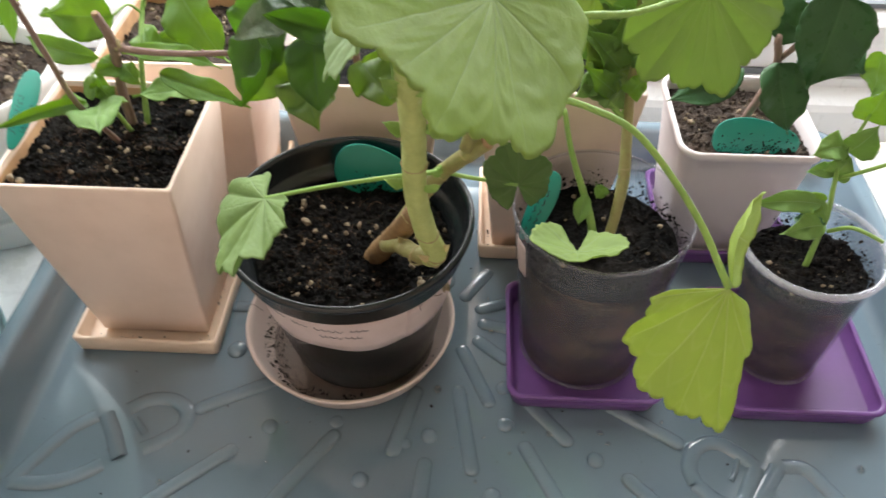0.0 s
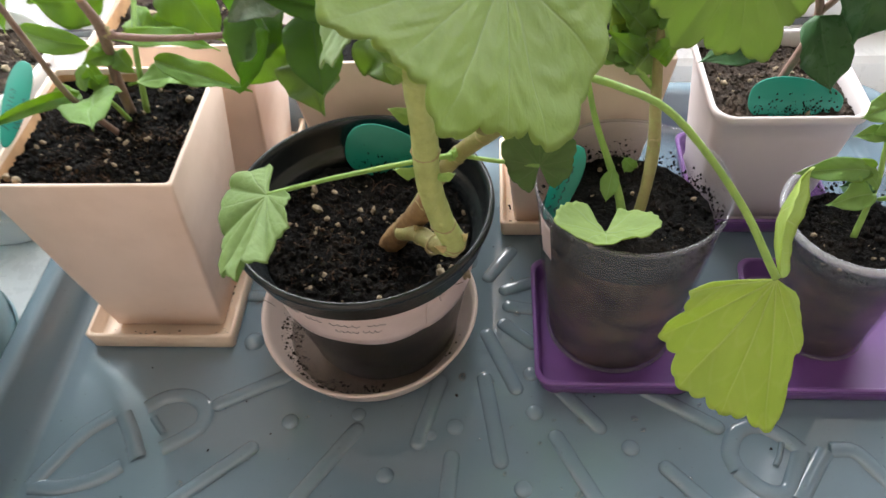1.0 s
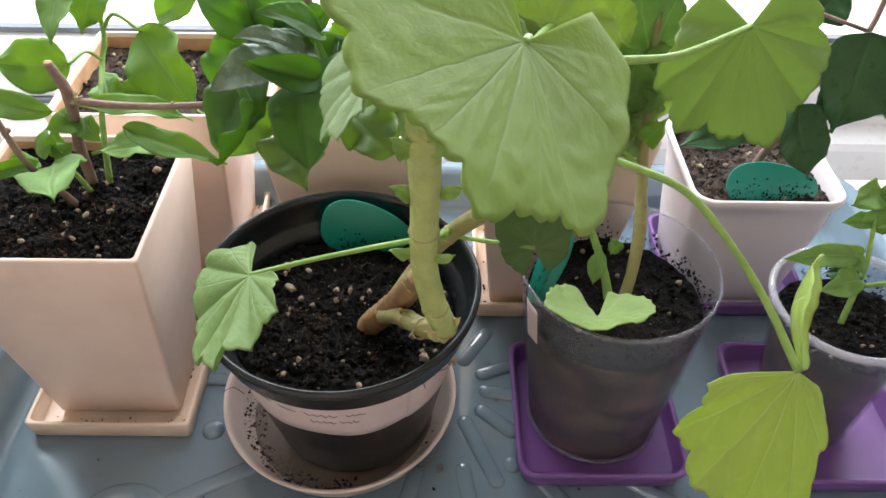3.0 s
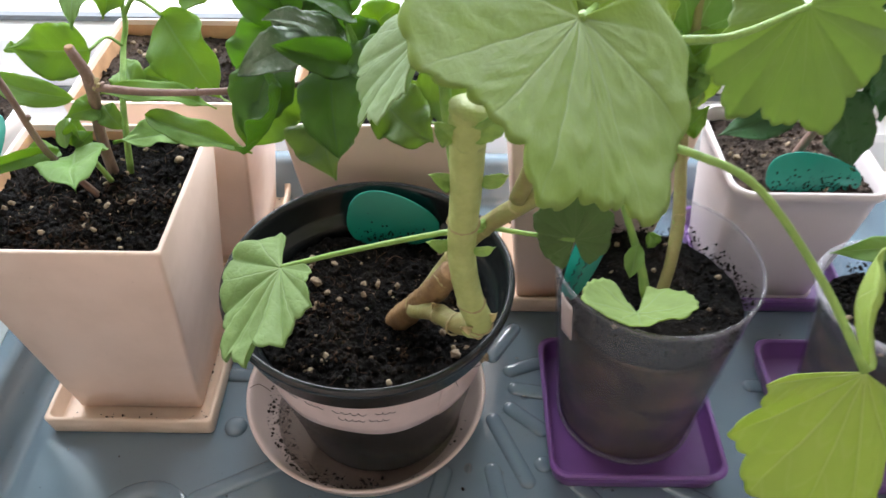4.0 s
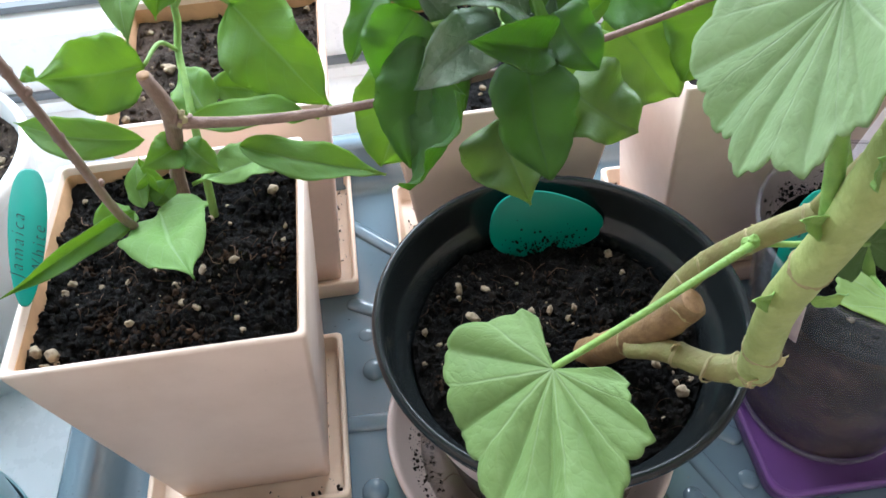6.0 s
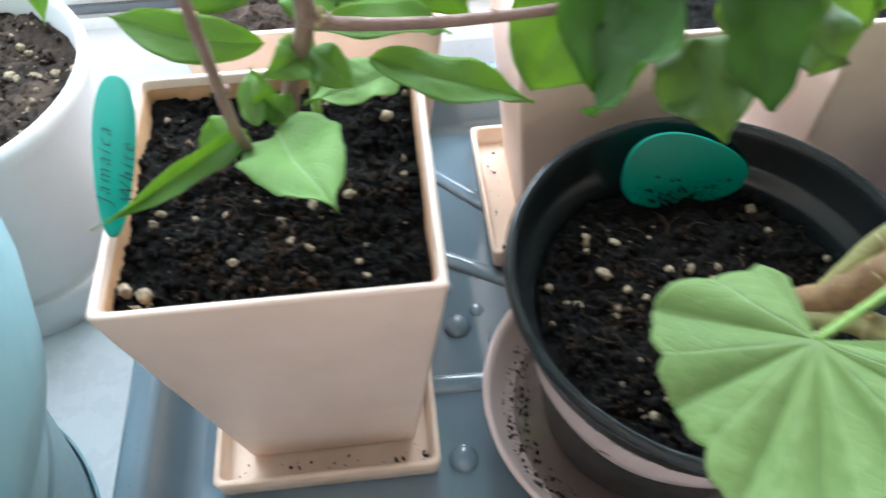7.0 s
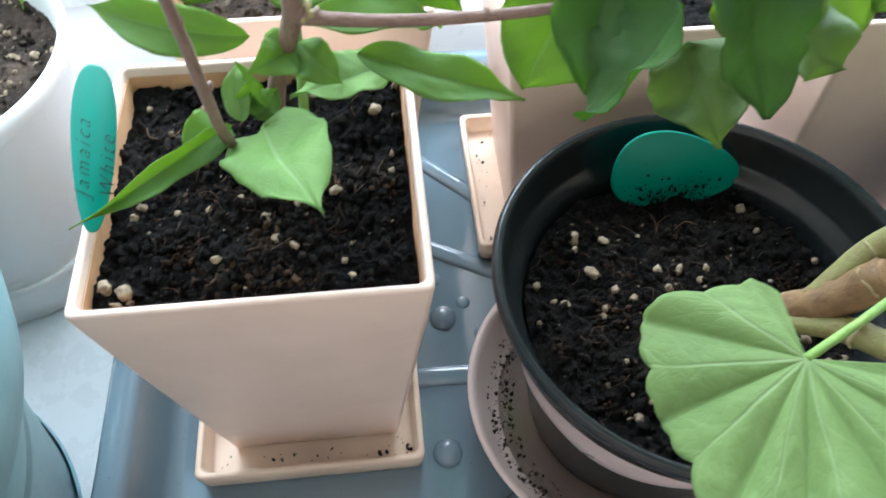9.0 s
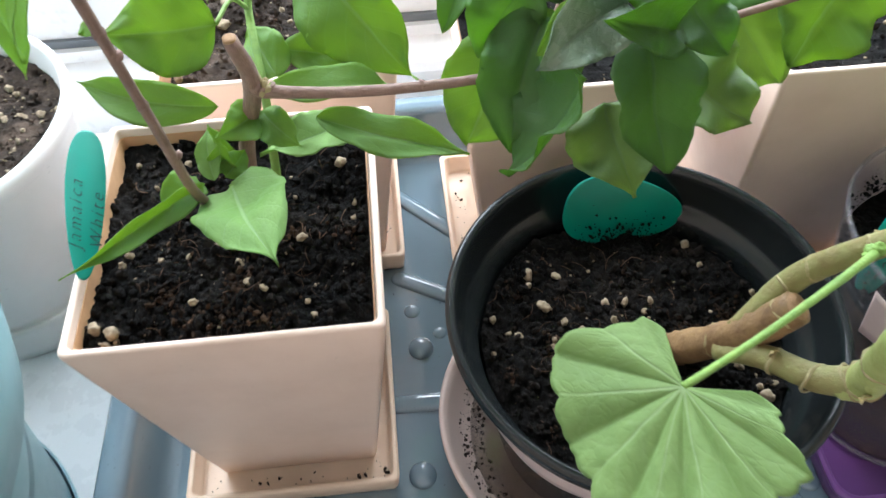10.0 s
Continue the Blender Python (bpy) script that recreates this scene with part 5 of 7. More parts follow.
mesh_ob("built_in_saucer", v, f[:-2], M_WHITE, wp)
soil("potting_soil", *WP, 0.0985, 0.0585, "dark soil with pale gravel in the white round pot", True, 0.03, seed=61, material=M_SOIL_DRY, crumbs=1400, perlite=330, amp=0.0030, pale=0.0022, res=80, taper=0.1)

TP = (-0.3160, 0.255)
tp = thing("plant_pot", (*TP, SILL), "large pale teal plastic planter with a rolled rim", "plant pot")
v, f = lathe(*TP, [(0.078, SILL), (0.082, SILL + 0.002), (0.0935, 0.090), (0.0945, 0.098), (0.1035, 0.103), (0.1085, 0.110), (0.1150, 0.135), (0.1175, 0.155), (0.1165, 0.170), (0.1135, 0.180),
                   (0.1120, 0.183), (0.1115, 0.186), (0.1115, 0.1905), (0.1090, 0.1935), (0.1050, 0.1940), (0.1020, 0.1915), (0.0995, 0.188), (0.1000, 0.17), (0.0900, 0.06)], 128)
mesh_ob("planter_body", v, f, M_TEAL, tp)
v, f = lathe(*TP, [(0.1105, 0.1862), (0.1122, 0.1868), (0.1122, 0.1908), (0.1098, 0.1944), (0.1050, 0.1950), (0.1014, 0.1922), (0.1005, 0.1890)], 128)
mesh_ob("planter_rim", v, f[:-2], M_TEAL, tp, "rolled rim")
v, f = lathe(*TP, [(0.0790, SILL + 0.0004), (0.0835, SILL + 0.0014), (0.0846, SILL + 0.0060), (0.0838, SILL + 0.0078)], 128)
mesh_ob("planter_foot", v, f[:-2], M_TEAL, tp)
soil("potting_soil", *TP, 0.165, 0.0985, "dark soil in the teal planter", True, 0.03, seed=71, crumbs=300, perlite=30, res=60, taper=0.1)

# ---- plants ----
shrub = thing("shrub", (-0.138, 0.346, 0.126), "woody cut-back shrub with fresh green leaves in the square cream pot", "plant", "potted plants")
stem(shrub, 'stem', [(-0.1390, 0.3470, 0.1220), (-0.1345, 0.3400, 0.1550), (-0.1250, 0.3295, 0.1880), (-0.1266, 0.3262, 0.2062)], [0.0027, 0.0025, 0.0026, 0.002], M_BARK, 'brown woody cut stem', 14, 6, 0.05, 1, 0.0)
scar_rings(shrub, [(-0.1250, 0.3295, 0.1880), (-0.1225, 0.3285, 0.1883), (-0.1190, 0.3275, 0.1872)], [0.0027, 0.0024, 0.0021], [0.35, 0.75], 3, M_BARK)
scar_rings(shrub, [(-0.1445, 0.3040, 0.2000), (-0.1430, 0.2905, 0.2500), (-0.1410, 0.2770, 0.3000)], [0.0015, 0.0013, 0.0012], [0.08, 0.33, 0.62, 0.85], 4, M_BARK)
scar_rings(shrub, [(-0.0920, 0.3250, 0.1868), (-0.0530, 0.3240, 0.1900), (0.0050, 0.3360, 0.1920), (0.0530, 0.3300, 0.2120)], [0.0017, 0.0015, 0.0013, 0.0011], [0.12, 0.36, 0.6, 0.85], 5, M_BARK)
mesh_ob("cut_end", *lathe(-0.1266, 0.3262, [(0.0019, 0.2060), (0.0018, 0.2068), (0.0008, 0.2069)], 12), M_BARK_CUT, shrub, "pale cut end of the stem")
stem(shrub, 'branch', [(-0.1250, 0.3290, 0.1885), (-0.1190, 0.3275, 0.1870), (-0.0920, 0.3250, 0.1868), (-0.0530, 0.3240, 0.1900), (0.0050, 0.3360, 0.1920), (0.0530, 0.3300, 0.2120)], [0.0026, 0.0019, 0.0016, 0.0014, 0.0012, 0.001], M_BARK, 'long thin brown side branch', 8, 6, 0.06, 2, 0.0)
stem(shrub, 'branch', [(-0.1410, 0.3330, 0.1220), (-0.1430, 0.3220, 0.1450), (-0.1454, 0.3129, 0.1663), (-0.1445, 0.3040, 0.2000), (-0.1430, 0.2905, 0.2500), (-0.1410, 0.2770, 0.3000)], [0.0016, 0.0015, 0.0015, 0.0014, 0.0012, 0.0011], M_BARK, 'thin brown twig', 8, 6, 0.08, 3, 0.0)
stem(shrub, 'shoot', [(-0.1300, 0.3460, 0.1280), (-0.1285, 0.3580, 0.1600), (-0.1318, 0.3825, 0.1752), (-0.1295, 0.3890, 0.1890), (-0.1320, 0.3970, 0.2250), (-0.1340, 0.4020, 0.2600)], [0.0016, 0.0014, 0.0013, 0.0012, 0.001], M_STEM_GREEN, 'green shoot', 10, 6, 0.04, 0, 0.0)
stem(shrub, 'leaf_stalk', [(-0.1318, 0.3830, 0.1755), (-0.1350, 0.3760, 0.1840), (-0.1387, 0.3640, 0.1840)], [0.0008, 0.0007], M_STEM_GREEN, '', 10, 6, 0.04, 0, 0.0)
stem(shrub, 'leaf_stalk', [(-0.1295, 0.3890, 0.1890), (-0.1220, 0.3890, 0.1970), (-0.1092, 0.3836, 0.1912)], [0.0011, 0.0009], M_STEM_GREEN, '', 10, 6, 0.04, 0, 0.0)
stem(shrub, 'shoot', [(-0.1360, 0.3380, 0.1280), (-0.1360, 0.3290, 0.1480), (-0.1365, 0.3190, 0.1600)], [0.0013, 0.001], M_STEM_GREEN, 'green shoot', 10, 6, 0.04, 0, 0.0)
rnd = random.Random(77)
mesh_ob("bud_node", *grains([(-0.1215 + rnd.uniform(-0.0012, 0.0012), 0.3280 + rnd.uniform(-0.0014, 0.0014), 0.1888 + rnd.uniform(-0.0016, 0.002)) for _ in range(14)], [rnd.uniform(0.0008, 0.0017) for _ in range(14)], 78), M_SCAR, shrub, "pale knobby node where the side branch leaves")
mesh_ob("bud", *grains([(-0.1436, 0.3085, 0.1850), (-0.1443, 0.3076, 0.1860)], [0.0012, 0.0009], 5), M_BARK, shrub)
mesh_ob("bud", *grains([(-0.1425, 0.2970, 0.2260), (-0.1432, 0.2961, 0.2270)], [0.0012, 0.0009], 5), M_BARK, shrub)
mesh_ob("bud", *grains([(-0.1411, 0.2850, 0.2720), (-0.1418, 0.2841, 0.2730)], [0.0012, 0.0009], 5), M_BARK, shrub)
leaf(shrub, (-0.1365, 0.3190, 0.1600), (-0.1206, 0.2830, 0.1700), 0.0275, (0.12, -0.40, 0.92), 0.05, 0.06, 0.025, M_LEAF_PALE, '', 1, 0.58, 0.0, 0.14, 0.0, 0.60)
leaf(shrub, (-0.1450, 0.3220, 0.1590), (-0.1765, 0.2850, 0.1665), 0.0072, (0.85, -0.25, 0.45), 0.10, 0.85, 0.07, M_LEAF_MID, '', 2, 0.7, 0.0, 0.0, 0.0, 0.62)
leaf(shrub, (-0.1490, 0.3280, 0.1560), (-0.1570, 0.3120, 0.1570), 0.0121, (0, -0.8, 0.6), 0.1, 0.2, 0.06, M_LEAF_MID, '', 3, 0.75, 0.0, 0.0, 0.0, 0.62)
leaf(shrub, (-0.1420, 0.3220, 0.1600), (-0.1430, 0.3350, 0.1690), 0.0074, (0, -1, 0.3), 0.05, 0.3, 0.05, M_LEAF_PALE, '', 4, 0.75, 0.0, 0.0, 0.0, 0.62)
leaf(shrub, (-0.1390, 0.3240, 0.1590), (-0.1330, 0.3320, 0.1620), 0.0083, (0, -1, 0.4), 0.05, 0.3, 0.05, M_LEAF_MID, '', 5, 0.75, 0.0, 0.0, 0.0, 0.62)
leaf(shrub, (-0.1375, 0.3350, 0.1770), (-0.1780, 0.3450, 0.1820), 0.0128, (0, -0.8, 0.7), 0.1, 0.25, 0.05, M_LEAF_MID, '', 6, 0.85, 0.0, 0.0, 0.0, 0.62)
leaf(shrub, (-0.1110, 0.3390, 0.1660), (-0.0642, 0.3325, 0.1513), 0.0134, (0, -0.55, 1), 0.12, 0.25, 0.06, M_LEAF_MID, '', 7, 0.8, 0.0, 0.0, 0.0, 0.62)
leaf(shrub, (-0.1250, 0.3350, 0.1800), (-0.0850, 0.3600, 0.1570), 0.0115, (0, -0.5, 1), 0.14, 0.25, 0.05, M_LEAF_MID, '', 8, 0.8, 0.0, 0.0, 0.0, 0.62)
leaf(shrub, (-0.1270, 0.3360, 0.1730), (-0.1380, 0.3240, 0.1750), 0.0121, (0, -0.8, 0.6), 0.16, 0.25, 0.06, M_LEAF_MID, '', 9, 0.7, 0.0, 0.0, 0.0, 0.62)
leaf(shrub, (-0.1260, 0.3360, 0.1730), (-0.1150, 0.3250, 0.1680), 0.0112, (0, -0.8, 0.6), 0.16, 0.25, 0.06, M_LEAF_MID, '', 10, 0.8, 0.0, 0.0, 0.0, 0.62)
leaf(shrub, (-0.1030, 0.3570, 0.1460), (-0.1320, 0.3430, 0.1480), 0.0164, (0, -0.35, 1), 0.04, 0.1, 0.06, M_LEAF_PALE, '', 11, 0.6, 0.0, 0.0, 0.0, 0.62)
leaf(shrub, (-0.1390, 0.3330, 0.1520), (-0.1440, 0.3400, 0.1660), 0.0084, (0, -0.8, 0.6), 0.06, 0.3, 0.05, M_LEAF_MID, '', 12, 0.75, 0.0, 0.0, 0.0, 0.62)
leaf(shrub, (-0.1390, 0.3300, 0.1560), (-0.1380, 0.3260, 0.1710), 0.0088, (0, -0.8, 0.6), 0.06, 0.3, 0.05, M_LEAF_MID, '', 13, 0.75, 0.0, 0.0, 0.0, 0.62)
leaf(shrub, (-0.1092, 0.3836, 0.1912), (-0.0790, 0.3550, 0.1632), 0.0310, (-0.20, -0.8, 0.60), 0.1, 0.08, 0.05, M_LEAF_MID, '', 14, 0.62, 0.0, 0.0, 0.0, 0.62)
leaf(shrub, (-0.1387, 0.3640, 0.1840), (-0.1715, 0.3570, 0.1885), 0.0256, (0, -0.85, 0.5), 0.06, 0.1, 0.04, M_LEAF_MID, '', 15, 0.7, 0.0, 0.0, 0.0, 0.62)
leaf(shrub, (-0.1360, 0.3780, 0.2180), (-0.1350, 0.3480, 0.2030), 0.0148, (0, -0.8, 0.6), 0.05, 0.12, 0.06, M_LEAF_PALE, '', 16, 0.7, 0.0, 0.0, 0.0, 0.62)
leaf(shrub, (-0.1350, 0.3720, 0.2230), (-0.1720, 0.3450, 0.2270), 0.0173, (0, -0.8, 0.6), 0.06, 0.15, 0.06, M_LEAF_MID, '', 17, 0.8, 0.0, 0.0, 0.0, 0.62)
leaf(shrub, (-0.1230, 0.3880, 0.2150), (-0.1320, 0.3720, 0.1950), 0.0222, (0, -0.8, 0.6), 0.05, 0.12, 0.06, M_LEAF_MID, '', 18, 0.65, 0.0, 0.0, 0.0, 0.62)
leaf(shrub, (-0.1240, 0.3620, 0.1640), (-0.1340, 0.3850, 0.1680), 0.0168, (0, -0.8, 0.6), 0.06, 0.12, 0.05, M_LEAF_MID, '', 19, 0.7, 0.0, 0.0, 0.0, 0.62)
leaf(shrub, (-0.1210, 0.3700, 0.1680), (-0.0970, 0.3780, 0.1540), 0.0147, (0, -0.8, 0.6), 0.1, 0.2, 0.1, M_LEAF_MID, '', 20, 0.7, 0.0, 0.0, 0.0, 0.62)
leaf(shrub, (-0.1040, 0.3920, 0.1930), (-0.0730, 0.3800, 0.2130), 0.0140, (0, -0.8, 0.6), 0.06, 0.2, 0.05, M_LEAF_MID, '', 21, 0.75, 0.0, 0.0, 0.0, 0.62)
leaf(shrub, (-0.1880, 0.3720, 0.2240), (-0.1950, 0.3520, 0.1840), 0.0131, (-0.5, -0.8, 0.3), 0.05, 0.2, 0.05, M_LEAF_MID, '', 22, 0.75, 0.0, 0.0, 0.0, 0.62)
leaf(shrub, (-0.1110, 0.3920, 0.1840), (-0.1080, 0.3920, 0.1500), 0.0139, (0, -0.8, 0.6), 0.06, 0.2, 0.05, M_LEAF_DEEP, '', 23, 0.75, 0.0, 0.0, 0.0, 0.62)
leaf(shrub, (-0.1830, 0.3750, 0.1800), (-0.1780, 0.3720, 0.1780), 0.0060, (0, -0.8, 0.6), 0.06, 0.2, 0.05, M_LEAF_MID, '', 24, 0.75, 0.0, 0.0, 0.0, 0.62)
bushy = thing("bushy_plant", (-0.0215, 0.422, 0.12), "bushy plant with curled grey-green leaves hanging over the black pot", "plant", "potted plants")
stem(bushy, 'stem', [(-0.0210, 0.4200, 0.1180), (-0.0200, 0.4000, 0.1600), (-0.0195, 0.3650, 0.1900), (-0.0200, 0.3450, 0.2150), (-0.0180, 0.3400, 0.2600)], [0.0026, 0.0022, 0.002, 0.0018, 0.0012], M_BARK, 'pale brown stem', 8, 6, 0.06, 5, 0.0)
stem(bushy, 'stem', [(-0.0195, 0.3720, 0.1850), (-0.0300, 0.3450, 0.2000), (-0.0450, 0.3350, 0.2050)], [0.0016, 0.0012], M_STEM_GREEN, '', 10, 6, 0.04, 0, 0.0)
stem(bushy, 'stem', [(-0.0195, 0.3720, 0.1850), (-0.0050, 0.3520, 0.1920), (0.0120, 0.3400, 0.1900)], [0.0016, 0.0012], M_STEM_GREEN, '', 10, 6, 0.04, 0, 0.0)
stem(bushy, 'stem', [(-0.0195, 0.3650, 0.1900), (-0.0210, 0.3350, 0.1950), (-0.0200, 0.3180, 0.1960)], [0.0016, 0.0012], M_STEM_GREEN, '', 10, 6, 0.04, 0, 0.0)
leaf(bushy, (-0.0490, 0.3380, 0.2080), (-0.0630, 0.3300, 0.1910), 0.0202, (0, -0.75, 0.65), 0.05, 0.1, 0.05, M_LEAF_DARK, '', 25, 0.6799999999999999, 0.0, 0.03, 0.08, 0.44)
leaf(bushy, (-0.0400, 0.3060, 0.2020), (-0.0598, 0.3016, 0.1748), 0.0250, (-0.55, 0.15, 0.8), -0.10, 0.45, 0.05, M_LEAF_DARK, 'dark leaf with a rolled pale edge', 29, 0.72, 0.0, 0.06, 0.22, 0.46)
leaf(bushy, (-0.0505, 0.3480, 0.1825), (-0.0655, 0.3330, 0.1545), 0.0330, (0, -0.75, 0.65), 0.05, 0.10, 0.04, M_LEAF_MID, '', 31, 0.74, 0.0, 0.04, 0.05, 0.46)
leaf(bushy, (-0.0450, 0.3330, 0.2010), (-0.0565, 0.3080, 0.1755), 0.0265, (-0.15, -0.65, 0.75), 0.08, 0.16, 0.05, M_LEAF_DARK, '', 32, 0.74, 0.0, 0.06, 0.06, 0.46)
leaf(bushy, (-0.0200, 0.3220, 0.2130), (-0.0420, 0.3060, 0.2300), 0.0128, (0.1, -0.45, 1), 0.14, 0.1, 0.05, M_LEAF_SHEEN, '', 30, 0.63, 0.0, 0.03, 0.08, 0.44)
leaf(bushy, (-0.0150, 0.3160, 0.2060), (-0.0380, 0.3000, 0.2230), 0.0140, (0, -0.75, 0.7), 0.05, 0.55, 0.05, M_LEAF_DARK, '', 31, 0.7, 0.0, 0.05, 0.5, 0.44)
leaf(bushy, (-0.0280, 0.3180, 0.2140), (-0.0530, 0.3000, 0.2110), 0.0171, (0.25, -0.5, 0.9), 0.1, 0.3, 0.05, M_LEAF_SHEEN, '', 32, 0.6799999999999999, 0.3, 0.03, 0.08, 0.44)
leaf(bushy, (-0.0290, 0.3220, 0.2130), (-0.0510, 0.3120, 0.2050), 0.0127, (-0.35, -0.75, 0.6), 0.08, 0.25, 0.05, M_LEAF_MID, '', 33, 0.6799999999999999, 0.0, 0.03, 0.08, 0.44)
leaf(bushy, (-0.0215, 0.3160, 0.2040), (-0.0182, 0.2930, 0.1785), 0.0250, (0.15, -0.8, 0.5), 0.06, 0.14, 0.04, M_LEAF_DARK, '', 34, 0.7, 0.0, 0.03, 0.08, 0.44)
leaf(bushy, (-0.0285, 0.3200, 0.1800), (-0.0218, 0.2975, 0.1645), 0.0275, (0, -0.75, 0.65), 0.06, 0.12, 0.07, M_LEAF_DULL, '', 35, 0.6, 0.0, 0.0, 0.0, 0.62)
leaf(bushy, (-0.0040, 0.3340, 0.1790), (0.0170, 0.3180, 0.1690), 0.0260, (0.2, -0.75, 0.6), 0.05, 0.12, 0.12, M_LEAF_DULL, '', 36, 0.6599999999999999, 0.0, 0.03, 0.08, 0.44)
leaf(bushy, (-0.0110, 0.3260, 0.2110), (-0.0010, 0.3120, 0.2000), 0.0172, (0, -0.75, 0.65), 0.08, 0.18, 0.06, M_LEAF_DARK, '', 38, 0.6599999999999999, 0.0, 0.03, 0.08, 0.44)
leaf(bushy, (-0.0120, 0.3260, 0.1910), (-0.0170, 0.3340, 0.2160), 0.0058, (0.7, -0.6, 0.3), 0.05, 0.5, 0.03, M_LEAF_PALE, '', 39, 0.7799999999999999, 0.0, 0.03, 0.08, 0.44)
leaf(bushy, (-0.0080, 0.3300, 0.1850), (-0.0090, 0.3380, 0.2110), 0.0071, (-0.7, -0.6, 0.3), 0.05, 0.5, 0.03, M_LEAF_SHEEN, '', 40, 0.7799999999999999, 0.0, 0.03, 0.08, 0.44)
leaf(bushy, (-0.0560, 0.3720, 0.2010), (-0.0710, 0.3500, 0.1850), 0.0125, (-0.5, -0.8, 0.4), 0.08, 0.3, 0.05, M_LEAF_DARK, '', 42, 0.7799999999999999, 0.0, 0.03, 0.08, 0.44)
leaf(bushy, (-0.0420, 0.3450, 0.2100), (-0.0660, 0.3450, 0.2270), 0.0163, (0, -0.75, 0.65), 0.1, 0.15, 0.05, M_LEAF_DARK, '', 43, 0.6799999999999999, 0.0, 0.03, 0.08, 0.44)
leaf(bushy, (-0.0130, 0.3300, 0.2180), (-0.0360, 0.3180, 0.2340), 0.0132, (0, -0.5, 1), 0.1, 0.2, 0.05, M_LEAF_DARK, '', 44, 0.6799999999999999, 0.0, 0.03, 0.08, 0.44)
leaf(bushy, (-0.0170, 0.3340, 0.2070), (-0.0420, 0.3220, 0.2220), 0.0098, (0, -0.5, 1), 0.12, 0.25, 0.05, M_LEAF_SHEEN, '', 45, 0.6799999999999999, 0.0, 0.03, 0.08, 0.44)
leaf(bushy, (-0.0460, 0.3360, 0.2010), (-0.0460, 0.3260, 0.1880), 0.0124, (-0.3, -0.8, 0.4), 0.05, 0.3, 0.05, M_LEAF_MID, '', 47, 0.6799999999999999, 0.0, 0.03, 0.08, 0.44)
leaf(bushy, (-0.0300, 0.3450, 0.2090), (-0.0460, 0.3500, 0.2300), 0.0155, (0, -0.75, 0.65), 0.06, 0.12, 0.05, M_LEAF_DARK, '', 48, 0.6799999999999999, 0.0, 0.03, 0.08, 0.44)
leaf(bushy, (-0.0270, 0.3480, 0.2070), (-0.0260, 0.3500, 0.2310), 0.0174, (0, -0.75, 0.65), 0.06, 0.12, 0.05, M_LEAF_DARK, '', 49, 0.6799999999999999, 0.0, 0.03, 0.08, 0.44)
leaf(bushy, (-0.0240, 0.3450, 0.2100), (-0.0100, 0.3350, 0.2280), 0.0170, (0, -0.75, 0.65), 0.08, 0.2, 0.05, M_LEAF_DARK, '', 50, 0.6799999999999999, 0.0, 0.03, 0.08, 0.44)
leaf(bushy, (-0.0120, 0.3500, 0.1990), (0.0040, 0.3450, 0.2170), 0.0162, (0, -0.75, 0.65), 0.06, 0.12, 0.05, M_LEAF_MID, '', 51, 0.6799999999999999, 0.0, 0.03, 0.08, 0.44)
leaf(bushy, (-0.0380, 0.3520, 0.2080), (-0.0540, 0.3520, 0.2280), 0.0140, (0, -0.75, 0.65), 0.06, 0.12, 0.05, M_LEAF_DULL, '', 52, 0.6799999999999999, 0.0, 0.03, 0.08, 0.44)
leaf(bushy, (-0.0000, 0.3550, 0.1840), (0.0140, 0.3500, 0.2000), 0.0084, (0, -0.75, 0.65), 0.06, 0.12, 0.05, M_LEAF_MID, '', 53, 0.6799999999999999, 0.0, 0.03, 0.08, 0.44)
leaf(bushy, (0.0020, 0.3560, 0.1880), (0.0050, 0.3500, 0.2030), 0.0076, (0, -0.75, 0.65), 0.06, 0.12, 0.05, M_LEAF_PALE, '', 54, 0.6799999999999999, 0.0, 0.03, 0.08, 0.44)
leaf(bushy, (-0.0380, 0.3400, 0.2010), (-0.0480, 0.3420, 0.2160), 0.0086, (0, -0.75, 0.65), 0.06, 0.12, 0.05, M_LEAF_SHEEN, '', 55, 0.6799999999999999, 0.0, 0.03, 0.08, 0.44)
leaf(bushy, (0.0180, 0.3650, 0.1830), (0.0450, 0.3520, 0.1510), 0.0316, (0, -0.75, 0.65), 0.05, 0.1, 0.05, M_LEAF_DULL, '', 56, 0.6799999999999999, 0.0, 0.03, 0.08, 0.44)
leaf(bushy, (0.0590, 0.3620, 0.1890), (0.0440, 0.3500, 0.1600), 0.0338, (0, -0.75, 0.65), 0.05, 0.1, 0.05, M_LEAF_MID, '', 57, 0.6799999999999999, 0.0, 0.03, 0.08, 0.44)
leaf(bushy, (0.0110, 0.3620, 0.1950), (0.0390, 0.3520, 0.2070), 0.0311, (0, -0.75, 0.65), 0.05, 0.1, 0.05, M_LEAF_DARK, '', 58, 0.6799999999999999, 0.0, 0.03, 0.08, 0.44)
leaf(bushy, (0.0520, 0.3700, 0.1830), (0.0600, 0.3700, 0.2030), 0.0212, (0, -0.75, 0.65), 0.06, 0.12, 0.05, M_LEAF_MID, '', 59, 0.6799999999999999, 0.0, 0.03, 0.08, 0.44)
leaf(bushy, (-0.0000, 0.3600, 0.1710), (0.0100, 0.3520, 0.1460), 0.0243, (0, -0.75, 0.65), 0.06, 0.12, 0.05, M_LEAF_DULL, '', 61, 0.6799999999999999, 0.0, 0.03, 0.08, 0.44)
leaf(bushy, (-0.0220, 0.3450, 0.2040), (-0.0000, 0.3350, 0.1970), 0.0185, (0, -0.75, 0.65), 0.06, 0.2, 0.05, M_LEAF_DARK, '', 64, 0.6799999999999999, 0.0, 0.03, 0.08, 0.44)
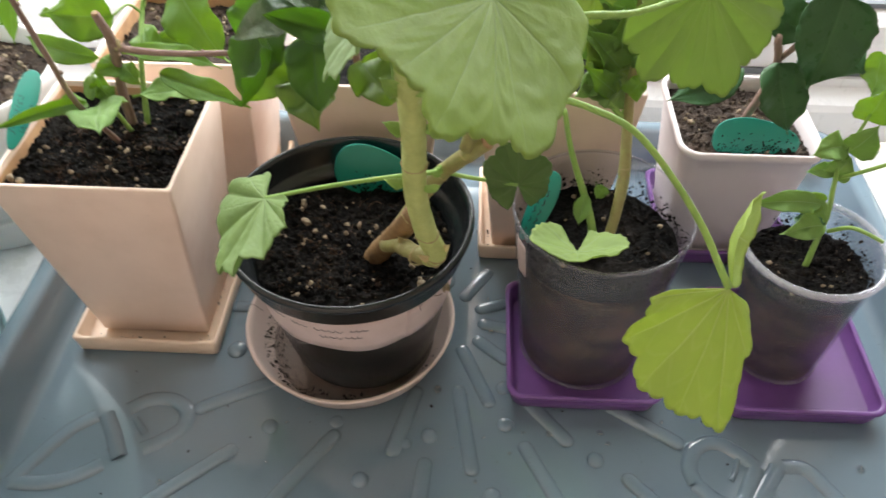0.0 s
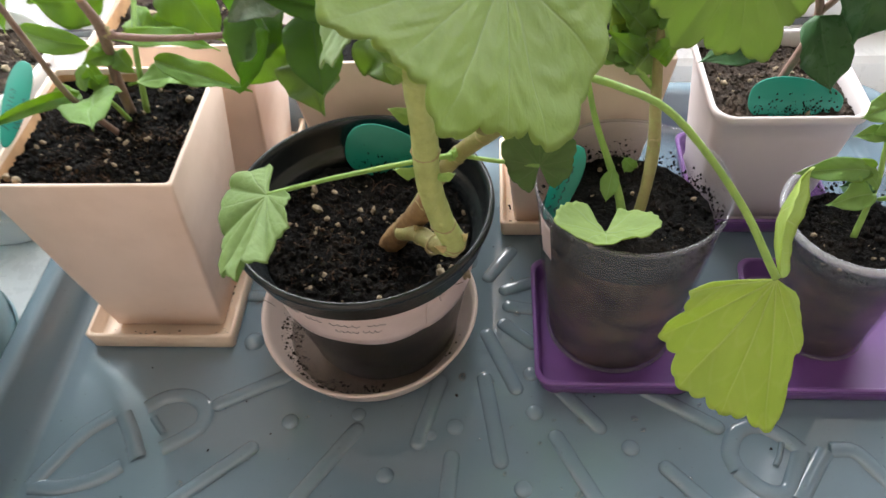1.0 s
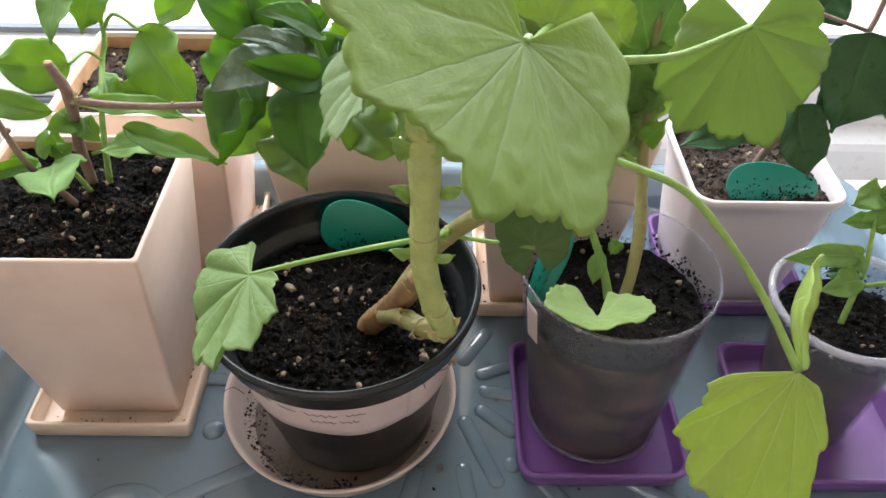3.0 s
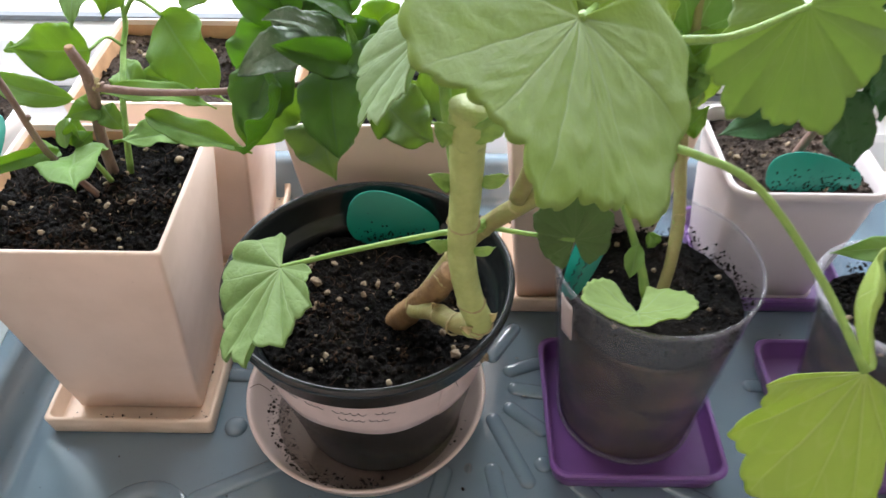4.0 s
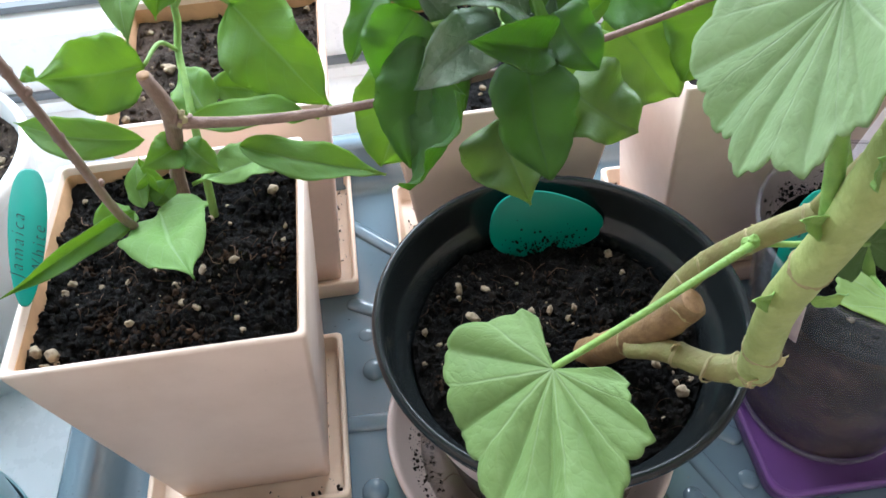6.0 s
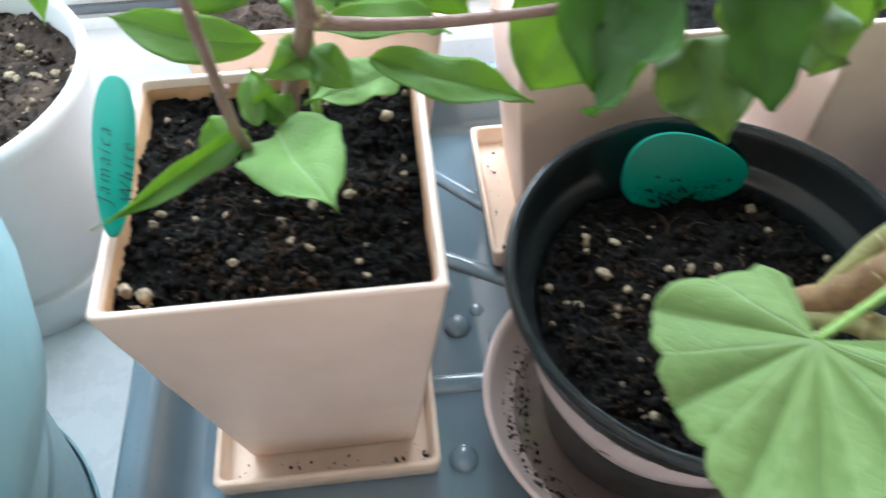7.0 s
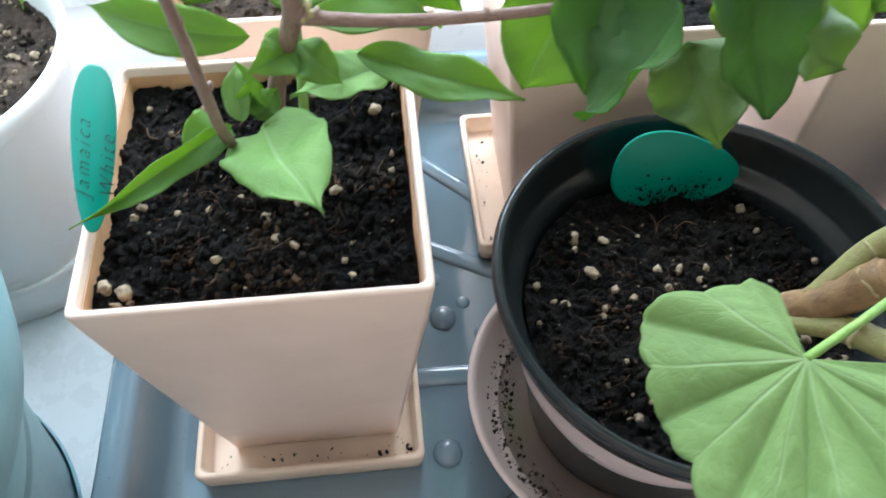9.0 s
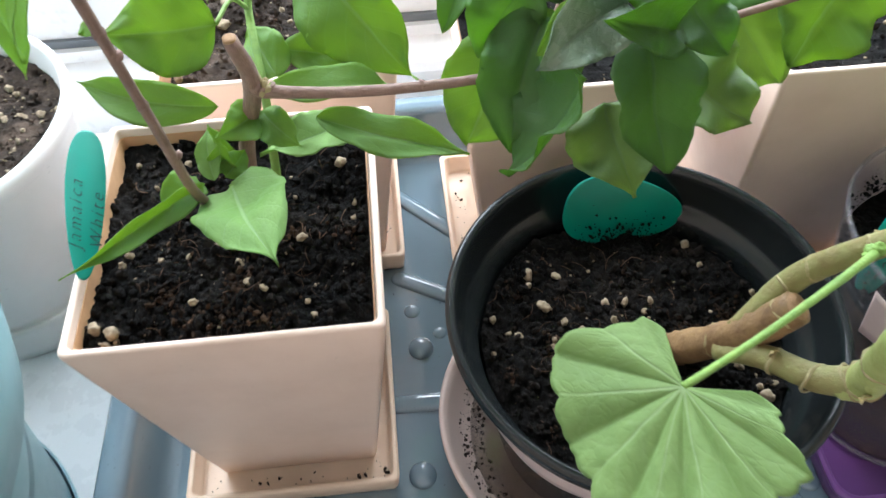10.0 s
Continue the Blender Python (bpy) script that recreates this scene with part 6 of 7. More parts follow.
geranium = thing("geranium_plant", (-0.01, 0.30, 0.087), "old geranium with thick bent stems and large scalloped leaves", "plant", "potted plants")
stem(geranium, 'stem_base', [(-0.0020, 0.2935, 0.0780), (0.0040, 0.2885, 0.0900), (0.0110, 0.2815, 0.1060), (0.0190, 0.2765, 0.1210), (0.0262, 0.2745, 0.1345)], [0.0058, 0.006, 0.0054, 0.0055, 0.0052], M_STEM_ROOT, 'thick brown stem base with a cut stump', 18, 6, 0.085, 4, 0.0)
scar_rings(geranium, [(-0.0020, 0.2935, 0.0780), (0.0040, 0.2885, 0.0900), (0.0110, 0.2815, 0.1060), (0.0190, 0.2765, 0.1210), (0.0262, 0.2745, 0.1345)], [0.0056, 0.0058, 0.0053, 0.0053, 0.0051], [0.5, 0.93], 14, M_SCAR)
mesh_ob("cut_end", *tube([(0.0262, 0.2745, 0.1345), (0.0266, 0.2743, 0.1352)], [0.0049, 0.0036], 12, 2), M_BARK_CUT, geranium, "pale dry cut face of the stump")
stem(geranium, 'stem', [(0.0150, 0.2790, 0.1150), (0.0280, 0.2835, 0.1360), (0.0395, 0.2775, 0.1580), (0.0590, 0.2670, 0.1845)], [0.0042, 0.0039, 0.0037, 0.0036], M_STEM_OLD, 'ringed woody stem cut short', 16, 6, 0.03, 5, 0.0)
scar_rings(geranium, [(0.0150, 0.2790, 0.1150), (0.0280, 0.2835, 0.1360), (0.0395, 0.2775, 0.1580), (0.0590, 0.2670, 0.1845)], [0.0042, 0.0039, 0.0037, 0.0036], [0.3, 0.44, 0.66, 0.86], 11, M_SCAR)
mesh_ob("node", *grains([(0.0370, 0.2745, 0.1605), (0.0380, 0.2740, 0.1620), (0.0362, 0.2738, 0.1595)], [0.0025, 0.0019, 0.0018], 6, 0.9, 0.2, 3), M_STEM_GREEN, geranium, "swollen green leaf node")
mesh_ob("cut_end", *tube([(0.0590, 0.2670, 0.1845), (0.0596, 0.2667, 0.1852)], [0.0037, 0.0029], 12, 2), M_BARK_CUT, geranium, "dry brown cut end")
stem(geranium, 'stem', [(0.0100, 0.2770, 0.1080), (0.0190, 0.2690, 0.1165), (0.0290, 0.2575, 0.1225), (0.0365, 0.2515, 0.1290)], [0.0035, 0.0039, 0.0043, 0.0047], M_STEM_OLD, 'ringed olive stem bent out of the base', 18, 6, 0.03, 6, 0.0)
stem(geranium, 'stem', [(0.0340, 0.2530, 0.1250), (0.0372, 0.2505, 0.1320), (0.0330, 0.2470, 0.1500), (0.0295, 0.2440, 0.1750), (0.0300, 0.2390, 0.2050), (0.0300, 0.2340, 0.2390)], [0.0044, 0.0053, 0.0050, 0.0049, 0.005, 0.0056], M_STEM_PALE, 'thick pale green upright stem with scars', 18, 6, 0.025, 6, 0.0)
scar_rings(geranium, [(0.0100, 0.2770, 0.1080), (0.0190, 0.2690, 0.1165), (0.0290, 0.2570, 0.1225), (0.0375, 0.2508, 0.1310), (0.0330, 0.2470, 0.1500), (0.0295, 0.2440, 0.1750), (0.0300, 0.2390, 0.2050), (0.0300, 0.2340, 0.2390)], [0.0036, 0.0042, 0.0048, 0.0055, 0.005, 0.0049, 0.005, 0.0056], [0.18, 0.28, 0.38, 0.43, 0.55, 0.8], 12, M_SCAR)
mesh_ob("cut_end", *tube([(0.0300, 0.2340, 0.2390), (0.0300, 0.2337, 0.2400)], [0.0052, 0.0040], 12, 2), M_STIPULE, geranium, "pale dry stem end")
mesh_ob("sheath", *tube([(0.0300, 0.2352, 0.2285), (0.0300, 0.2346, 0.2335), (0.0300, 0.2340, 0.2385), (0.0303, 0.2336, 0.2415)], [0.0052, 0.0057, 0.0057, 0.0060], 18, 4, 0.06, 44), M_STEM_PALE, geranium, "pale papery sheath round the cut top")
leaf(geranium, (0.0310, 0.2310, 0.2330), (0.0400, 0.2280, 0.2440), 0.008, (0.3, -1, 0.4), 0.05, 0.3, 0.05, M_STEM_GREEN, name='stipule')
leaf(geranium, (0.0260, 0.2430, 0.1790), (0.0175, 0.2390, 0.1850), 0.005, (0, -1, 0.4), 0.05, 0.3, 0.05, M_STEM_GREEN, name='stipule')
leaf(geranium, (0.0335, 0.2400, 0.1800), (0.0405, 0.2380, 0.1840), 0.004, (0, -1, 0.4), 0.05, 0.3, 0.05, M_STEM_GREEN, name='stipule')
leaf(geranium, (0.0285, 0.2400, 0.2080), (0.0185, 0.2370, 0.2150), 0.006, (0, -1, 0.4), 0.05, 0.3, 0.05, M_STEM_GREEN, name='stipule')
leaf(geranium, (0.0345, 0.2370, 0.2120), (0.0430, 0.2350, 0.2170), 0.005, (0, -1, 0.4), 0.05, 0.3, 0.05, M_STEM_GREEN, name='stipule')
leaf(geranium, (0.0385, 0.2500, 0.1330), (0.0440, 0.2480, 0.1400), 0.004, (0, -1, 0.4), 0.05, 0.3, 0.05, M_STIPULE, name='stipule')
leaf(geranium, (0.0360, 0.2480, 0.1300), (0.0300, 0.2420, 0.1380), 0.004, (0, -1, 0.4), 0.05, 0.3, 0.05, M_STIPULE, name='stipule')
leaf(geranium, (0.0210, 0.2700, 0.1180), (0.0185, 0.2650, 0.1260), 0.004, (0, -1, 0.4), 0.05, 0.3, 0.05, M_STIPULE, name='stipule')
leaf(geranium, (0.0310, 0.2880, 0.1360), (0.0280, 0.2840, 0.1450), 0.004, (0, -1, 0.4), 0.05, 0.3, 0.05, M_STIPULE, name='stipule')
leaf(geranium, (0.0440, 0.2840, 0.1540), (0.0400, 0.2800, 0.1620), 0.004, (0, -1, 0.4), 0.05, 0.3, 0.05, M_STIPULE, name='stipule')
leaf(geranium, (0.0270, 0.2330, 0.2300), (0.0200, 0.2280, 0.2400), 0.007, (0, -1, 0.4), 0.05, 0.3, 0.05, M_STEM_GREEN, name='stipule')
stem(geranium, 'leaf_stalk', [(0.0368, 0.2730, 0.1615), (0.0150, 0.2590, 0.1690), (-0.0100, 0.2440, 0.1755), (-0.0310, 0.2331, 0.1782)], [0.0013, 0.0010, 0.0009], M_STEM_GREEN, '', 10, 6, 0.04, 0, 0.0)
palmate_leaf(geranium, (-0.0310, 0.2331, 0.1780), (-0.275, -0.859, -0.433), (-0.698, -0.131, 0.704), [(-139, 0.0195), (-96, 0.0325), (-58, 0.0312), (-18, 0.0352), (8, 0.0350), (37, 0.0332), (64, 0.0300), (84, 0.0205)], 0.10, 0.27, ruffle=0.055, margin=(12, 10), material=M_GER_SMALL, seed=1)
stem(geranium, 'stem', [(0.0500, 0.2690, 0.1790), (0.0557, 0.2640, 0.2061), (0.0577, 0.2600, 0.2269), (0.0598, 0.2570, 0.2436), (0.0592, 0.2500, 0.2580)], [0.0032, 0.0031, 0.0028, 0.0025, 0.0020], M_STEM_OLD, 'olive stem growing on past the cut', 14, 6, 0.04, 21, 0.0)
scar_rings(geranium, [(0.0500, 0.2690, 0.1790), (0.0557, 0.2640, 0.2061), (0.0577, 0.2600, 0.2269), (0.0598, 0.2570, 0.2436), (0.0592, 0.2500, 0.2580)], [0.0032, 0.0031, 0.0028, 0.0025, 0.0020], [0.16, 0.36, 0.6], 22, M_SCAR)
stem(geranium, 'leaf_stalk', [(0.0592, 0.2500, 0.2575), (0.0592, 0.2430, 0.2640), (0.0572, 0.2344, 0.2675)], [0.0018, 0.0015, 0.0013], M_STEM_GREEN, '', 10, 6, 0.04, 0, 0.0)
palmate_leaf(geranium, (0.0572, 0.2344, 0.2677), (-0.115, -0.940, -0.323), (0.671, -0.313, 0.672), [(-104, 0.0540), (-62, 0.0760), (-43, 0.0765), (-31, 0.0645), (-15, 0.0685), (3, 0.0570), (17, 0.0570), (60, 0.0390), (110, 0.0390)], 0.05, 0.028, funnel=0.085, ruffle=0.012, margin=(20, 28), tooth=0.022, material=M_GER, seed=2, label="large soft green lobed leaf")
stem(geranium, 'leaf_stalk', [(0.0598, 0.2570, 0.2436), (0.0900, 0.2630, 0.2460), (0.1140, 0.2750, 0.2420), (0.1460, 0.3000, 0.2400)], [0.0018, 0.0014, 0.0012], M_STEM_GREEN, '', 10, 6, 0.04, 0, 0.0)
palmate_leaf(geranium, (0.1460, 0.3000, 0.2400), (0.146, -0.585, -0.798), (0.0, -0.806, 0.591), [(-102, 0.0250), (-65, 0.0400), (-42, 0.0450), (-20, 0.0405), (3, 0.0435), (29, 0.0335), (66, 0.0310), (97, 0.0265)], 0.09, 0.12, ruffle=0.03, margin=(40, 40), material=M_GER_OLIVE, seed=3)
stem(geranium, 'leaf_stalk', [(0.0275, 0.2405, 0.2100), (0.0240, 0.2445, 0.2320), (0.0222, 0.2490, 0.2480), (0.0197, 0.2525, 0.2575)], [0.0022, 0.0018, 0.0015], M_STEM_GREEN, '', 10, 6, 0.04, 0, 0.0)
palmate_leaf(geranium, (0.0197, 0.2525, 0.2575), (-0.590, -0.509, -0.627), (-0.70, -0.064, 0.71), [(-112, 0.0130), (-86, 0.0212), (-38, 0.0280), (-16, 0.0310), (0, 0.0358), (20, 0.0345), (38, 0.0275), (88, 0.0175)], 0.06, 0.20, side=-0.12, ruffle=0.03, margin=(16, 30), material=M_GER_MINT_LIT, seed=4)
stem(geranium, 'leaf_stalk', [(0.0559, 0.2620, 0.2168), (0.0670, 0.2520, 0.2217), (0.0775, 0.2360, 0.2300), (0.0930, 0.2240, 0.2330), (0.1100, 0.2180, 0.2260), (0.1330, 0.2080, 0.2000), (0.1460, 0.1912, 0.1808)], [0.0015, 0.0013, 0.0012, 0.0012, 0.0014], M_STEM_GREEN, '', 10, 6, 0.04, 0, 0.0)
palmate_leaf(geranium, (0.1460, 0.1912, 0.1808), (-0.489, -0.316, -0.813), (-0.204, -0.865, 0.458), [(-47, 0.0270), (-23, 0.0430), (0, 0.0525), (18, 0.0535), (34, 0.0575), (50, 0.0250), (76, 0.0115)], 0.10, 0.15, ruffle=0.04, margin=(6, 8), material=M_GER_YELLOW, seed=5, label="yellowing lobed leaf hanging from its stalk")
leaf(geranium, (0.1475, 0.1925, 0.1800), (0.1685, 0.2370, 0.1875), 0.0125, (0.75, -0.55, 0.35), -0.10, 0.8, 0.04, M_GER_YELLOW, "half of the yellow leaf folded upright", 6, 0.85, 0.5, name="folded_lobe")
stem(geranium, 'leaf_stalk', [(0.0598, 0.2570, 0.2436), (0.0660, 0.2780, 0.2445), (0.0740, 0.3000, 0.2390)], [0.0017, 0.0013], M_STEM_GREEN, '', 10, 6, 0.04, 0, 0.0)
geranium_leaf(geranium, (0.0740, 0.3000, 0.2390), (0.0810, 0.3100, 0.2530), 0.0500, (0, -0.6, 0.7), material=M_GER, seed=7, cup=0.05, ruffle=0.05, depth=0.05, sinus=0.4)
stem(geranium, 'leaf_stalk', [(0.0577, 0.2600, 0.2269), (0.0570, 0.2800, 0.2330), (0.0560, 0.3000, 0.2290)], [0.0017, 0.0013], M_STEM_GREEN, '', 10, 6, 0.04, 0, 0.0)
geranium_leaf(geranium, (0.0560, 0.3000, 0.2290), (0.0590, 0.3000, 0.2450), 0.0500, (0, -0.6, 0.7), material=M_GER, seed=8, cup=0.05, ruffle=0.05, depth=0.05, sinus=0.4)
stem(geranium, 'leaf_stalk', [(0.0590, 0.2585, 0.2380), (0.0510, 0.2700, 0.2420), (0.0430, 0.2800, 0.2380)], [0.0017, 0.0013], M_STEM_GREEN, '', 10, 6, 0.04, 0, 0.0)
geranium_leaf(geranium, (0.0430, 0.2800, 0.2380), (0.0550, 0.2620, 0.2250), 0.0450, (0, -0.6, 0.7), material=M_GER_SMALL, seed=9, cup=0.05, ruffle=0.05, depth=0.05, sinus=0.4)
stem(geranium, 'leaf_stalk', [(0.0370, 0.2745, 0.1610), (0.0520, 0.2740, 0.1580), (0.0740, 0.2720, 0.1560)], [0.0011, 0.0009], M_STEM_GREEN, '', 10, 6, 0.04, 0, 0.0)
palmate_leaf(geranium, (0.0740, 0.2720, 0.1560), (-0.05, 0.45, 0.89), (0.0, -0.89, 0.45), [(-150, 0.0120), (-98, 0.0140), (-58, 0.0180), (-20, 0.0200), (18, 0.0205), (56, 0.0185), (98, 0.0135), (160, 0.0125)], 0.07, 0.16, cup=-0.10, ruffle=0.04, margin=(8, 6), material=M_GER_DULL, seed=12, label="small dull green lobed leaf over the cup")
seedling = thing("geranium_seedling", (0.128, 0.3135, 0.084), "young geranium cutting with green stems in the clear cup", "plant", "potted plants")
stem(seedling, 'stem', [(0.1305, 0.3125, 0.0800), (0.1335, 0.3185, 0.0950), (0.1370, 0.3330, 0.1130), (0.1372, 0.3520, 0.1370), (0.1375, 0.3720, 0.1700), (0.1390, 0.3880, 0.2050)], [0.003, 0.0029, 0.0033, 0.0028, 0.0024, 0.0018], M_STEM_OLD, 'green woody stem with nodes', 14, 6, 0.03, 8, 0.0)
scar_rings(seedling, [(0.1305, 0.3125, 0.0800), (0.1335, 0.3185, 0.0950), (0.1370, 0.3330, 0.1130), (0.1372, 0.3520, 0.1370), (0.1375, 0.3720, 0.1700), (0.1390, 0.3880, 0.2050)], [0.003, 0.0029, 0.0033, 0.0028, 0.0024, 0.0018], [0.42, 0.7], 13, M_SCAR)
stem(seedling, 'stem', [(0.1235, 0.3095, 0.0800), (0.1180, 0.3180, 0.1000), (0.1060, 0.3300, 0.1300), (0.1000, 0.3380, 0.1520)], [0.0026, 0.0021, 0.0016, 0.0013], M_STEM_GREEN, 'thin green shoot', 10, 6, 0.04, 9, 0.0)
stem(seedling, 'stem', [(0.1360, 0.3520, 0.1350), (0.1210, 0.3560, 0.1520), (0.1130, 0.3600, 0.1670)], [0.0017, 0.0013], M_STEM_GREEN, '', 10, 6, 0.04, 0, 0.0)
stem(seedling, 'stem', [(0.1350, 0.3540, 0.1380), (0.1440, 0.3700, 0.1620)], [0.0019, 0.0013], M_STEM_GREEN, '', 10, 6, 0.04, 0, 0.0)
stem(seedling, 'leaf_stalk', [(0.1235, 0.3095, 0.0820), (0.1150, 0.2900, 0.0960), (0.1070, 0.2740, 0.1112)], [0.0012, 0.001], M_STEM_GREEN, '', 10, 6, 0.04, 0, 0.0)
geranium_leaf(seedling, (0.1070, 0.2735, 0.1120), (0.1062, 0.2597, 0.1170), 0.0473, (0.0, 0.40, 0.90), material=M_GER, seed=11, cup=0.2, ruffle=0.03, depth=0.02, sinus=0.7, fold=0.12)
leaf(seedling, (0.1150, 0.3180, 0.1110), (0.1120, 0.3080, 0.0970), 0.0094, (0, -0.8, 0.5), 0.05, 0.3, 0.05, M_LEAF_PALE, '', 65, 0.75, 0.0, 0.0, 0.0, 0.62)
leaf(seedling, (0.1280, 0.3300, 0.1010), (0.1210, 0.3250, 0.1130), 0.0084, (0, -0.8, 0.5), 0.05, 0.3, 0.05, M_LEAF_PALE, '', 66, 0.75, 0.0, 0.0, 0.0, 0.62)
leaf(seedling, (0.1350, 0.3330, 0.1150), (0.1390, 0.3300, 0.1120), 0.0058, (0, -0.8, 0.5), 0.05, 0.3, 0.05, M_LEAF_PALE, '', 67, 0.75, 0.0, 0.0, 0.0, 0.62)
geranium_leaf(seedling, (0.1350, 0.3720, 0.1600), (0.1100, 0.3660, 0.1830), 0.0358, (0, -0.75, 0.6), material=M_GER, seed=13, cup=0.06, ruffle=0.05, depth=0.06, sinus=0.4)
geranium_leaf(seedling, (0.1340, 0.3620, 0.1520), (0.1080, 0.3520, 0.1580), 0.0252, (0, -0.75, 0.6), material=M_GER_SMALL, seed=14, cup=0.06, ruffle=0.05, depth=0.06, sinus=0.4)
geranium_leaf(seedling, (0.1410, 0.3800, 0.1610), (0.1440, 0.3850, 0.1870), 0.0331, (0, -0.75, 0.6), material=M_GER, seed=15, cup=0.06, ruffle=0.05, depth=0.06, sinus=0.4)
geranium_leaf(seedling, (0.1380, 0.3850, 0.1830), (0.1240, 0.3800, 0.2180), 0.0502, (0, -0.75, 0.6), material=M_GER_SMALL, seed=16, cup=0.06, ruffle=0.05, depth=0.06, sinus=0.4)
geranium_leaf(seedling, (0.1300, 0.3650, 0.1590), (0.1410, 0.3700, 0.1780), 0.0203, (0, -0.75, 0.6), material=M_GER, seed=17, cup=0.06, ruffle=0.05, depth=0.06, sinus=0.4)
geranium_leaf(seedling, (0.1200, 0.3750, 0.1740), (0.1040, 0.3700, 0.1900), 0.0290, (0, -0.75, 0.6), material=M_GER_SMALL, seed=18, cup=0.06, ruffle=0.05, depth=0.06, sinus=0.4)
geranium_leaf(seedling, (0.1100, 0.3600, 0.2060), (0.0960, 0.3600, 0.2210), 0.0320, (0, -0.75, 0.6), material=M_GER, seed=19, cup=0.06, ruffle=0.05, depth=0.06, sinus=0.4)
leaf(seedling, (0.1300, 0.3650, 0.1610), (0.1090, 0.3600, 0.1860), 0.0163, (0, -0.7, 0.7), 0.08, 0.2, 0.09, M_LEAF_MID, '', 69, 0.62, 0.0, 0.08, 0.2, 0.62)
leaf(seedling, (0.1310, 0.3680, 0.1630), (0.1280, 0.3650, 0.1950), 0.0189, (0, -0.7, 0.7), 0.08, 0.2, 0.09, M_LEAF_MID, '', 70, 0.62, 0.0, 0.08, 0.2, 0.62)
leaf(seedling, (0.1330, 0.3660, 0.1660), (0.1460, 0.3620, 0.1830), 0.0145, (0, -0.7, 0.7), 0.08, 0.2, 0.09, M_LEAF_PALE, '', 71, 0.62, 0.0, 0.08, 0.2, 0.62)
leaf(seedling, (0.1290, 0.3560, 0.1510), (0.1090, 0.3500, 0.1710), 0.0137, (0, -0.7, 0.7), 0.08, 0.2, 0.09, M_LEAF_MID, '', 72, 0.62, 0.0, 0.08, 0.2, 0.62)
leaf(seedling, (0.1200, 0.3580, 0.1550), (0.1060, 0.3480, 0.1530), 0.0107, (0, -0.7, 0.7), 0.08, 0.2, 0.09, M_LEAF_PALE, '', 73, 0.62, 0.0, 0.08, 0.2, 0.62)
leaf(seedling, (0.1340, 0.3720, 0.1770), (0.1490, 0.3700, 0.1960), 0.0196, (0, -0.7, 0.7), 0.08, 0.2, 0.09, M_LEAF_MID, '', 74, 0.62, 0.0, 0.08, 0.2, 0.62)
leaf(seedling, (0.1350, 0.3520, 0.1520), (0.1430, 0.3500, 0.1680), 0.0113, (0, -0.7, 0.7), 0.08, 0.2, 0.09, M_LEAF_MID, '', 75, 0.62, 0.0, 0.08, 0.2, 0.62)
leaf(seedling, (0.1220, 0.3700, 0.1750), (0.1000, 0.3650, 0.1930), 0.0187, (0, -0.7, 0.7), 0.08, 0.2, 0.09, M_LEAF_PALE, '', 76, 0.62, 0.0, 0.08, 0.2, 0.62)
glossy = thing("glossy_plant", (0.222, 0.412, 0.09), "cut-back plant with large glossy dark leaves in the off-white pot", "plant", "potted plants")
stem(glossy, 'stem', [(0.2235, 0.4130, 0.0860), (0.2300, 0.4050, 0.1350), (0.2230, 0.4000, 0.1620)], [0.0026, 0.0024, 0.0022], M_BARK, 'brown cut stem', 10, 6, 0.06, 15, 0.0)
stem(glossy, 'branch', [(0.2290, 0.4030, 0.1450), (0.2350, 0.3980, 0.1600), (0.2440, 0.3900, 0.1910), (0.2460, 0.3900, 0.2130)], [0.0019, 0.0015, 0.0013], M_BARK, 'thin brown branch', 8, 6, 0.06, 16, 0.0)
stem(glossy, 'branch', [(0.2450, 0.3900, 0.1930), (0.2250, 0.3850, 0.2010), (0.2090, 0.3800, 0.2080)], [0.0011, 0.0009], M_BARK, '', 10, 6, 0.04, 0, 0.0)
leaf(glossy, (0.2400, 0.3800, 0.1980), (0.2340, 0.3660, 0.1490), 0.0407, (0, -0.8, 0.6), 0.06, 0.12, 0.04, M_LEAF_DEEP, '', 77, 0.62, 0.0, 0.0, 0.0, 0.62)
leaf(glossy, (0.2240, 0.3920, 0.1500), (0.2380, 0.3760, 0.1120), 0.0299, (0.1, -0.8, 0.5), 0.05, 0.15, 0.04, M_LEAF_DEEP, '', 78, 0.65, 0.0, 0.0, 0.0, 0.62)
leaf(glossy, (0.2400, 0.4100, 0.1600), (0.2100, 0.4100, 0.1750), 0.0256, (0, -0.8, 0.6), 0.05, 0.15, 0.05, M_LEAF_DEEP, '', 79, 0.75, 0.0, 0.0, 0.0, 0.62)
leaf(glossy, (0.2510, 0.4000, 0.1550), (0.2340, 0.3900, 0.1490), 0.0170, (0, -0.8, 0.6), 0.05, 0.15, 0.05, M_LEAF_DEEP, '', 80, 0.75, 0.0, 0.0, 0.0, 0.62)
leaf(glossy, (0.2840, 0.4000, 0.1530), (0.2780, 0.3800, 0.1360), 0.0227, (0.2, -0.8, 0.6), 0.05, 0.15, 0.05, M_LEAF_MID, '', 81, 0.75, 0.0, 0.0, 0.0, 0.62)
leaf(glossy, (0.2430, 0.4000, 0.1610), (0.2680, 0.3800, 0.1520), 0.0366, (0, -0.8, 0.6), 0.05, 0.15, 0.04, M_LEAF_DEEP, '', 82, 0.65, 0.0, 0.0, 0.0, 0.62)
leaf(glossy, (0.2080, 0.4000, 0.1410), (0.1660, 0.3850, 0.1270), 0.0215, (0, -0.8, 0.6), 0.08, 0.25, 0.06, M_LEAF_DEEP, '', 83, 0.75, 0.0, 0.0, 0.0, 0.62)
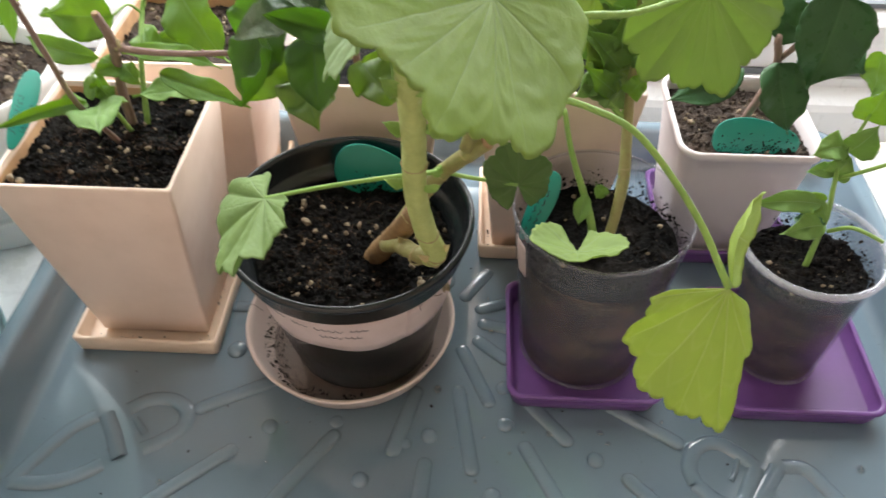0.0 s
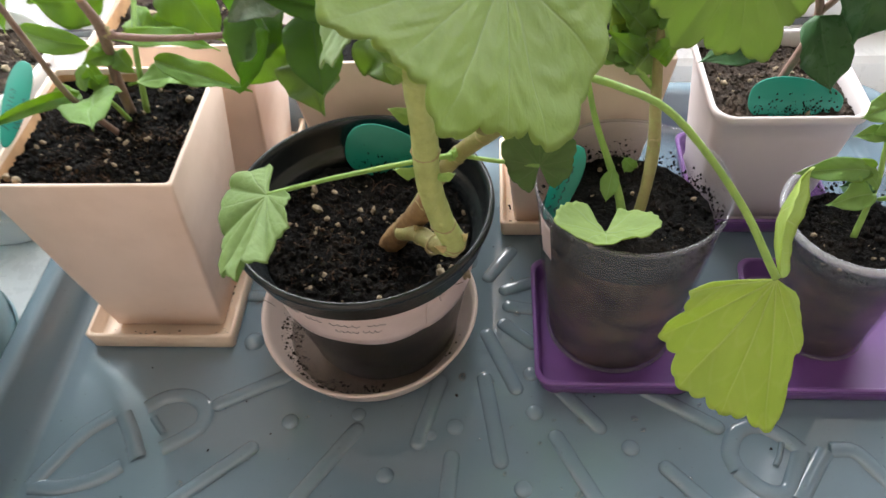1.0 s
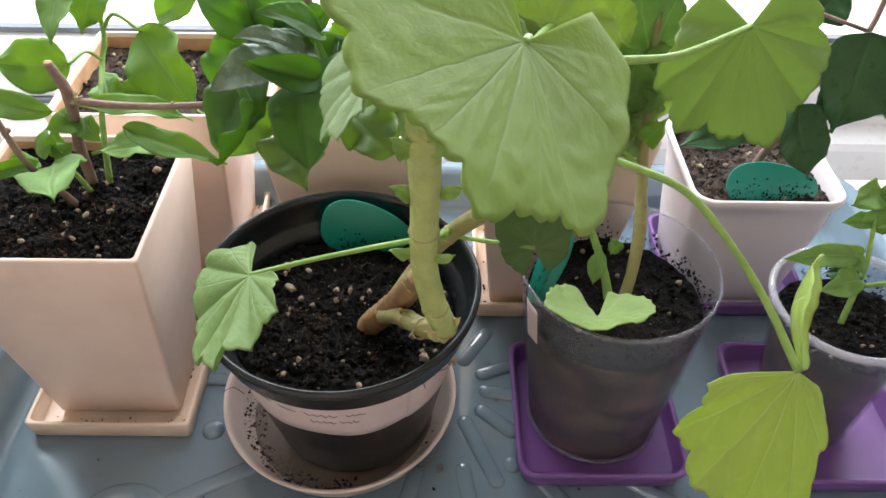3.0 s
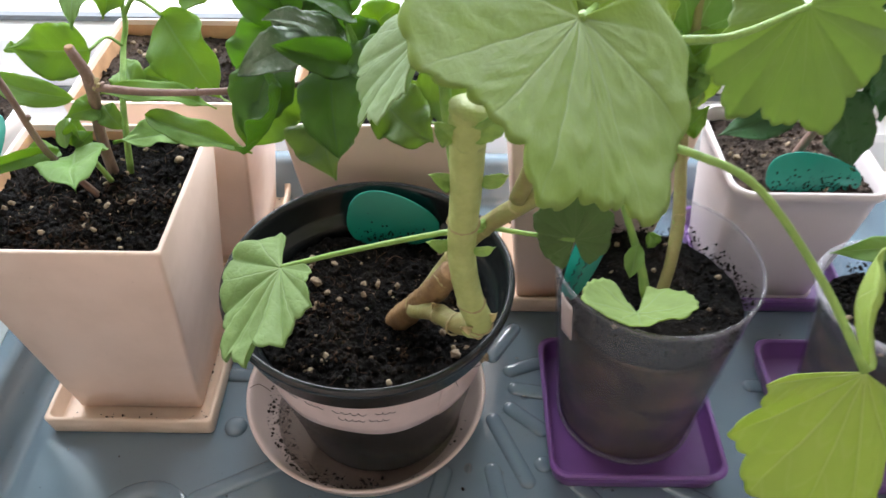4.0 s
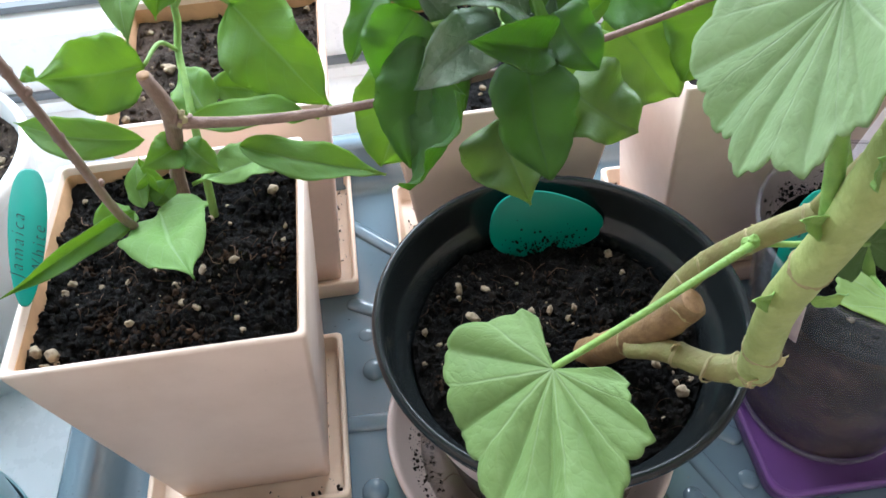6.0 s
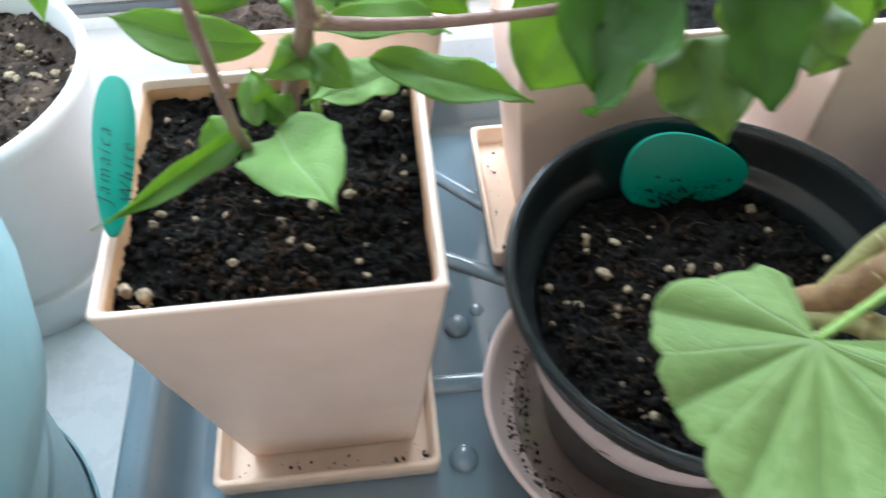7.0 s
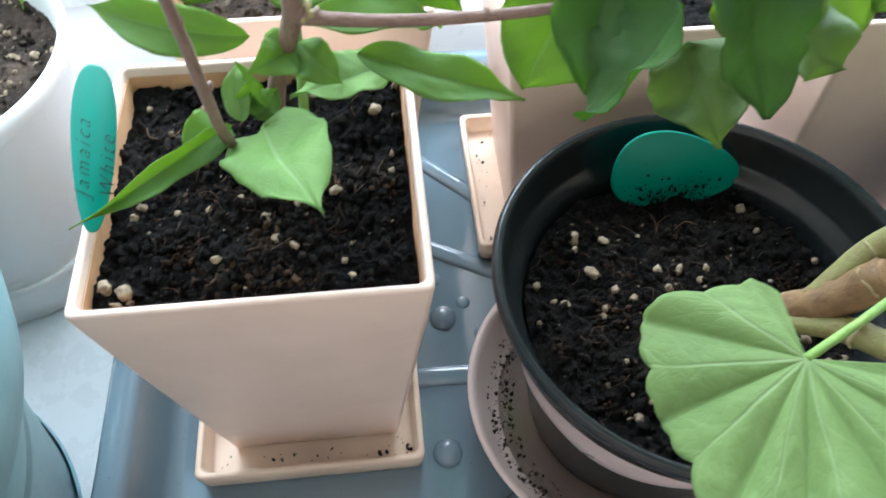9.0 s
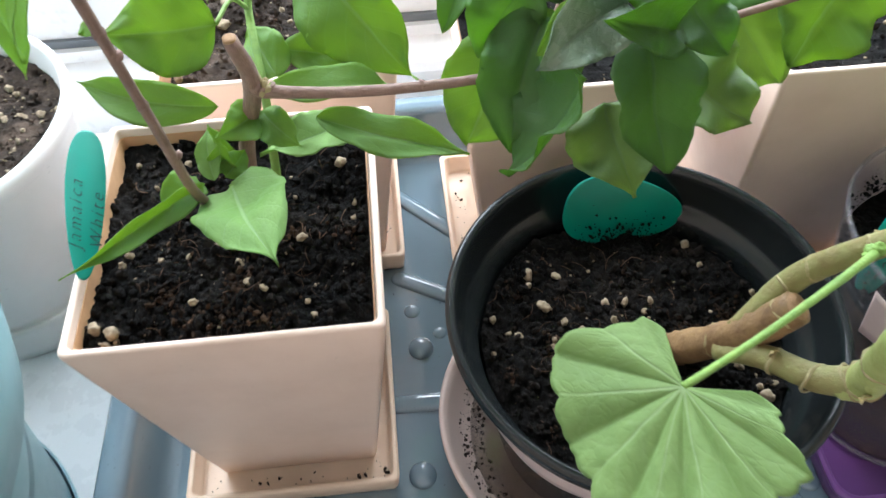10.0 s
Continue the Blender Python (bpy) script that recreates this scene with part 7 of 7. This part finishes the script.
leaf(glossy, (0.2260, 0.4100, 0.1910), (0.2400, 0.4100, 0.2060), 0.0265, (0, -0.8, 0.6), 0.05, 0.15, 0.05, M_LEAF_DEEP, '', 84, 0.75, 0.0, 0.0, 0.0, 0.62)
sprout = thing("young_plant", (0.233, 0.292, 0.088), "slender young plant with pointed leaves in the small clear cup", "plant", "potted plants")
stem(sprout, 'stem', [(0.2330, 0.2920, 0.0850), (0.2360, 0.3000, 0.1170), (0.2350, 0.3050, 0.1340), (0.2370, 0.3120, 0.1450), (0.2450, 0.3200, 0.1680)], [0.0017, 0.0014, 0.0012, 0.001, 0.0008], M_STEM_GREEN, 'thin green stem', 8, 6, 0.04, 20, 0.0)
stem(sprout, 'stem', [(0.2380, 0.2960, 0.1110), (0.2420, 0.2850, 0.1240), (0.2550, 0.2780, 0.1220)], [0.0011, 0.0009], M_STEM_GREEN, '', 10, 6, 0.04, 0, 0.0)
stem(sprout, 'stem', [(0.2380, 0.3080, 0.1370), (0.2430, 0.3000, 0.1480), (0.2530, 0.2950, 0.1590)], [0.0011, 0.0009], M_STEM_GREEN, '', 10, 6, 0.04, 0, 0.0)
leaf(sprout, (0.2300, 0.3000, 0.1260), (0.1950, 0.3000, 0.1240), 0.0114, (0, -0.7, 0.7), 0.08, 0.25, 0.05, M_LEAF_PALE, '', 85, 0.7, 0.0, 0.0, 0.0, 0.62)
leaf(sprout, (0.2330, 0.3020, 0.1270), (0.2110, 0.3000, 0.1250), 0.0108, (0, -0.7, 0.7), 0.08, 0.25, 0.05, M_LEAF_MID, '', 86, 0.7, 0.0, 0.0, 0.0, 0.62)
leaf(sprout, (0.2340, 0.2960, 0.1150), (0.2110, 0.2880, 0.1150), 0.0134, (0, -0.7, 0.7), 0.08, 0.25, 0.05, M_LEAF_PALE, '', 87, 0.7, 0.0, 0.0, 0.0, 0.62)
leaf(sprout, (0.2360, 0.2980, 0.1150), (0.2250, 0.3100, 0.1060), 0.0119, (0, -0.7, 0.7), 0.08, 0.25, 0.05, M_LEAF_DEEP, '', 88, 0.7, 0.0, 0.0, 0.0, 0.62)
leaf(sprout, (0.2370, 0.3120, 0.1390), (0.2210, 0.3100, 0.1380), 0.0083, (0, -0.7, 0.7), 0.08, 0.25, 0.05, M_LEAF_PALE, '', 89, 0.7, 0.0, 0.0, 0.0, 0.62)
leaf(sprout, (0.2380, 0.3120, 0.1430), (0.2320, 0.3180, 0.1560), 0.0083, (0, -0.7, 0.7), 0.08, 0.25, 0.05, M_LEAF_PALE, '', 90, 0.7, 0.0, 0.0, 0.0, 0.62)
leaf(sprout, (0.2400, 0.3150, 0.1480), (0.2470, 0.3120, 0.1660), 0.0166, (0, -0.7, 0.7), 0.08, 0.25, 0.05, M_LEAF_PALE, '', 91, 0.7, 0.0, 0.0, 0.0, 0.62)
leaf(sprout, (0.2440, 0.3200, 0.1630), (0.2480, 0.3200, 0.1840), 0.0190, (0, -0.7, 0.7), 0.08, 0.25, 0.05, M_LEAF_MID, '', 92, 0.7, 0.0, 0.0, 0.0, 0.62)
leaf(sprout, (0.2380, 0.3150, 0.1510), (0.2180, 0.3050, 0.1530), 0.0145, (0, -0.7, 0.7), 0.08, 0.25, 0.05, M_LEAF_PALE, '', 93, 0.7, 0.0, 0.0, 0.0, 0.62)
leaf(sprout, (0.2350, 0.3100, 0.1350), (0.2400, 0.3100, 0.1490), 0.0131, (0, -0.7, 0.7), 0.08, 0.25, 0.05, M_LEAF_PALE, '', 94, 0.7, 0.0, 0.0, 0.0, 0.62)
leaf(sprout, (0.2360, 0.2980, 0.1170), (0.2230, 0.3020, 0.1300), 0.0064, (0, -0.7, 0.7), 0.08, 0.25, 0.05, M_LEAF_PALE, '', 95, 0.7, 0.0, 0.0, 0.0, 0.62)
bulbs = thing("bulb_plant", (-0.28, 0.42, 0.098), "pale bulbous stems with thin green stalks in the white pot", "plant", "potted plants")
mesh_ob("bulb", *lathe(-0.2960, 0.4250, [(0.0025, 0.0960), (0.0050, 0.1040), (0.0047, 0.1100), (0.0025, 0.1180), (0.0010, 0.1230)], 20), M_STIPULE, bulbs, "pale tan bulb")
stem(bulbs, 'stalk', [(-0.2960, 0.4250, 0.1200), (-0.2900, 0.4210, 0.1510), (-0.2780, 0.4190, 0.1860), (-0.2660, 0.4210, 0.2160)], [0.0013, 0.0011, 0.0009], M_STEM_GREEN, '', 8, 6, 0.04, 0, 0.0)
stem(bulbs, 'stalk', [(-0.2960, 0.4250, 0.1180), (-0.3060, 0.4290, 0.1510), (-0.3140, 0.4310, 0.2060)], [0.0012, 0.001, 0.0009], M_STEM_GREEN, '', 8, 6, 0.04, 0, 0.0)
mesh_ob("bulb", *lathe(-0.3080, 0.4310, [(0.0027, 0.0980), (0.0055, 0.1060), (0.0052, 0.1120), (0.0027, 0.1200), (0.0011, 0.1250)], 20), M_STIPULE, bulbs, "pale tan bulb")
stem(bulbs, 'stalk', [(-0.3080, 0.4310, 0.1220), (-0.3020, 0.4270, 0.1530), (-0.3020, 0.4250, 0.1880), (-0.3080, 0.4270, 0.2180)], [0.0013, 0.0011, 0.0009], M_STEM_GREEN, '', 8, 6, 0.04, 0, 0.0)
stem(bulbs, 'stalk', [(-0.3080, 0.4310, 0.1200), (-0.3180, 0.4350, 0.1530), (-0.3260, 0.4370, 0.2080)], [0.0012, 0.001, 0.0009], M_STEM_GREEN, '', 8, 6, 0.04, 0, 0.0)
mesh_ob("bulb", *lathe(-0.3180, 0.4210, [(0.0025, 0.0960), (0.0050, 0.1040), (0.0047, 0.1100), (0.0025, 0.1180), (0.0010, 0.1230)], 20), M_STIPULE, bulbs, "pale tan bulb")
stem(bulbs, 'stalk', [(-0.3180, 0.4210, 0.1200), (-0.3120, 0.4170, 0.1510), (-0.3240, 0.4150, 0.1860), (-0.3480, 0.4170, 0.2160)], [0.0013, 0.0011, 0.0009], M_STEM_GREEN, '', 8, 6, 0.04, 0, 0.0)
stem(bulbs, 'stalk', [(-0.3180, 0.4210, 0.1180), (-0.3280, 0.4250, 0.1510), (-0.3360, 0.4270, 0.2060)], [0.0012, 0.001, 0.0009], M_STEM_GREEN, '', 8, 6, 0.04, 0, 0.0)
leaf(bulbs, (-0.2200, 0.4200, 0.1880), (-0.2270, 0.4100, 0.1580), 0.0193, (0, -0.8, 0.6), 0.05, 0.2, 0.05, M_LEAF_MID, '', 96, 0.75, 0.0, 0.0, 0.0, 0.62)
leaf(bulbs, (-0.2290, 0.4200, 0.1980), (-0.2320, 0.4100, 0.1880), 0.0169, (0, -0.8, 0.6), 0.05, 0.2, 0.05, M_LEAF_MID, '', 97, 0.75, 0.0, 0.0, 0.0, 0.62)
leaf(bulbs, (-0.2060, 0.4000, 0.1840), (-0.2150, 0.3850, 0.1520), 0.0112, (0, -0.8, 0.6), 0.05, 0.2, 0.05, M_LEAF_MID, '', 98, 0.75, 0.0, 0.0, 0.0, 0.62)


def unseen_growth(plant, points, count, size, material, seed):
    '''A branch added above the view, its own leaves blocking window light.'''
    rn = random.Random(seed)
    stem(plant, "branch", points, [0.0014, 0.0009], M_BARK, "", 8, 6, 0.05, seed)
    path = smooth_path(points, 8)
    for k in range(count):
        p = path[max(0, int(len(path) * (0.12 + 0.88 * (k + rn.random()) / count)) - 1)]
        a = 2.4 * k + rn.uniform(-0.4, 0.4)
        ln = size * rn.uniform(0.75, 1.2)
        tip = p + Vector((math.cos(a) * ln * 0.9, math.sin(a) * ln * 0.6, ln * rn.uniform(-0.35, 0.3)))
        leaf(plant, p, tip, ln * rn.uniform(0.55, 0.7), (0, -0.4, 0.9), 0.08, 0.15, 0.06, material, "", seed * 50 + k, 0.62)


# added canopy out of view: shades the pots and darkens the tray's reflections
unseen_growth(bushy, [(-0.018, 0.340, 0.260), (-0.020, 0.375, 0.380), (-0.030, 0.400, 0.500), (-0.045, 0.420, 0.700)], 26, 0.074, M_LEAF_DARK, 3)
unseen_growth(bushy, [(-0.018, 0.340, 0.260), (0.020, 0.365, 0.390), (0.060, 0.390, 0.500), (0.085, 0.400, 0.680)], 22, 0.074, M_LEAF_DARK, 4)
unseen_growth(shrub, [(-0.141, 0.277, 0.300), (-0.139, 0.285, 0.345), (-0.134, 0.300, 0.390)], 6, 0.062, M_LEAF_MID, 5)
unseen_growth(shrub, [(-0.134, 0.402, 0.260), (-0.137, 0.408, 0.300), (-0.134, 0.412, 0.340)], 6, 0.066, M_LEAF_MID, 6)
unseen_growth(seedling, [(0.139, 0.388, 0.205), (0.142, 0.405, 0.330), (0.150, 0.410, 0.450), (0.155, 0.405, 0.560)], 14, 0.066, M_LEAF_DARK, 7)

# ---- plant tags ----
def plant_tag(place, along, across, length, width, label, text="", bars=0, narrow=0.62, bend=0.0):
    """A thin pear-shaped plastic tag: place is its middle, along its long axis, across its short one."""
    a, c = Vector(along).normalized(), Vector(across).normalized()
    n = a.cross(c).normalized()
    c = n.cross(a).normalized()
    m = Matrix((a, c, n)).transposed().to_4x4()
    m.translation = place
    ob = thing("plant_tag", place, label, "plant tag", "green plant tags")
    num = 48
    outline = []
    for i in range(num):
        t = 2 * math.pi * i / num
        x = math.cos(t)
        w = (1 - narrow) / 2 * (1 + x) + narrow
        y = math.copysign(abs(math.sin(t)) ** 0.8, math.sin(t)) * w
        outline.append((x * length / 2, y * width / 2))
    th = 0.0005
    rings = []
    for z, s in ((-th, 0.97), (-th * 0.5, 1.0), (th * 0.5, 1.0), (th, 0.97)):
        rings.append([m @ Vector((x * s, y * s, z + bend * x * x)) for x, y in outline])
    v, f = loops_mesh(rings)
    plate = mesh_ob("tag_plate", v, f, M_GREEN_TAG, ob)
    bpy.context.view_layer.update()
    if text:
        for k, line in enumerate(text.split("|")):
            cu = bpy.data.curves.new("tag_writing", "FONT")
            cu.body, cu.size, cu.align_x, cu.align_y = line, 0.0056, "CENTER", "CENTER"
            cu.space_character = 1.35
            cu.shear, cu.extrude, cu.offset = 0.42, 0.00004, -0.00010
            cu.materials.append(M_INK)
            t = new("tag_writing", cu)
            t.matrix_world = m @ Matrix.Translation((-0.004 - 0.002 * k, 0.0026 - 0.0062 * k, th + 0.0001))
            bpy.context.view_layer.update()
            t.parent = plate
            t.matrix_parent_inverse = plate.matrix_world.inverted()
    r = random.Random(int(place[0] * 1e4) & 255)
    for k in range(bars):
        row, col = divmod(k, 5)
        x0 = -length * 0.32 + col * length * 0.125
        y0 = width * 0.12 - row * width * 0.2
        wv = length * r.uniform(0.05, 0.09)
        pts = [m @ Vector((x0 + wv * q, y0 + width * 0.035 * math.sin(7 * q + k), th + 0.00006)) for q in (0, 0.33, 0.66, 1)]
        vv, ff = tube(pts, 0.00028, 5, 3)
        mesh_ob("pen_stroke", vv, ff, M_INK, plate)
    return ob


TAG = "green pear-shaped plastic plant tag "
plant_tag((-0.1850, 0.3275, 0.1490), (0.0, 0.93, 0.37), (-0.80, -0.17, 0.42), 0.049, 0.0140, TAG + "with ink handwriting at the pot edge", "Jamaica|White")
plant_tag((-0.0030, 0.3440, 0.1000), (-1.0, 0.04, 0.18), (0.18, 0.33, 1.0), 0.0475, 0.038, TAG + "stuck in black soil", "", 0, 0.55)
plant_tag((0.0905, 0.3160, 0.1010), (0.34, 0.36, 0.87), (-0.80, 0.50, 0.10), 0.046, 0.017, TAG + "with faint handwriting in the clear cup", "", 10)
plant_tag((0.2262, 0.3870, 0.0985), (-1.0, 0.02, 0.10), (0.0, 0.42, 1.0), 0.0535, 0.031, TAG + "with faint handwriting in the off-white pot", "", 9, 0.7)

# the tag in the black soil has a short stake and splashes of wet soil
STAKED = bpy.data.objects["plant_tag.001"]
part("stake", box_bm(0.0085, 0.0125, 0.3450, 0.3458, 0.0790, 0.0900, 0.0003), M_GREEN_TAG, STAKED)
rnd = random.Random(91)
pts = []
for _ in range(330):
    x = rnd.gauss(0.0, 0.010)
    z = 0.0865 + abs(rnd.gauss(0, 0.0035 + 0.0035 * rnd.random()))
    pts.append((-0.0030 + x, 0.3440 + (z - 0.1000) * 0.34 - 0.0016 - 0.001 * rnd.random(), z))
v, f = grains(pts, [0.0002 + 0.0007 * rnd.random() ** 2 for _ in pts], 92)
tagged(mesh_ob("soil_splash", v, f, M_CRUMB, STAKED, "wet soil splashed on the tag", False), kind="stuff")
GRAVEL_TAG = bpy.data.objects["plant_tag.003"]
pts = []
for _ in range(420):
    x = rnd.uniform(-0.024, 0.024)
    z = 0.0880 + abs(rnd.gauss(0, 0.0055))
    pts.append((0.2262 + x, 0.3870 - 0.0008 + (z - 0.0985) * 0.42, z))
v, f = grains(pts, [0.0002 + 0.0007 * rnd.random() ** 2 for _ in pts], 93)
tagged(mesh_ob("soil_splash", v, f, M_CRUMB, GRAVEL_TAG, "soil splashed on the lower edge", False), kind="stuff")
